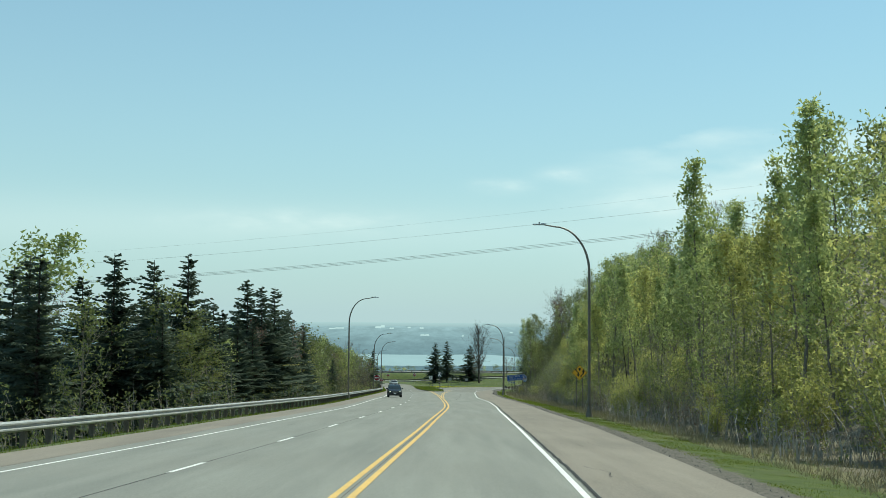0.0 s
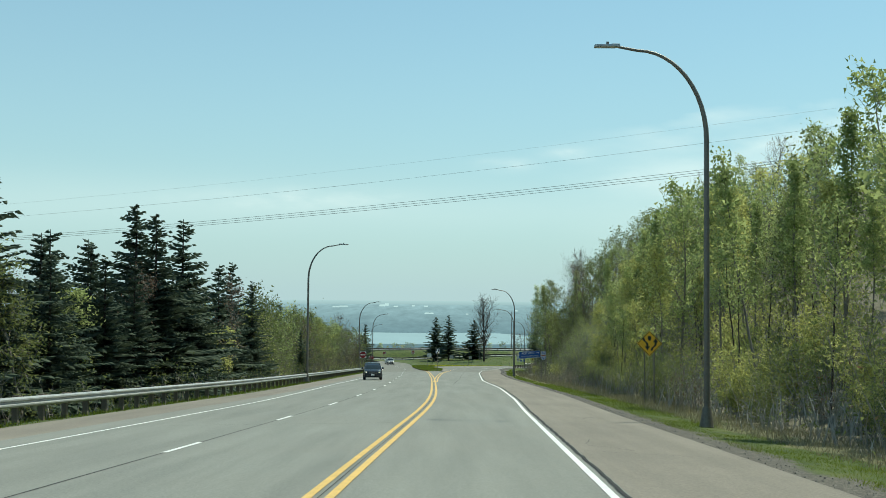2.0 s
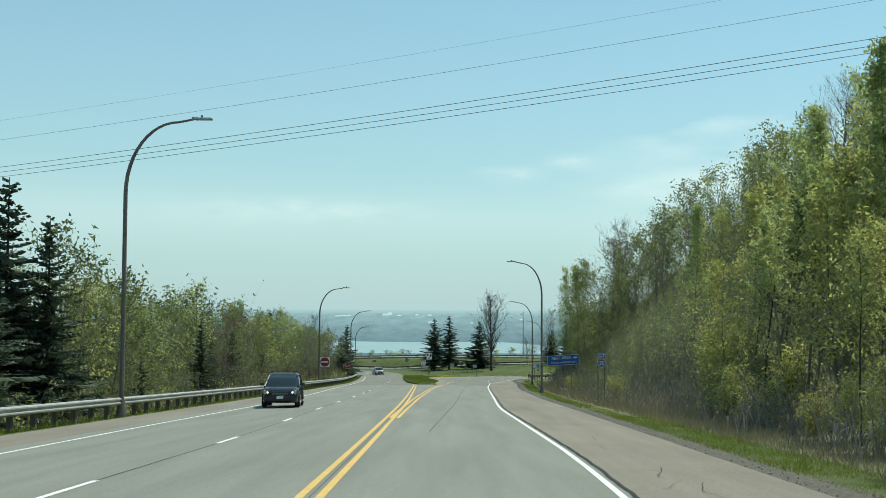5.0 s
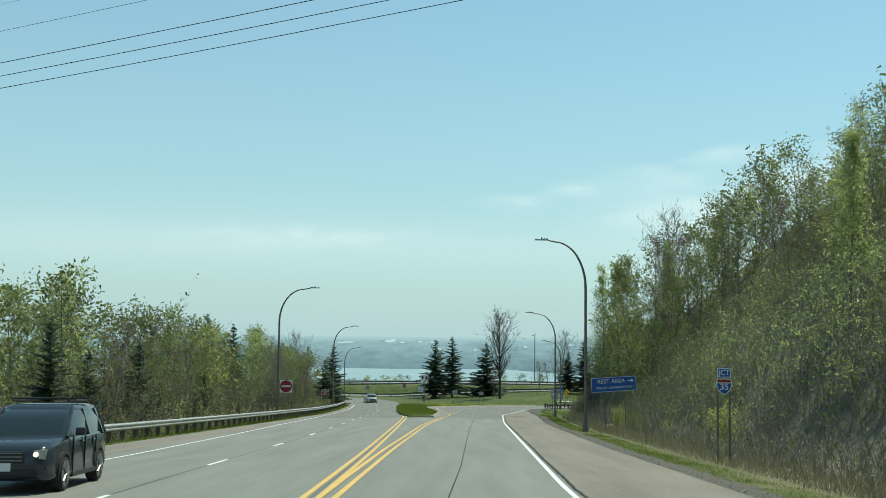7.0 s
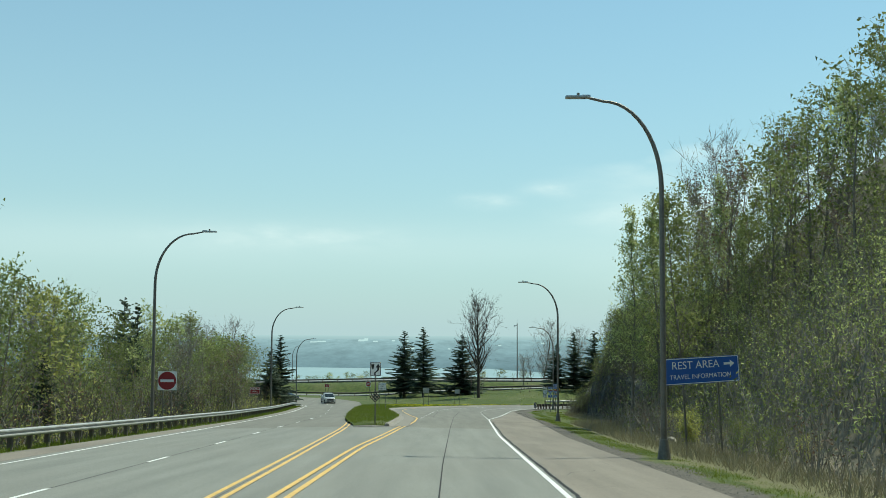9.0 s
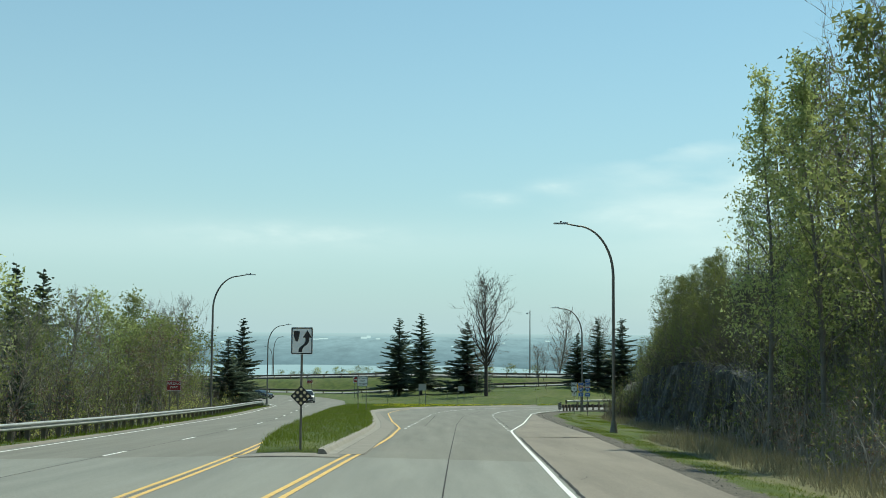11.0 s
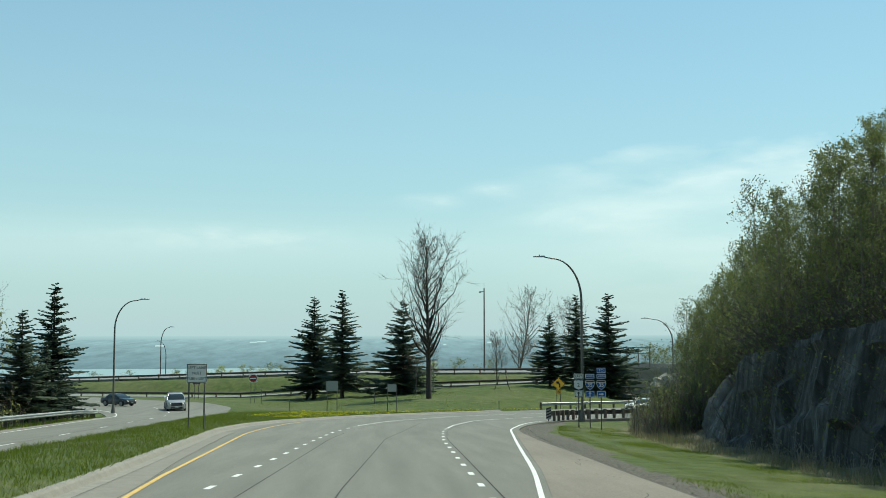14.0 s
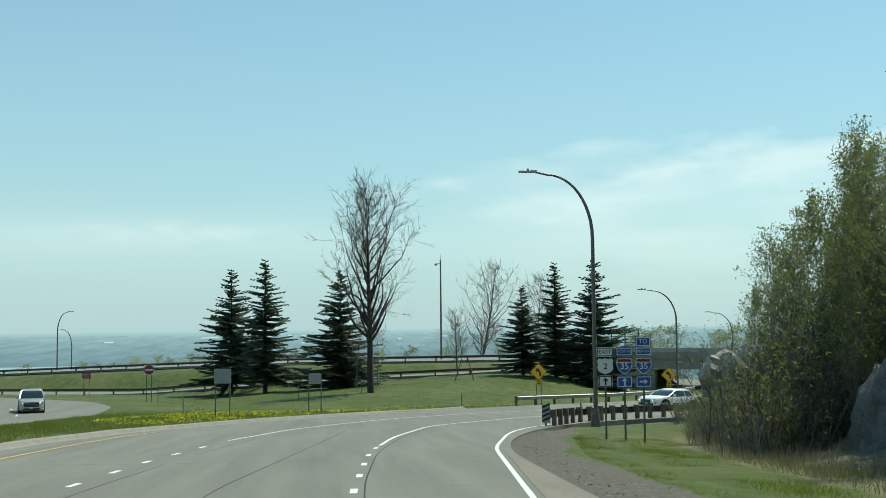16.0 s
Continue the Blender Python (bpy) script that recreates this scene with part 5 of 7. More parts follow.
thicket("brushwood", "bright yellow-green shrubs behind the rail", 83, thick_spots(60, 130, 338, left_edge, -7, -3.6, 1.6, 3.4), 9, 6, LEAF_YELLOW, 17000, 0.065)
SPRUCE_SPOTS = ((-19.5, 83.2, 5.4), (-21.9, 82.4, 4.9), (-22.6, 74.7, 5.0), (-18.9, 105.4, 4.2), (-17.3, 104.2, 3.5), (-16.9, 109.5, 3.5), (-19.3, 132.7, 1.7), (-20.2, 143.2, 2.2), (-18.3, 143.8, 0.3))
SPRUCE_SPOTS += ((-20.5, 101.5, 1.2), (-19.2, 113, 0.6), (-22.5, 107, 2.0), (-20.6, 119, -0.8), (-18.6, 137, -1.8), (-23, 140, 0.2), (-26.5, 80, 3.6), (-27, 71, 4.6), (-24.5, 66, 4.4), (-30, 76, 4.2), (-24, 88, 2.6), (-28, 92, 3.0), (-22.5, 126, -0.6), (-18.2, 97, 0.6), (-20, 92, 1.6), (-18, 88, 0.2), (-21.5, 88, 2.2), (-17.8, 113.5, -0.4), (-18.6, 121, -1.4), (-20.6, 110, 2.4), (-17.4, 100, 0.2), (-20.4, 78, 2.6), (-19, 74, 1.4), (-21, 96, 2.0))
SPRUCE_SPOTS += ((-20.8, 328, -9.3), (-21.5, 322, -11.6), (-20.5, 325, -14.0), (-30, 190, -3.5), (-28.1, 270.3, -5.6), (-41.9, 314.7, -3.8), (-44, 296, -5.5))
for v in (166, 174, 183, 196, 208, 222, 231, 247, 259, 281):
    SPRUCE_SPOTS += ((float(left_edge(v)) - rng_place.uniform(5.5, 11), v, float(terrain(-22, v)) + rng_place.uniform(5.0, 8.5)),)
for x, v, top in SPRUCE_SPOTS:
    kind = rng_place.randrange(3)
    topped(SPRUCE[kind], (13.0, 14.0, 12.0)[kind], x, v, top + (0.7 if v < 120 else 0), "spruces behind the rail", 1.3 if v < 140 or v > 320 else 1.0)
for i in range(26):
    v = 276 + 2.3 * i
    x = float(left_edge(v)) - rng_place.uniform(4.5, 9 + 0.25 * i)
    kind, top = rng_place.choices(FAR_TREES, (4, 1.5, 1.5, 3))[0], rng_place.uniform(-10.8, -8.4)
    if v < 316:
        topped(kind, 12.0, x, v, top, "trees behind the rail", 1.25)
for kind, tall, x, v, top in ((ASPEN[3], 11.0, -17.0, 83, 1.7), (ASPEN[0], 11.0, -29.0, 80, 7.4), (ASPEN[0], 11.0, -19.4, 94, -0.6), (ASPEN[3], 11.0, -17.0, 74, 0.4), (ASPEN[0], 11.0, -45.8, 240, -1.6), (ASPEN[3], 11.0, -39.8, 333, -5.6), (ASPEN[2], 9.5, -17.5, 124, -3.6), (ASPEN[3], 11.0, -22.5, 160, -3.4), (ASPEN[0], 11.0, -21, 168, -4.4), (FAR_TREES[0], 12.0, -23, 176, -3.8), (FAR_TREES[1], 12.0, -25, 186, -4.0), (FAR_TREES[0], 12.0, -24, 195, -4.2), (FAR_TREES[3], 12.0, -22, 204, -4.4), (FAR_TREES[0], 12.0, -26, 212, -4.4), (FAR_TREES[2], 12.0, -21, 222, -5.0), (BARE[1], 13.0, -24, 232, -4.4)):
    topped(kind, tall, x, v, top, "trees behind the rail", 1.3)
for x, v, top in ((-42.6, 372, -5.0), (-40, 360, -6.5), (-29, 324, -5.6), (-22, 262, -7.0), (-19, 246, -8.5)):
    topped(BARE[1], 13.0, x, v, top, "bare trees behind the rail")

# trees on the grass before the highway, and treetops that stand lower behind it
for kind, x, v, top in ((0, -2.4, 388.5, -8.6), (1, 1.7, 383, -7.9), (2, 9.8, 380, -9.3), (0, 28.8, 376, -11.1), (1, 32.5, 377, -8.7), (2, 36.6, 376, -8.5)):
    topped(SPRUCE[kind], (13.0, 14.0, 12.0)[kind], x, v, top, "spruces on the grass", 1.32 if x < 20 else 1.25)
for kind, x, v, top in ((0, 12.3, 362, 0.1), (1, 23.0, 385, -12.8), (1, 31.0, 422, -4.9), (1, 39.0, 424, -6.6)):
    topped(BARE[kind], (19.0, 13.0)[kind], x, v, top, "bare trees on the grass", 1.2)
for x, v, top in ((11.4, 376, -13.6), (13.6, 374, -15.2), (27.5, 417, -14.2), (30.0, 416, -13.6), (33.0, 418, -14.4)):
    topped(FAR_TREES[3], 12.0, x, v, top, "russet trees on the grass", 1.5)
for x in [*np.arange(-150, -30, 9.0), *np.arange(-30, -9, 2.1), *np.arange(-8, 42, 6.0), *np.arange(42, 130, 3.0)]:
    dy = rng_place.uniform(22, 40) if x < 42 else rng_place.uniform(26, 60)
    topped(rng_place.choices(FAR_TREES[:3], (6, 1, 0.4))[0], 12.0, x, highway_y(x) + dy, float(highway_z(x)) + rng_place.uniform(-0.2, 1.3) + (2.4 if x > 42 else 0), "treetops beyond the highway", 1.6)
thicket("brushwood", "olive brush beyond the bridge", 79, [(rng_place.uniform(44, 88), rng_place.uniform(424, 456), rng_place.uniform(4.0, 8.0)) for i in range(110)], 8, 4, LEAF_OLIVE, 16000, 0.11)
for k in ASPEN + FAR_TREES + SHOULDER + POLES + BARE + SPRUCE + BUSH:
    hide_source(k)


# ---- street lamps ----
def street_lamp(x, y, tip_x, tip_z, base=None):
    """A tapered pole that bends over into a long arm, whose tip is given."""
    z = float(terrain(x, y)) - 0.05 if base is None else base
    side, height, arm = (1 if tip_x > x else -1), tip_z + 0.12 - z, abs(tip_x - x) - 0.45
    root = tagged(new("street_lamp"), "tall dark street lamp with a long curved arm", "street lamp", group="street lamps along the road")
    root.matrix_basis = pose(x, y, z)
    pts, rad = [(0, 0, 0.1 + i * (height - 3.4) / 6) for i in range(7)], []
    for i in range(1, 13):
        a = radians(90 * i / 12)
        pts.append((side * (arm * 0.72) * (1 - math.cos(a)) * 0.98, 0, height - 3.3 + 3.0 * math.sin(a)))
    pts += [(side * (arm - 0.3), 0, height - 0.18)]
    rad = [0.105 - 0.06 * i / (len(pts) - 1) for i in range(len(pts))]
    bm = bmesh.new()
    sweep(bm, pts, rad, 12)
    part("pole", bm, POLE, root, smooth=True)
    bm = bmesh.new()
    rod(bm, (0, 0, -0.3), (0, 0, 0.12), 0.26, 0.24, 16)
    rod(bm, (0, 0, 0.12), (0, 0, 0.75), 0.23, 0.135, 16)
    part("base", bm, POLE, root)
    bm = bmesh.new()
    box(bm, (side * (arm + 0.12), 0, height - 0.16), (0.75, 0.3, 0.09), 0, 0.03)
    box(bm, (side * (arm - 0.22), 0, height - 0.14), (0.3, 0.16, 0.13), 0, 0.03)
    head = part("lamp_head", bm, STEEL, root)
    bm = bmesh.new()
    rod(bm, (side * (arm + 0.05), 0, height - 0.12), (side * (arm + 0.05), 0, height - 0.01), 0.05, 0.05, 8)
    part("sensor", bm, POLE, head)
    return root


for x, y, tip_x, tip_z in ((9.72, 72.0, 6.0, 7.66), (10.75, 191.4, 7.5, -0.21), (14.38, 252.2, 10.85, -4.0), (20.95, 313.4, 17.5, -7.97), (-11.45, 133.8, -7.9, 3.58), (-13.7, 220.0, -10.1, -2.42), (-15.75, 283.4, -12.1, -5.77), (-20.7, 349.0, -17.3, -10.13)):
    street_lamp(x, y, tip_x, tip_z)


# ---- guard rails ----
W_PROFILE = [(0.0, 0.155), (0.04, 0.13), (0.08, 0.10), (0.08, 0.06), (0.02, 0.025), (0.02, -0.025), (0.08, -0.06), (0.08, -0.10), (0.04, -0.13), (0.0, -0.155)]


def guard_rail(label, pts, face, zf, mat, spacing=1.9, post_mat=None, height=0.62):
    root = tagged(new("guard_rail"), label, "guard rail", kind="structure")
    p = np.array(pts, float)
    d = np.concatenate([[0], np.cumsum(np.linalg.norm(np.diff(p, axis=0), axis=1))])
    n = int(d[-1] / spacing) + 1
    s = np.linspace(0, d[-1], n)
    x, y = np.interp(s, d, p[:, 0]), np.interp(s, d, p[:, 1])
    tx, ty = np.gradient(x), np.gradient(y)
    ln = np.hypot(tx, ty)
    nx, ny = face * ty / ln, -face * tx / ln
    verts, faces = [], []
    m = len(W_PROFILE)
    for i in range(n):
        z = zf(x[i], y[i]) + height
        for o, h in W_PROFILE:
            verts.append((x[i] + nx[i] * o, y[i] + ny[i] * o, z + h))
        for o, h in W_PROFILE:
            verts.append((x[i] + nx[i] * (o - 0.012), y[i] + ny[i] * (o - 0.012), z + h))
    for i in range(n - 1):
        a, b = i * 2 * m, (i + 1) * 2 * m
        for k in range(m - 1):
            faces.append((a + k, b + k, b + k + 1, a + k + 1))
            faces.append((a + m + k, a + m + k + 1, b + m + k + 1, b + m + k))
        faces.append((a, a + m, b + m, b))
        faces.append((a + m - 1, b + m - 1, b + 2 * m - 1, a + 2 * m - 1))
    link_mesh("beam", verts, faces, mat, root, smooth=False)
    bm = bmesh.new()
    box(bm, (0, -0.20, 0.30), (0.16, 0.18, 1.0), 0, 0.012)
    box(bm, (0, -0.06, 0.62), (0.15, 0.12, 0.34), 0, 0.01)
    first = part("post", bm, post_mat or TIMBER, root)
    for i in range(n):
        ob = first if i == 0 else new("post", first.data)
        ob.parent = root
        ob.matrix_basis = pose(x[i], y[i], zf(x[i], y[i]), 0, 0, math.degrees(math.atan2(ny[i], nx[i])) - 90)
    return root


guard_rail("long pale steel guard rail on timber posts", along(lambda v: left_edge(v) - 0.85, -60, 341, 4), 1, lambda x, y: float(terrain(x, y)), RAIL_STEEL, 2.0)
guard_rail("short dark guard rail on the inside of the bend", resample([(18.4, 311.6), (20.4, 315.4), (24.2, 318.6), (29.5, 321.6), (35, 324.5)], 16)[::-1], 1, lambda x, y: float(terrain(x, y)), RAIL_DARK, 1.0, height=0.54)
guard_rail("pale guard rail on the outside of the bend", resample([(24.0, 352.2), (27, 353.6), (34, 356.8), (40.5, 362.5), (45.5, 371)], 16), 1, lambda x, y: float(terrain(x, y)), RAIL_STEEL)
guard_rail("dark guard rail along the far highway", [(x, highway_y(x) - 0.4) for x in range(-160, 45, 6)], 1, lambda x, y: float(highway_z(x)) - 0.1, RAIL_DARK, 4.0)
guard_rail("dark guard rail along the ramp road on the bank", [(x, frontage_y(x) - 2.9) for x in range(-160, 35, 6)], 1, lambda x, y: float(terrain(x, y)), RAIL_DARK, 4.0)


# ---- signs ----
def lettering(name, text, size, mat, parent, x=0.0, z=0.0, y=-0.008, stretch=1.0, bold=0.0):
    cu = bpy.data.curves.new(name, "FONT")
    cu.body, cu.size, cu.align_x, cu.align_y, cu.extrude, cu.offset = text, size, "CENTER", "CENTER", 0.002, bold
    tmp = new(name, cu)
    bpy.context.view_layer.update()
    me = bpy.data.meshes.new_from_object(tmp.evaluated_get(bpy.context.evaluated_depsgraph_get()))
    bpy.data.objects.remove(tmp)
    me.materials.clear()
    me.materials.append(mat)
    me.transform(pose(x, y, z, 90) @ Matrix.Diagonal((stretch, 1, 1, 1)))
    # one mesh a letter: split where there is a gap along the line
    bm = bmesh.new()
    bm.from_mesh(me)
    spans = sorted((min(v.co.x for v in f.verts), max(v.co.x for v in f.verts)) for f in bm.faces)
    runs = []
    for lo, hi in spans:
        if runs and lo < runs[-1][1] - 1e-5:
            runs[-1][1] = max(runs[-1][1], hi)
        else:
            runs.append([lo, hi])
    bm.free()
    ob = None
    for lo, hi in runs:
        bm = bmesh.new()
        bm.from_mesh(me)
        gone = [f for f in bm.faces if not lo - 1e-5 <= sum(v.co.x for v in f.verts) / len(f.verts) <= hi + 1e-5]
        bmesh.ops.delete(bm, geom=gone, context="FACES")
        ob = part("letter", bm, mat, parent)
    bpy.data.meshes.remove(me)
    return ob


def sign_root(label, x, y, turn=0.0, category="road sign", group="", base=None, roll=0.0):
    root = tagged(new("road_sign"), label, category, group=group)
    root.matrix_basis = pose(x, y, float(terrain(x, y)) if base is None else base, 0, roll, turn)
    return root


def posts(root, xs, top, mat=None, r=0.035):
    for px in xs:
        bm = bmesh.new()
        box(bm, (px, 0.045, top / 2 - 0.5), (r * 2, r * 1.2, top + 1.0), 0, 0.006)
        part("post", bm, mat or POLE, root)


def panel(root, name, w, h, z, mat, r=0.05, y=0.0, x=0.0, border=None, diamond=False, label=""):
    """A sheet-metal panel, with a border set into its face."""
    def place(o):
        return [(x + (a - b) * math.sqrt(0.5), z + (a + b) * math.sqrt(0.5)) if diamond else (x + a, z + b) for a, b in o]
    bm = bmesh.new()
    plate(bm, place(round_rect(w, h, r)), 0.012, y)
    p = part(name, bm, mat, root, label)
    if border:
        bm = bmesh.new()
        outer = [bm.verts.new((a, y - 0.004, b)) for a, b in place(round_rect(w - 0.03, h - 0.03, r))]
        inner = [bm.verts.new((a, y - 0.004, b)) for a, b in place(round_rect(w - 0.09, h - 0.09, max(0.01, r - 0.02)))]
        for i in range(len(outer)):
            bm.faces.new((outer[i], outer[(i + 1) % len(outer)], inner[(i + 1) % len(outer)], inner[i]))
        part("border", bm, border, p)
    return p


def shape(name, parent, outline, mat, y=-0.006):
    bm = bmesh.new()
    plate(bm, outline, 0.003, y)
    return part(name, bm, mat, parent)


def arrow_up(cx, cz, w, h):
    return [(cx - w * 0.16, cz - h / 2), (cx + w * 0.16, cz - h / 2), (cx + w * 0.16, cz + h * 0.08), (cx + w / 2, cz + h * 0.08), (cx, cz + h / 2), (cx - w / 2, cz + h * 0.08), (cx - w * 0.16, cz + h * 0.08)]


def turned(outline, cx, cz, deg):
    c, s = math.cos(radians(deg)), math.sin(radians(deg))
    return [(cx + (a - cx) * c - (b - cz) * s, cz + (a - cx) * s + (b - cz) * c) for a, b in outline]


def bent_arrow(cx, cz, s):
    """An S-shaped shaft that ends in an arrow head."""
    left, right = [], []
    for i in range(13):
        t = i / 12
        x = cx + s * 0.16 * math.tanh((t - 0.45) * 6)
        z = cz - s * 0.5 + s * 0.68 * t
        left.append((x - s * 0.085, z)), right.append((x + s * 0.085, z))
    tx, tz = cx + s * 0.16, cz + s * 0.18
    return left + [(tx - s * 0.22, tz), (tx, tz + s * 0.34), (tx + s * 0.22, tz)] + right[::-1]


# divided-road warning
s = sign_root("amber diamond warning sign for a divided road", 11.75, 93.1, base=-6.74)
posts(s, (-0.25, 0.25), 3.6)
p = panel(s, "panel", 0.96, 0.96, 3.45, SIGN_YELLOW, 0.06, border=SIGN_BLACK, diamond=True)
shape("arrow", p, bent_arrow(0.215, 3.40, 0.64), SIGN_BLACK)
shape("arrow", p, [(a, 6.82 - b) for a, b in bent_arrow(-0.215, 3.40, 0.64)], SIGN_BLACK)
shape("nose", p, [(-0.09, 3.84), (-0.09, 3.70), (-0.04, 3.60), (0.04, 3.60), (0.09, 3.70), (0.09, 3.84)], SIGN_BLACK)

# rest area
s = sign_root("blue rest area sign with white lettering on two posts", 13.5, 196.8, 14, base=-12.75, roll=-3)
posts(s, (-0.75, 0.75), 2.5)
p = panel(s, "panel", 3.35, 1.02, 2.95, SIGN_BLUE, 0.06, border=SIGN_WHITE)
lettering("lettering", "REST AREA", 0.42, SIGN_WHITE, p, -0.2, 3.16)
lettering("lettering", "TRAVEL INFORMATION", 0.25, SIGN_WHITE, p, 0.0, 2.72)
shape("arrow", p, turned(arrow_up(1.25, 3.15, 0.28, 0.46), 1.25, 3.15, -90), SIGN_WHITE)


def shield(root, x, z, text, size):
    """A white route shield with a black number."""
    half = [(0, -0.5), (0.2, -0.43), (0.42, -0.32), (0.5, -0.1), (0.46, 0.15), (0.52, 0.34), (0.40, 0.5), (0.2, 0.44)]
    o = half + [(0, 0.5)] + [(-a, b) for a, b in half[:0:-1]]
    sh = shape("shield", root, [(x + a * size, z + b * size) for a, b in o], SIGN_WHITE)
    lettering("number", text, size * 0.52, SIGN_BLACK, sh, x, z - 0.02 * size, y=-0.012, bold=0.004)


def interstate(root, x, z, size):
    """A blue route shield with a white rim and a red band across its crown."""
    half = [(0.0, -0.5), (0.16, -0.42), (0.36, -0.22), (0.47, 0.06), (0.47, 0.26), (0.40, 0.46), (0.22, 0.42)]
    rim = half + [(0.0, 0.47)] + [(-a, b) for a, b in half[:0:-1]]
    back = shape("shield", root, [(x + a * size, z + b * size) for a, b in rim], SIGN_WHITE, y=-0.004)
    shape("face", back, [(x + a * size * 0.9, z + min(b, 0.2) * size * 0.9) for a, b in rim], SIGN_BLUE, y=-0.010)
    shape("crown", back, [(x + a * size * 0.9, z + max(b, 0.25) * size * 0.9) for a, b in rim if b > 0.2], SIGN_RED, y=-0.010)
    lettering("number", "35", size * 0.52, SIGN_WHITE, back, x, z - 0.04 * size, y=-0.018, bold=0.005)


# junction sign
s = sign_root("blue junction marker with a route shield on two posts", 12.26, 161.4, base=-10.75)
posts(s, (-0.24, 0.2), 2.9)
p = panel(s, "panel", 0.54, 0.38, 3.14, SIGN_BLUE, 0.04, border=SIGN_WHITE)
lettering("lettering", "JCT", 0.27, SIGN_WHITE, p, 0, 3.14, bold=0.004)
interstate(s, 0.0, 2.64, 0.62)

# keep right, and the marker below it
s = sign_root("white curved-arrow sign above a black and amber marker on grass", -0.46, 221.2, base=-14.03)
posts(s, (0,), 3.5)
p = panel(s, "panel", 0.68, 0.84, 3.30, SIGN_WHITE, 0.04, border=SIGN_BLACK)
shape("arrow", p, bent_arrow(0.06, 3.28, 0.66), SIGN_BLACK)
shape("nose", p, [(-0.26, 3.60), (-0.25, 3.44), (-0.19, 3.28), (-0.13, 3.28), (-0.08, 3.44), (-0.07, 3.60)], SIGN_BLACK)
p = panel(s, "marker", 0.46, 0.46, 1.6, SIGN_BLACK, 0.03, diamond=True)
for i in range(3):
    for j in range(3):
        a, b = (i - 1) * 0.15, (j - 1) * 0.15
        cx, cz = (a - b) * math.sqrt(0.5), 1.6 + (a + b) * math.sqrt(0.5)
        shape("reflector", p, [(cx + 0.045 * math.cos(k * math.tau / 10), cz + 0.045 * math.sin(k * math.tau / 10)) for k in range(10)], REFLECTOR)


def no_entry(x, y, size, turn, base):
    s = sign_root("red round no-entry sign with a white bar", x, y, turn, base=base)
    posts(s, (-0.25, 0.25), 2.3)
    p = panel(s, "panel", size, size, 2.5, SIGN_WHITE, 0.03)
    shape("disc", p, [(size * 0.48 * math.cos(k * math.tau / 28), 2.5 + size * 0.48 * math.sin(k * math.tau / 28)) for k in range(28)], SIGN_RED)
    shape("bar", p, [(-size * 0.36, 2.5 - size * 0.07), (size * 0.36, 2.5 - size * 0.07), (size * 0.36, 2.5 + size * 0.07), (-size * 0.36, 2.5 + size * 0.07)], SIGN_WHITE, y=-0.012)


no_entry(-13.2, 221.5, 1.15, 0, -14.0)
no_entry(-9.4, 375.4, 1.0, 8, -22.0)


def wrong_way(x, y, turn, base):
    s = sign_root("red wrong-way sign with white lettering", x, y, turn, base=base)
    posts(s, (-0.3, 0.3), 1.7)
    p = panel(s, "panel", 1.05, 0.72, 1.85, SIGN_RED, 0.04, border=SIGN_WHITE)
    lettering("lettering", "WRONG", 0.25, SIGN_WHITE, p, 0, 1.98)
    lettering("lettering", "WAY", 0.25, SIGN_WHITE, p, 0, 1.73)


wrong_way(-14.8, 265.5, 0, -16.45)
wrong_way(-19.4, 393.6, 0, -22.65)


# lane sign at the tip of the grass, and plain backs of signs that face away
s = sign_root("white lane-use sign with black lettering on two posts", -2.95, 290.3, base=-18.40)
posts(s, (-0.38, 0.38), 2.5)
p = panel(s, "panel", 1.0, 0.95, 2.95, SIGN_WHITE, 0.05, border=SIGN_BLACK)
lettering("lettering", "LEFT LANE", 0.19, SIGN_BLACK, p, 0, 3.22)
lettering("lettering", "MUST", 0.19, SIGN_BLACK, p, 0, 2.95)
lettering("lettering", "TURN LEFT", 0.19, SIGN_BLACK, p, 0, 2.68)
for x, y, w, h, z in ((2.4, 327.6, 1.0, 0.85, 2.65), (7.6, 337.0, 0.8, 0.7, 2.5)):
    s = sign_root("plain grey back of a road sign on two posts", x, y, -8)
    posts(s, (-0.42, 0.42), z + 0.3)
    panel(s, "panel", w, h, z, SIGN_BACK, 0.05)

# route markers beside the bend
s = sign_root("cluster of white and blue route markers on thin posts", 19.25, 302.2, -6)
s.location.z -= 0.14
posts(s, (-0.68, 0.02, 0.72), 3.0)
p = panel(s, "plate", 0.60, 0.34, 3.35, SIGN_WHITE, 0.03, x=-0.68, border=SIGN_BLACK)
lettering("lettering", "EAST", 0.2, SIGN_BLACK, p, -0.68, 3.35)
p = panel(s, "plate", 0.62, 0.62, 2.83, SIGN_BLACK, 0.03, x=-0.68)
shield(p, -0.68, 2.83, "2", 0.58)
p = panel(s, "plate", 0.5, 0.42, 2.28, SIGN_WHITE, 0.03, x=-0.68, border=SIGN_BLACK)
shape("arrow", p, arrow_up(-0.68, 2.28, 0.2, 0.28), SIGN_BLACK)
for x, top, arrow in ((0.02, "NORTH", 0), (0.72, "SOUTH", -90)):
    p = panel(s, "plate", 0.58, 0.30, 3.36, SIGN_BLUE, 0.03, x=x, border=SIGN_WHITE)
    lettering("lettering", top, 0.135, SIGN_WHITE, p, x, 3.36)
    interstate(s, x, 2.84, 0.62)
    p = panel(s, "plate", 0.56, 0.40, 2.26, SIGN_BLUE, 0.03, x=x, border=SIGN_WHITE)
    shape("arrow", p, turned(arrow_up(x, 2.26, 0.2, 0.3), x, 2.26, arrow), SIGN_WHITE)
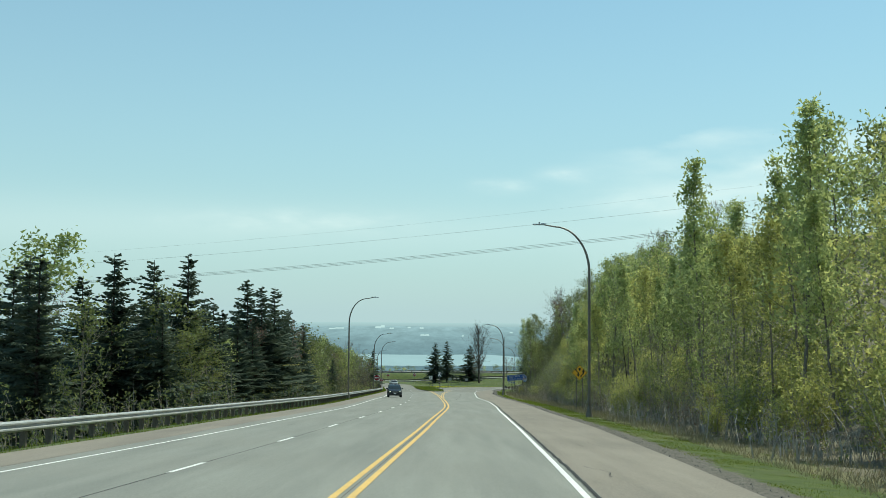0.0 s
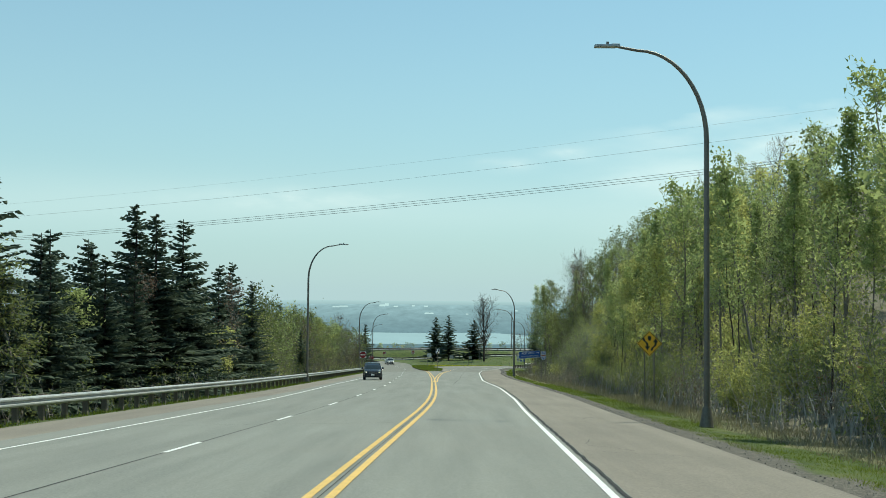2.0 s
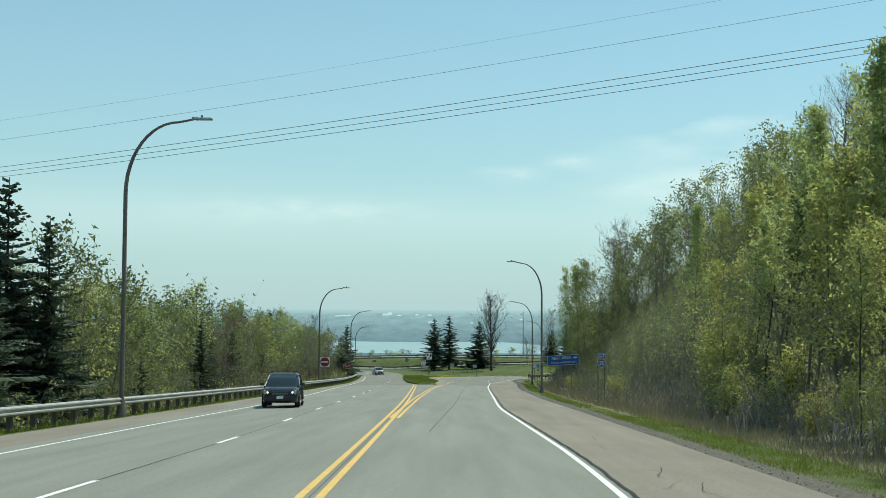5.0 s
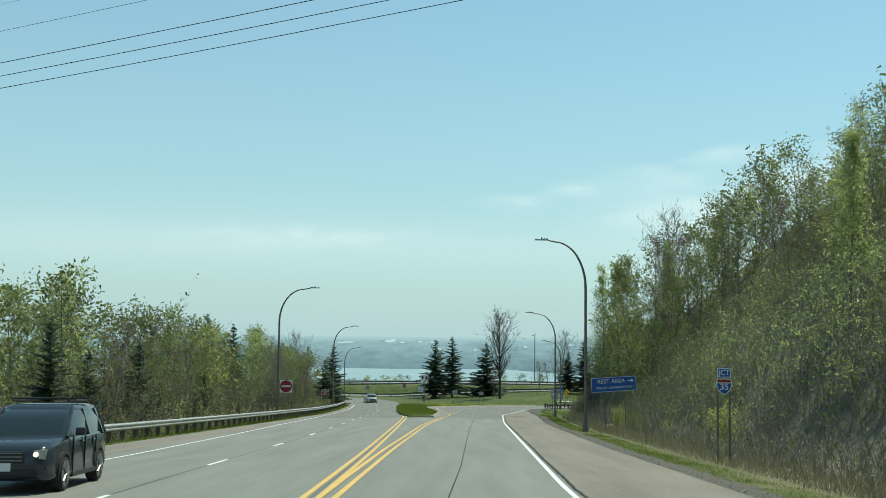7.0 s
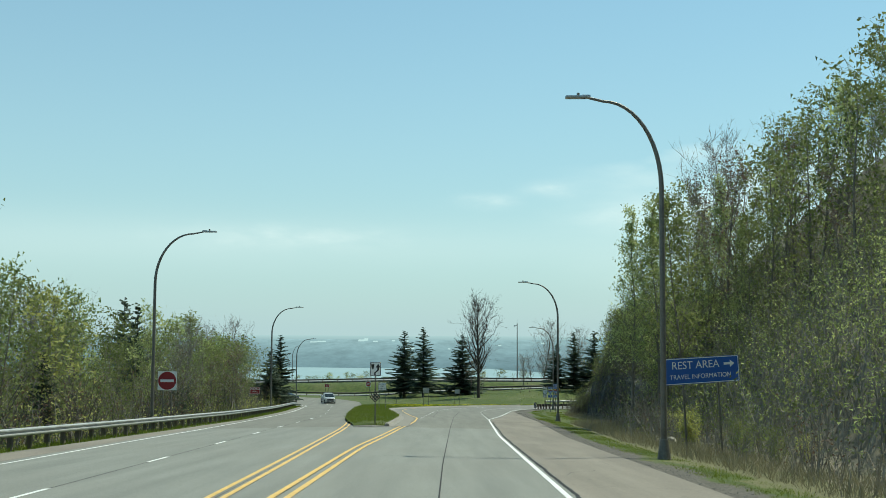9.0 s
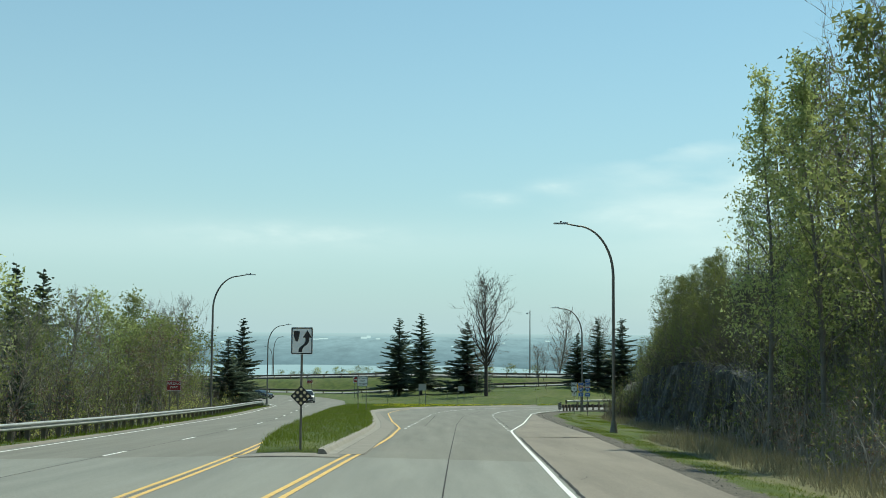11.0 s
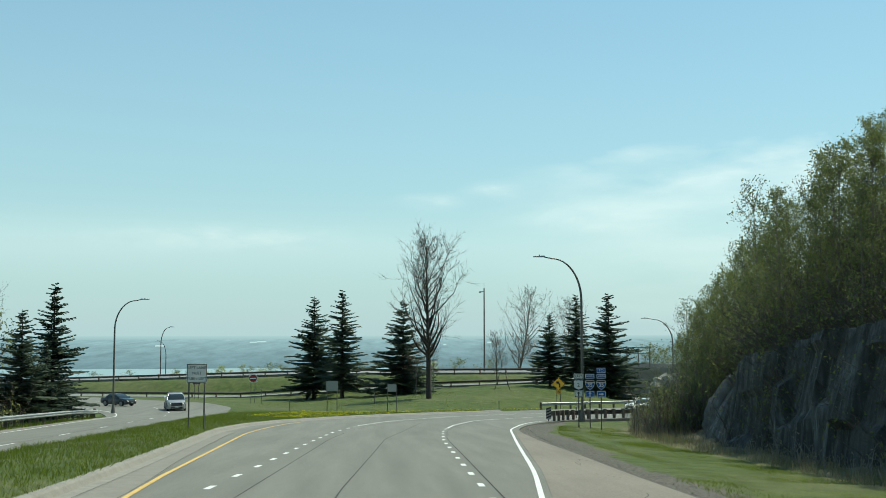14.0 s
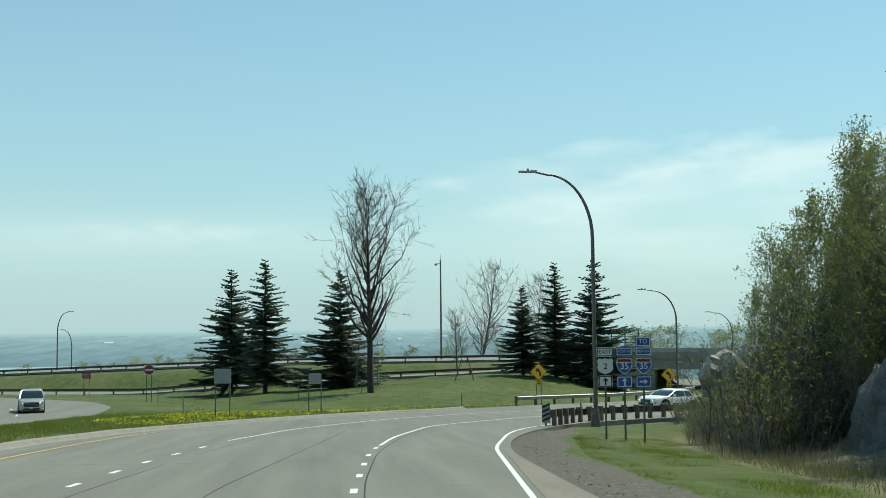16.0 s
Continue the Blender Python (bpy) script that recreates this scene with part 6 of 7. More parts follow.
p = panel(s, "plate", 0.56, 0.34, 3.72, SIGN_BLUE, 0.03, x=0.72, border=SIGN_WHITE)
lettering("lettering", "TO", 0.22, SIGN_WHITE, p, 0.72, 3.72)


def curve_sign(x, y, turn=0.0, sunk=0.0):
    s = sign_root("amber diamond curve warning with a small plate below", x, y, turn)
    s.location.z -= sunk
    posts(s, (-0.2, 0.2), 2.9)
    p = panel(s, "panel", 1.05, 1.05, 2.75, SIGN_YELLOW, 0.05, border=SIGN_BLACK, diamond=True)
    shape("arrow", p, [(0.06, 2.35), (0.2, 2.35), (0.2, 2.72), (0.02, 2.92), (0.1, 3.0), (-0.26, 3.02), (-0.2, 2.68), (-0.1, 2.8), (0.06, 2.66)], SIGN_BLACK)
    p = panel(s, "plate", 0.5, 0.5, 1.85, SIGN_YELLOW, 0.03, border=SIGN_BLACK)
    for z in (1.95, 1.76):
        shape("bar", p, [(-0.13, z - 0.05), (0.13, z - 0.05), (0.13, z + 0.05), (-0.13, z + 0.05)], SIGN_BLACK)


curve_sign(26.2, 354.2)
curve_sign(40.2, 362.6, -20, 0.6)

# striped marker at the end of the short rail, and delineator posts
s = sign_root("striped black and grey marker at the rail's end", 18.1, 311.0, category="road marker")
posts(s, (0,), 0.9)
p = panel(s, "panel", 0.36, 0.8, 0.62, SIGN_BACK, 0.03)
for i in range(4):
    z = 0.32 + i * 0.2
    shape("stripe", p, [(-0.17, z - 0.06), (0.17, z + 0.08), (0.17, z + 0.17), (-0.17, z + 0.03)], SIGN_BLACK)
for x, y, h in ((21.5, 318.8, 1.1), (19.3, 351.6, 1.2), (23.5, 303.5, 1.3), (-3.0, 352, 1.2), (6.0, 356, 1.2), (-8.0, 372, 2.0), (11.5, 362, 1.2)):
    e = tagged(new("marker_post"), "thin dark metal marker post in the grass", "marker post", group="marker posts")
    e.matrix_basis = pose(x, y, float(terrain(x, y)))
    bm = bmesh.new()
    box(bm, (0, 0, h / 2 - 0.15), (0.07, 0.04, h + 0.3), 0, 0.006)
    part("post", bm, POLE, e)
    bm = bmesh.new()
    box(bm, (0, -0.025, h - 0.12), (0.06, 0.01, 0.12))
    part("reflector", bm, SIGN_WHITE, e)


# tall mast with a camera on the grass, and lamps on the highway
def mast(x, y, top):
    z = float(terrain(x, y))
    e = tagged(new("camera_mast"), "tall thin grey mast with a small device on top", "mast")
    e.matrix_basis = pose(x, y, z)
    h = top - z
    bm = bmesh.new()
    rod(bm, (0, 0, -0.3), (0, 0, h), 0.14, 0.09, 10)
    part("pole", bm, POLE, e, smooth=False)
    bm = bmesh.new()
    box(bm, (-0.35, 0, h - 0.5), (0.7, 0.1, 0.1))
    part("arm", bm, STEEL, e)
    bm = bmesh.new()
    box(bm, (-0.6, 0, h - 0.6), (0.35, 0.25, 0.25), 0, 0.03)
    part("device", bm, STEEL, e)
    bm = bmesh.new()
    rod(bm, (0, 0, h - 0.05), (0, 0, h + 0.8), 0.03, 0.02, 6)
    part("rod", bm, STEEL, e)


mast(22.9, 402, -7.0)
street_lamp(43.3, 369.5, 39.4, -11.9)
street_lamp(64.2, 409, 60.3, -13.9, base=-26.0)
street_lamp(-31.7, 431, -29.4, -12.8, base=-22.3)
street_lamp(-36.2, 460, -38.4, -15.6, base=-25.0)


def sign_frame(x, y, z):
    """The back of a large highway sign: a grid of bars before a plate."""
    e = tagged(new("sign_frame"), "back of a large highway sign on a metal frame", "road sign")
    e.matrix_basis = pose(x, y, z, 0, 0, -10)
    for px in (-1.7, 0.0, 1.7):
        bm = bmesh.new()
        box(bm, (px, 0, -0.6), (0.16, 0.16, 4.4))
        part("post", bm, POLE, e)
    for pz in (-0.2, 0.6, 1.5):
        bm = bmesh.new()
        box(bm, (0, -0.1, pz), (3.9, 0.08, 0.1))
        part("bar", bm, POLE, e)


sign_frame(45.9, 398, -17.6)

# stakes round a young tree
for dx in (-1.1, 0.9):
    e = tagged(new("tree_stake"), "slanting timber stake propping a tree on the grass", "stake", group="tree stakes")
    e.matrix_basis = pose(22.0 + dx, 370.5, float(terrain(22.0, 370.5)))
    bm = bmesh.new()
    rod(bm, (0, 0, -0.2), (-0.7 * dx, 0, 2.2), 0.05, 0.04, 6)
    part("stake", bm, TIMBER, e)


# ---- bridge over the ramp ----
def build_bridge():
    root = tagged(new("bridge"), "grey concrete highway bridge over the ramp", "bridge", kind="structure")
    a, b = Vector((38.9, highway_y(38.9) - 2.6, 0)), Vector((76.0, highway_y(76.0) - 2.6, 0))
    d = (b - a).normalized()
    n = Vector((-d.y, d.x, 0))

    def slab(name, p, q, z0, z1, w0, w1, mat=BRIDGE):
        bm = bmesh.new()
        vs = [bm.verts.new((*(base + n * w).to_2d(), z)) for base in (p, q) for w in (w0, w1) for z in (z0, z1)]
        for f in ((0, 1, 3, 2), (4, 6, 7, 5), (0, 4, 5, 1), (2, 3, 7, 6), (1, 5, 7, 3), (0, 2, 6, 4)):
            bm.faces.new([vs[i] for i in f])
        bmesh.ops.recalc_face_normals(bm, faces=bm.faces[:])
        return part(name, bm, mat, root)

    top = float(highway_z(45))
    slab("deck", a, b, top - 0.30, top, 0, 16)
    for w in (0.25, 3.3, 6.3, 9.3, 12.3):
        slab("girder", a, b, top - 1.25, top - 0.31, w, w + 0.5)
    slab("fascia", a, b, top - 1.2, top - 0.28, -0.02, 0.2)
    slab("parapet", a, b, top + 0.004, top + 0.82, -0.18, 0.16)
    slab("parapet", a, b, top + 0.004, top + 0.82, 15.85, 16.15)
    low = float(surface(46, 385)) - 2.0
    left, right = a + d * 7.4, b - d * 6.0
    for t in (left, right):
        slab("abutment", t - d * 0.8, t, low, top - 1.26, 0.0, 16.0)
    slab("wing_wall", a - d * 0.3, left - d * 0.82, low, top - 1.26, 0.02, 0.5)
    slab("wing_wall", right + d * 0.02, b, low, top - 1.26, 0.02, 0.5)


build_bridge()


# ---- rock face cut into the hill beside the bend ----
def build_rock():
    verts, faces = [], []
    ys = np.linspace(240, 297, 460)
    hs = np.linspace(0, 1, 16)
    for y in ys:
        foot, high = float(rock_foot(y)), float(rock_high(y)) + 0.15
        z0 = float(terrain(foot - 1.0, y)) - 0.6
        # upright ribs and cracks, broken by a few ledges; the far end bulges out smooth
        smooth_end = float(smoothstep(283, 287, y))
        for h in hs:
            bend = y + 0.5 * noise.noise((y * 0.2, h * 1.1, 2.0))
            rib = 0.30 * abs(noise.noise((bend * 1.5, h * 0.35, 1.0))) + 0.16 * abs(noise.noise((bend * 4.2, h * 0.5, 3.0)))
            block = noise.cell((bend * 0.55, math.floor(h * 2.4 + noise.cell((bend * 0.55, 0, 0))), 4.0))
            jag = (0.75 * noise.noise((y * 0.25, h * 0.9, 1.0)) + 0.35 * (block - 0.5) - rib) * (1 - 0.75 * smooth_end)
            round_off = 1.2 * smooth_end * h * h + 0.3 * smooth_end * noise.noise((y * 0.7, h * 2.2, 6))
            verts.append((foot + 0.25 * h * high + jag + round_off, y, z0 + h * (high + 0.6) + 0.2 * noise.noise((y * 0.6, h, 9))))
        verts.append((foot + 2.6, y, float(terrain(foot + 2.6, y)) - 0.1))
        verts.append((foot + 4.0, y, float(terrain(foot + 4.0, y)) - 0.6))
    m = len(hs) + 2
    for i in range(len(ys) - 1):
        for k in range(m - 1):
            faces.append((i * m + k, (i + 1) * m + k, (i + 1) * m + k + 1, i * m + k + 1))
    tagged(link_mesh("rock_face", verts, faces, ROCK), "dark jagged rock cut at the foot of the wooded hill", "rock face", kind="structure")
    for x, y, size, rise, stone, label in (
            (14.6, 208.5, (0.56, 0.45, 0.32), 0.07, ROCK_PALE, "grey weathered boulder lying at the wood's edge"),
            (15.6, 216, (0.38, 0.3, 0.21), 0.05, ROCK_PALE, "grey weathered boulder lying at the wood's edge"),
            (25.5, 294.2, (1.45, 1.3, 2.2), 0.1, ROCK_GREY, "smooth grey spur of rock at the end of the cut"),
            (27.5, 312.0, (2.0, 1.5, 1.9), 1.75, ROCK_PALE, "pale weathered block of rock standing over the brush"),
            (29.6, 312.8, (1.5, 1.3, 1.7), 1.3, ROCK_PALE, "pale weathered block of rock standing over the brush")):
        bm = bmesh.new()
        bmesh.ops.create_icosphere(bm, subdivisions=4, radius=1.0)
        for v in bm.verts:
            # a rounded block, broken by facets and cracks
            d = v.co.copy()
            square = 1 / (abs(d.x) ** 4 + abs(d.y) ** 4 + abs(d.z) ** 4) ** 0.25
            at = d * 1.5 + Vector((x, y, 0))
            crack = abs(noise.noise(Vector((at.x * 1.6 + 0.3 * at.z, at.y * 1.6, at.z * 0.5))))
            k = (0.45 + 0.55 * square) * (0.92 + 0.22 * noise.noise(at) + 0.10 * noise.noise(at * 3) + (0.05 if size[2] > 2 else 0.17) * (noise.cell(at * 1.1) - 0.5) - 0.28 * max(0.0, 0.16 - crack))
            taper = 1 - 0.42 * d.z if size[2] > 2 else 1.0
            v.co = Vector((d.x * k * size[0] * taper, d.y * k * size[1] * taper, d.z * k * size[2]))
        ob = part("boulder", bm, stone, smooth=size[2] > 2)
        ob.matrix_basis = pose(x, y, float(terrain(x, y)) + rise, 0, 8 if size[2] > 1 else 0, 0)
        tagged(ob, label, "boulder")


build_rock()


# ---- power lines high over the road ----
for y0, z0, r in ((176.0, 11.1, 0.022), (173.8, 11.2, 0.022), (178.2, 11.0, 0.022), (178.0, 14.7, 0.013), (179.0, 16.9, 0.007)):
    root = tagged(new("power_line"), "thin dark power line sagging high across the road", "power line", group="power lines")
    bm = bmesh.new()
    pts = []
    for i in range(41):
        x = -180 + 9.0 * i
        pts.append((x, y0 - 0.427 * x, z0 + 0.075 * x + 0.00022 * x * x))
    sweep(bm, pts, [r] * len(pts), 5)
    part("cable", bm, WIRE, root)


# ---- vehicles ----
def loft(bm, rings):
    vs = [[bm.verts.new(p) for p in r] for r in rings]
    n = len(vs[0])
    for a, b in zip(vs, vs[1:]):
        for k in range(n):
            bm.faces.new((a[k], a[(k + 1) % n], b[(k + 1) % n], b[k]))
    bm.faces.new(vs[0][::-1]), bm.faces.new(vs[-1])
    bmesh.ops.recalc_face_normals(bm, faces=bm.faces[:])


def section(y, w, z0, z1, r=0.12, lean=0.0):
    """A rounded cross-section of a car body at y; lean draws the top in."""
    out = []
    for a, b in round_rect(2 * w, z1 - z0, min(r, (z1 - z0) * 0.45), 3):
        f = (b + (z1 - z0) / 2) / (z1 - z0)
        out.append((a * (1 - lean * f), y, b + (z0 + z1) / 2))
    return out


def car(label, x, y, turn, paint, kind):
    """A car that faces -y before it is turned; its base stands on the road."""
    root = tagged(new("car"), label, "car")
    slope = math.degrees(math.atan(-0.06)) if y < 345 else 0
    root.matrix_basis = pose(x, y, float(surface(x, y)) + 0.01, 0, 0, turn) @ pose(0, 0, 0, slope)
    L, W, H, hood, belt = {"suv": (4.6, 0.90, 1.68, 1.02, 1.05), "sedan": (4.6, 0.88, 1.44, 0.92, 0.95), "pickup": (5.8, 0.99, 1.88, 1.15, 1.2)}[kind]
    h = L / 2
    bm = bmesh.new()
    loft(bm, [section(y, W * w, z0, z1, r, lean) for y, w, z0, z1, r, lean in ((-h, 0.62, 0.46, hood - 0.26, 0.12, 0.0), (-h + 0.05, 0.80, 0.34, hood - 0.17, 0.13, 0.02), (-h + 0.16, 0.90, 0.27, hood - 0.10, 0.14, 0.05), (-h + 0.40, 0.97, 0.24, hood - 0.04, 0.14, 0.08), (-h + 0.85, 1.0, 0.23, hood + 0.01, 0.13, 0.09), (-h + 1.3, 1.0, 0.23, hood + 0.05, 0.10, 0.07), (-h + 1.75, 1.0, 0.23, belt, 0.09, 0.06), (0.2, 1.0, 0.23, belt + 0.02, 0.09, 0.06), (h - 0.9, 1.0, 0.24, belt + 0.05, 0.09, 0.06), (h - 0.35, 0.98, 0.27, belt + 0.05, 0.12, 0.07), (h - 0.10, 0.93, 0.33, belt, 0.14, 0.07), (h, 0.82, 0.42, belt - 0.10, 0.14, 0.06))])
    part("body", bm, paint, root, smooth=True)
    f0, f1 = -h + 1.15, -h + 2.05
    r1, r0 = {"suv": (h - 0.62, h - 0.14), "sedan": (h - 1.35, h - 0.7), "pickup": (h - 2.5, h - 2.3)}[kind]

    def deck(z, y0, y1, w, r=0.1):
        return [(a, (y0 + y1) / 2 + b, z) for a, b in round_rect(2 * w, y1 - y0, r, 4)]

    bm = bmesh.new()
    loft(bm, [deck(belt - 0.04, f0, r0, W * 0.92, 0.16), deck((belt + H) / 2, (f0 + f1) / 2 - 0.03, (r0 + r1) / 2 + 0.06, W * 0.86, 0.18), deck(H - 0.10, f1 - 0.04, r1 + 0.03, W * 0.76, 0.2)])
    part("cabin_glass", bm, GLASS, root, "dark tinted window glass", smooth=True)
    bm = bmesh.new()
    loft(bm, [deck(H - 0.13, f1 - 0.09, r1 + 0.07, W * 0.785, 0.2), deck(H - 0.06, f1 + 0.0, r1 + 0.02, W * 0.76, 0.2), deck(H - 0.015, f1 + 0.22, r1 - 0.15, W * 0.66, 0.2), deck(H, f1 + 0.55, r1 - 0.5, W * 0.45, 0.2)])
    part("roof", bm, paint, root, smooth=True)
    if kind == "suv":
        for s in (-1, 1):
            bm = bmesh.new()
            lo, hi = ((r0 - 0.42, r0 - 0.03), (r1 - 0.28, r1 + 0.05))
            quad = [(W * 0.945, lo[0], belt - 0.03), (W * 0.925, lo[1], belt - 0.03), (W * 0.775, hi[1], H - 0.11), (W * 0.785, hi[0], H - 0.11)]
            inner, outer = ([bm.verts.new((s * (x - dx), y, z)) for x, y, z in quad] for dx in (0.05, -0.012))
            for f in (outer, inner[::-1], *([inner[k], inner[(k + 1) % 4], outer[(k + 1) % 4], outer[k]] for k in range(4))):
                bm.faces.new(f)
            bmesh.ops.recalc_face_normals(bm, faces=bm.faces[:])
            part("quarter_panel", bm, paint, root)
    for s in (-1, 1):
        for yb in (f0 + 0.35, f0 + 1.25, f0 + 2.15):
            bm = bmesh.new()
            box(bm, (s * (W - 0.012), yb, 0.66), (0.03, 0.012, 0.72))
            part("door_seam", bm, SIGN_BLACK, root)
        for yb in (f0 + 1.05, f0 + 1.95):
            bm = bmesh.new()
            box(bm, (s * (W - 0.01), yb, belt - 0.13), (0.05, 0.2, 0.035), 0, 0.012)
            part("door_handle", bm, paint, root)
        bm = bmesh.new()
        box(bm, (s * (W - 0.01), 0.1, 0.29), (0.05, L - 2.7, 0.10), 0, 0.02)
        part("side_sill", bm, SIGN_BLACK, root)
        bm = bmesh.new()
        box(bm, (s * W * 0.72, -h + 0.13, 0.50), (0.26, 0.14, 0.12), s * 22, 0.03)
        part("fog_lamp_pocket", bm, SIGN_BLACK, root)
    for s in (-1, 1):
        for (ya, za, wa), (yb, zb, wb), t in (((f0 + 0.05, belt - 0.03, W * 0.93), (f1 - 0.02, H - 0.10, W * 0.765), 0.042), ((f1 + 0.75, belt - 0.02, W * 0.945), (f1 + 0.7, H - 0.1, W * 0.765), 0.03), ((r0 - 0.2, belt - 0.02, W * 0.92), (r1 - 0.05, H - 0.1, W * 0.76), 0.05)):
            bm = bmesh.new()
            rod(bm, (s * wa, ya, za), (s * wb, yb, zb), t, t * 0.9, 6)
            part("pillar", bm, paint, root)
        bm = bmesh.new()
        box(bm, (s * (W + 0.1), f0 + 0.45, belt + 0.08), (0.2, 0.1, 0.16), 0, 0.04)
        part("wing_mirror", bm, paint, root)
        bm = bmesh.new()
        loft(bm, [[(s * x, -h + y, hood - 0.27 + z) for x, z in ((W * 0.44, -0.06), (W * 0.93 - 2.2 * y, -0.09), (W * 0.95 - 1.2 * y, 0.10), (W * 0.62, 0.07))] for y in (0.03, 0.30)])
        lamp = part("headlight", bm, LAMP_GLASS, root, "clear headlight glass")
        bm = bmesh.new()
        bmesh.ops.create_uvsphere(bm, u_segments=12, v_segments=8, radius=0.05, matrix=pose(s * W * 0.66, -h + 0.03, hood - 0.27))
        part("bulb", bm, LAMP_LIT, lamp, "lit warm headlight bulb")
        for wy in (-h + 0.92, h - 1.0):
            wheel = new("wheel")
            wheel.parent = root
            wheel.matrix_basis = pose(s * (W - 0.10), wy, 0.35)
            bm = bmesh.new()
            rod(bm, (-0.12, 0, 0), (0.12, 0, 0), 0.35, 0.35, 24)
            bmesh.ops.bevel(bm, geom=[e for e in bm.edges if len(e.link_faces) == 2 and e.calc_face_angle(0) > 1.0], offset=0.04, segments=2, affect="EDGES")
            part("tyre", bm, RUBBER, wheel)
            bm = bmesh.new()
            rod(bm, (s * 0.10, 0, 0), (s * 0.122, 0, 0), 0.255, 0.25, 20)
            for k in range(5):
                a = k * math.tau / 5
                rod(bm, (s * 0.128, 0, 0), (s * 0.124, 0.24 * math.cos(a), 0.24 * math.sin(a)), 0.032, 0.022, 5)
            part("rim", bm, RIM, wheel)
            bm = bmesh.new()
            loft(bm, [[(s * (W + dx), wy + 0.43 * math.cos(a), 0.35 + 0.43 * math.sin(a)) for a in np.linspace(0, math.pi, 13)] + [(s * (W + dx), wy + 0.36 * math.cos(a), 0.35 + 0.36 * math.sin(a)) for a in np.linspace(math.pi, 0, 13)] for dx in (-0.2, 0.012)])
            part("wheel_arch", bm, RUBBER, root)
    bm = bmesh.new()
    wide, tall = (1.15, 0.36) if kind == "pickup" else (0.80, 0.22)
    box(bm, (0, -h + 0.03, hood - 0.21 - tall / 2), (wide, 0.12, tall), 0, 0.03)
    grille = part("grille", bm, SIGN_BLACK, root)
    for k in range(3):
        bm = bmesh.new()
        box(bm, (0, -h - 0.035, hood - 0.20 - tall * (0.2 + 0.3 * k)), (wide - 0.06, 0.012, 0.022))
        part("slat", bm, RIM, grille)
    bm = bmesh.new()
    box(bm, (0, -h + 0.05, 0.42), (1.25, 0.12, 0.14), 0, 0.03)
    part("lower_intake", bm, SIGN_BLACK, root)
    bm = bmesh.new()
    box(bm, (0, -h - 0.012, 0.52), (0.32, 0.02, 0.15))
    part("plate", bm, SIGN_WHITE, root, "plain pale registration plate")
    if kind == "suv":
        for s in (-1, 1):
            bm = bmesh.new()
            rod(bm, (s * W * 0.62, f1 + 0.2, H + 0.05), (s * W * 0.62, r1 - 0.2, H + 0.05), 0.025, 0.025, 6)
            part("roof_rail", bm, SIGN_BLACK, root)
        for yb in (f1 + 0.4, r1 - 0.5):
            bm = bmesh.new()
            box(bm, (0, yb, H + 0.09), (W * 1.5, 0.08, 0.04), 0, 0.01)
            part("roof_bar", bm, SIGN_BLACK, root)
    if kind == "pickup":
        for s in (-1, 1):
            bm = bmesh.new()
            box(bm, (s * (W - 0.06), h - 1.15, belt + 0.06), (0.12, 2.2, 0.16), 0, 0.03)
            part("bed_side", bm, paint, root)
    return root


car("dark grey estate-style car with roof bars on the concrete lane", -6.22, 143.5, 4.5, CAR_DARK, "suv")
car("silver pickup truck coming round the far bend", -15.7, 356, 14, CAR_SILVER, "pickup")
car("dark saloon car on the far bend", -24.5, 368, 55, CAR_DARK, "sedan")
car("white saloon car half hidden beyond the bend", 30.6, 332.4, -60, CAR_WHITE, "sedan")


# ---- grass, dry stalks and dandelions ----
def blades(name, label, category, seed, spots, height, width, mat, zf=terrain, lean=0.45):
    """Many single blades, each a bent sliver, as one object."""
    rng = np.random.default_rng(seed)
    p = np.array(spots)
    n = len(p)
    z = np.asarray(zf(p[:, 0], p[:, 1]))
    clump = np.sin(p[:, 0] * 2.3 + np.sin(p[:, 1] * 0.9) * 2) * np.sin(p[:, 1] * 1.7 + p[:, 0] * 0.8)
    h = height * rng.uniform(0.5, 1.3, n) * (1 + 0.45 * clump)
    a = rng.uniform(0, math.tau, n)
    u = np.stack([np.cos(a), np.sin(a), np.zeros(n)], -1) * (width * rng.uniform(0.7, 1.3, n))[:, None]
    l = rng.normal(0, lean, (n, 2)) * h[:, None]
    base = np.stack([p[:, 0], p[:, 1], z - 0.03], -1)
    tip = base + np.stack([l[:, 0], l[:, 1], h], -1)
    verts = np.stack([base - u, base + u, tip], 1).reshape(-1, 3)
    ob = link_mesh(name, verts, np.arange(3 * n).reshape(n, 3), mat)
    tagged(ob, label, category, kind="stuff")


def lane_spots(seed, n, y0, y1, f, a, b, power=1.0):
    rng = np.random.default_rng(seed)
    y = y0 + (y1 - y0) * rng.uniform(0, 1, n)
    return np.stack([f(y) + a + (b - a) * rng.uniform(0, 1, n) ** power, y], -1)


blades("verge_grass", "short bright green grass on the verge", "grass", 61, np.concatenate([lane_spots(61, 42000, 8, 140, right_edge, 0.95, 3.4), lane_spots(69, 20000, 140, 262, right_edge, 0.95, 2.5)]), 0.10, 0.010, GRASS_BLADE, lean=0.7)
blades("verge_grass", "short bright green grass on the verge before the rock cut", "grass", 60, lane_spots(60, 48000, 240, 304, right_edge, 2.2, 8.8), 0.075, 0.009, GRASS_BLADE, lean=0.7)
blades("dry_stalks", "dry straw-coloured stalks at the wood's edge", "dry grass", 62, np.concatenate([lane_spots(62, 26000, 8, 245, right_edge, 2.8, 6.0), lane_spots(67, 7000, 240, 310, right_edge, 6.4, 9.6)]), 0.42, 0.012, DRY_BLADE)
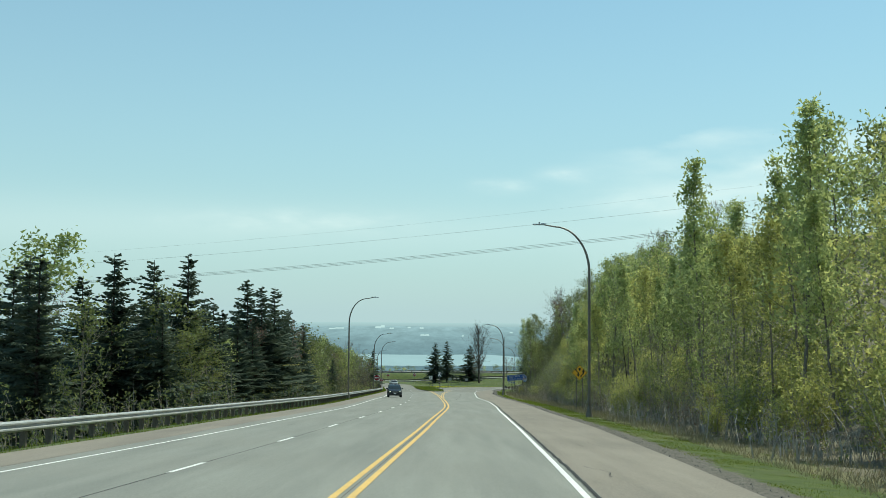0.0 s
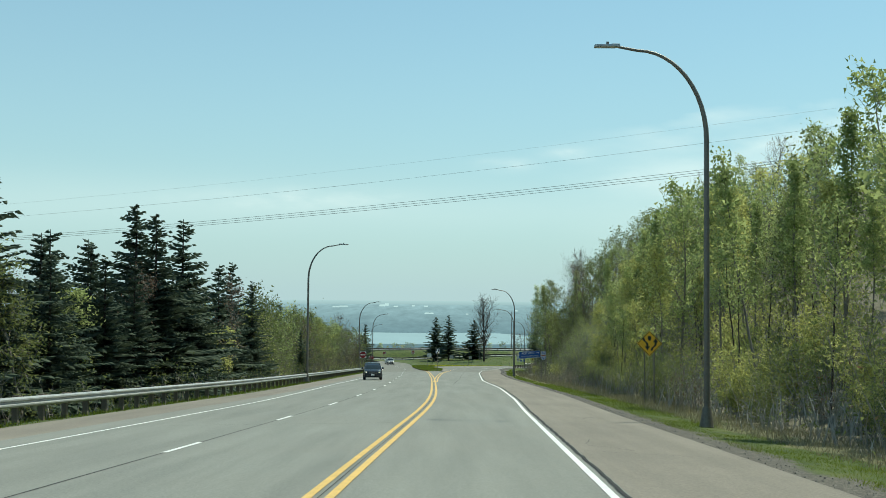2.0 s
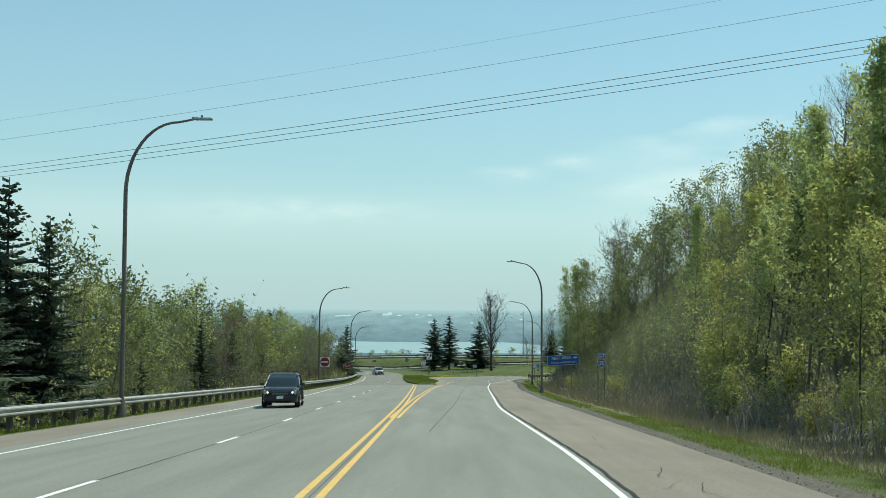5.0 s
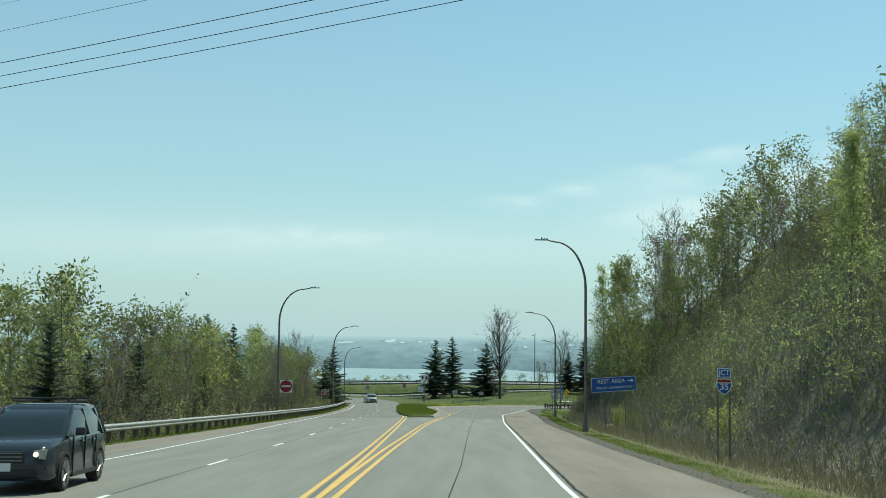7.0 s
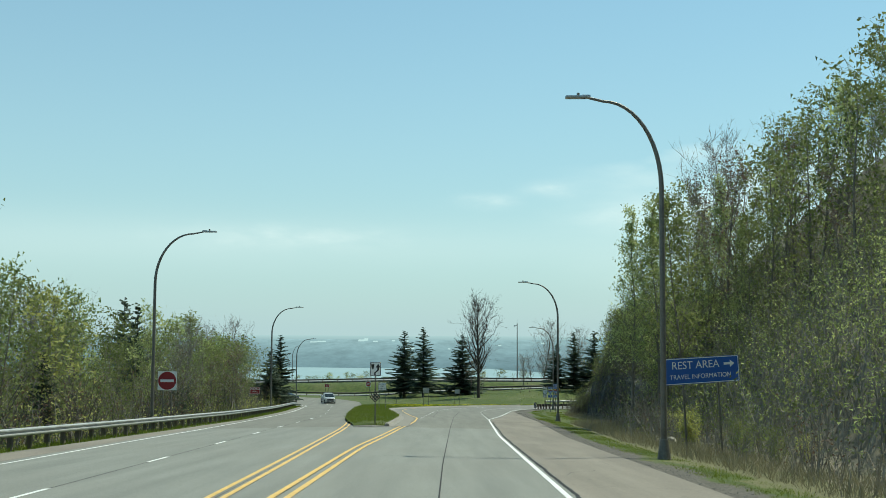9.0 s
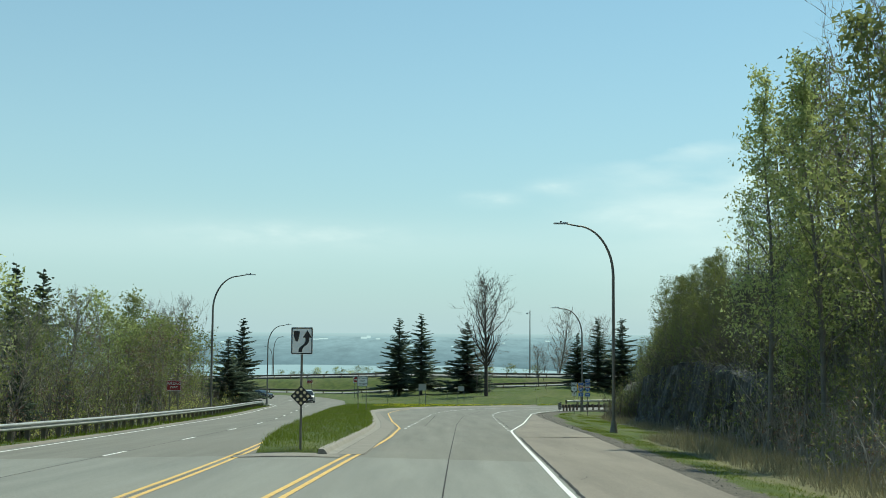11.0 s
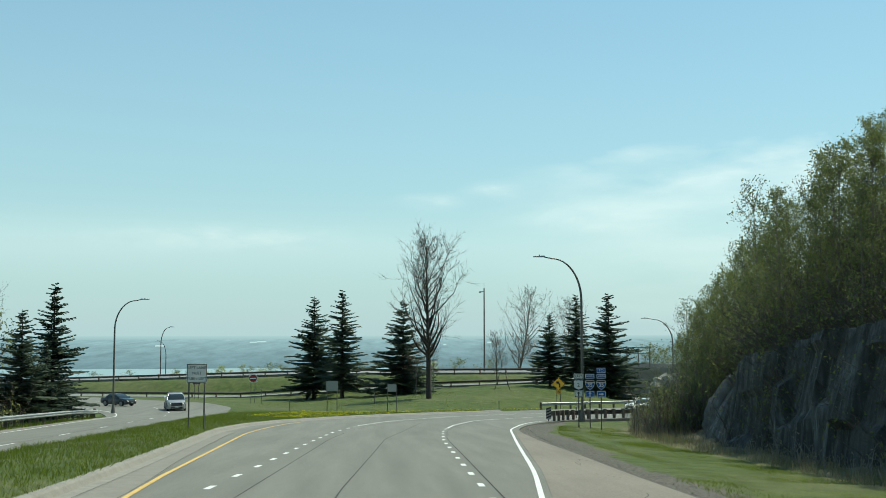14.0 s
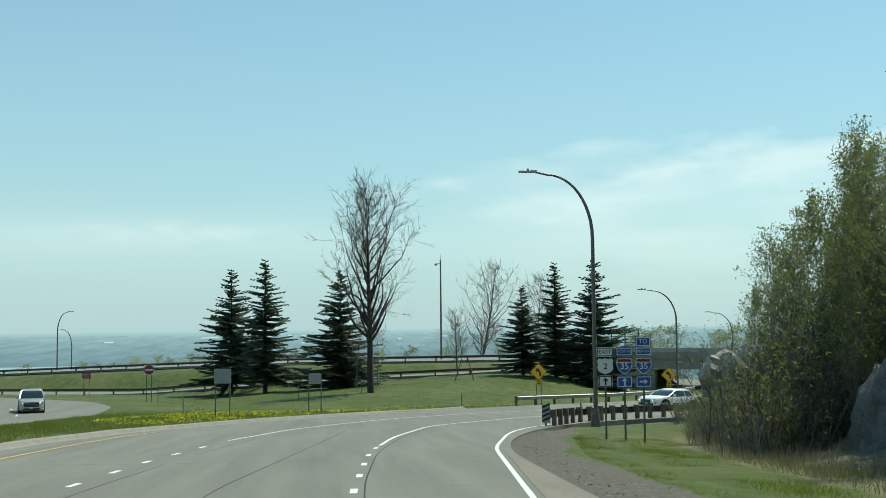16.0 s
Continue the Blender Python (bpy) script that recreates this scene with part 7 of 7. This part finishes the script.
blades("verge_grass", "green grass under the guard rail", "grass", 63, lane_spots(63, 26000, 20, 336, left_edge, -2.8, -0.15), 0.22, 0.018, GRASS_BLADE)


_rng = np.random.default_rng(65)


def island_spots(n):
    """Places on the island's turf, with its height there."""
    y = NOSE + 0.05 + (352 - NOSE) * _rng.uniform(0, 1, n)
    f = _rng.uniform(0.0, 0.985, n)
    turn_y = [p[1] for p in BEND_OUT[:9]]
    right = np.where(y < 293, island_right(y), np.interp(y, turn_y, [p[0] for p in BEND_OUT[:9]]))
    x = island_left(y) + (right - island_left(y)) * f
    keep = _rng.uniform(0, 1, n) < 0.25 + 0.75 * smoothstep(0.2, 1.0, (right - island_left(y)) / 9)
    return np.stack([x, y], -1)[keep], (surface(x, y) + island_height(f) * np.maximum(1 - smoothstep(335, 356, y), 0.1) * (0.12 + 0.88 * smoothstep(NOSE - 0.2, NOSE + 3.5, y)) - 0.02)[keep]


_turf, _turf_z = island_spots(130000)
blades("island_grass", "rough green grass on the island", "grass", 64, _turf, 0.17, 0.012, GRASS_BLADE, lambda x, y: _turf_z)
_dry, _dry_z = island_spots(30000)
_patch = np.array([noise.noise((x * 0.35, y * 0.12, 5)) + 0.4 * noise.noise((x * 1.3, y * 0.7, 3)) for x, y in _dry]) > 0.05
_dry, _dry_z = _dry[_patch], _dry_z[_patch]
blades("dry_grass", "dry straw-coloured patches in the island's grass", "dry grass", 70, _dry, 0.16, 0.011, DRY_BLADE, lambda x, y: _dry_z, 0.7)
_y = 346 + 30 * _rng.uniform(0, 1, 14000)
_pts = np.stack([-8 + 40 * _rng.uniform(0, 1, 14000), _y], -1)
_pts = _pts[off_bend(_pts[:, 0], _pts[:, 1]) > 0.5]
blades("field_grass", "short green grass before the highway", "grass", 66, _pts, 0.12, 0.02, GRASS_BLADE)
_turf, _turf_z = island_spots(20000)
_near = (_turf[:, 1] > 316) & (_turf[:, 0] > -4.2 + 0.08 * (_turf[:, 1] - 316))
_pick, _z = _turf[_near], _turf_z[_near]
_clump = np.array([noise.noise((x * 0.3, y * 0.2, 8)) + 0.25 * noise.noise((x, y, 2)) for x, y in _pick]) + 0.35 * smoothstep(312, 322, _pick[:, 1]) - 0.15
_z = _z[_clump > 0.0] + _rng.uniform(0.06, 0.16, int((_clump > 0.0).sum()))
_pick = _pick[_clump > 0.0]
_v, _f = leaves(_rng, np.stack([_pick[:, 0], _pick[:, 1], _z], -1), 0.055, 0.0)
tagged(link_mesh("dandelions", _v, _f, DANDELION), "patch of yellow dandelions in the grass", "dandelions", kind="stuff")


# ---- loose stones along the pavement's edge ----
def stones(seed, n):
    rng = np.random.default_rng(seed)
    y = rng.uniform(8, 306, n)
    x = right_edge(y) + np.abs(rng.normal(0.25, 0.45, n)) + np.interp(y, [262, 280, 300], [0, 0.9, 0.4]) * rng.uniform(0, 1, n)
    c = np.stack([x, y, terrain(x, y) + 0.045], -1)
    size = 0.007 + 0.022 * rng.uniform(0, 1, n) ** 3
    corner = np.array([(1, 0, 0), (0, 1, 0), (-1, 0, 0), (0, -1, 0), (0, 0, 0.7), (0, 0, -0.7)])
    v = c[:, None, :] + corner[None] * size[:, None, None] * rng.uniform(0.6, 1.3, (n, 6, 1))
    face = np.array([(0, 1, 4), (1, 2, 4), (2, 3, 4), (3, 0, 4), (1, 0, 5), (2, 1, 5), (3, 2, 5), (0, 3, 5)])
    f = (np.arange(n)[:, None, None] * 6 + face[None]).reshape(-1, 3)
    tagged(link_mesh("loose_stones", v.reshape(-1, 3), f, ROCK_GREY), "loose grey stones scattered along the shoulder's edge", "gravel", kind="stuff")


stones(68, 5000)
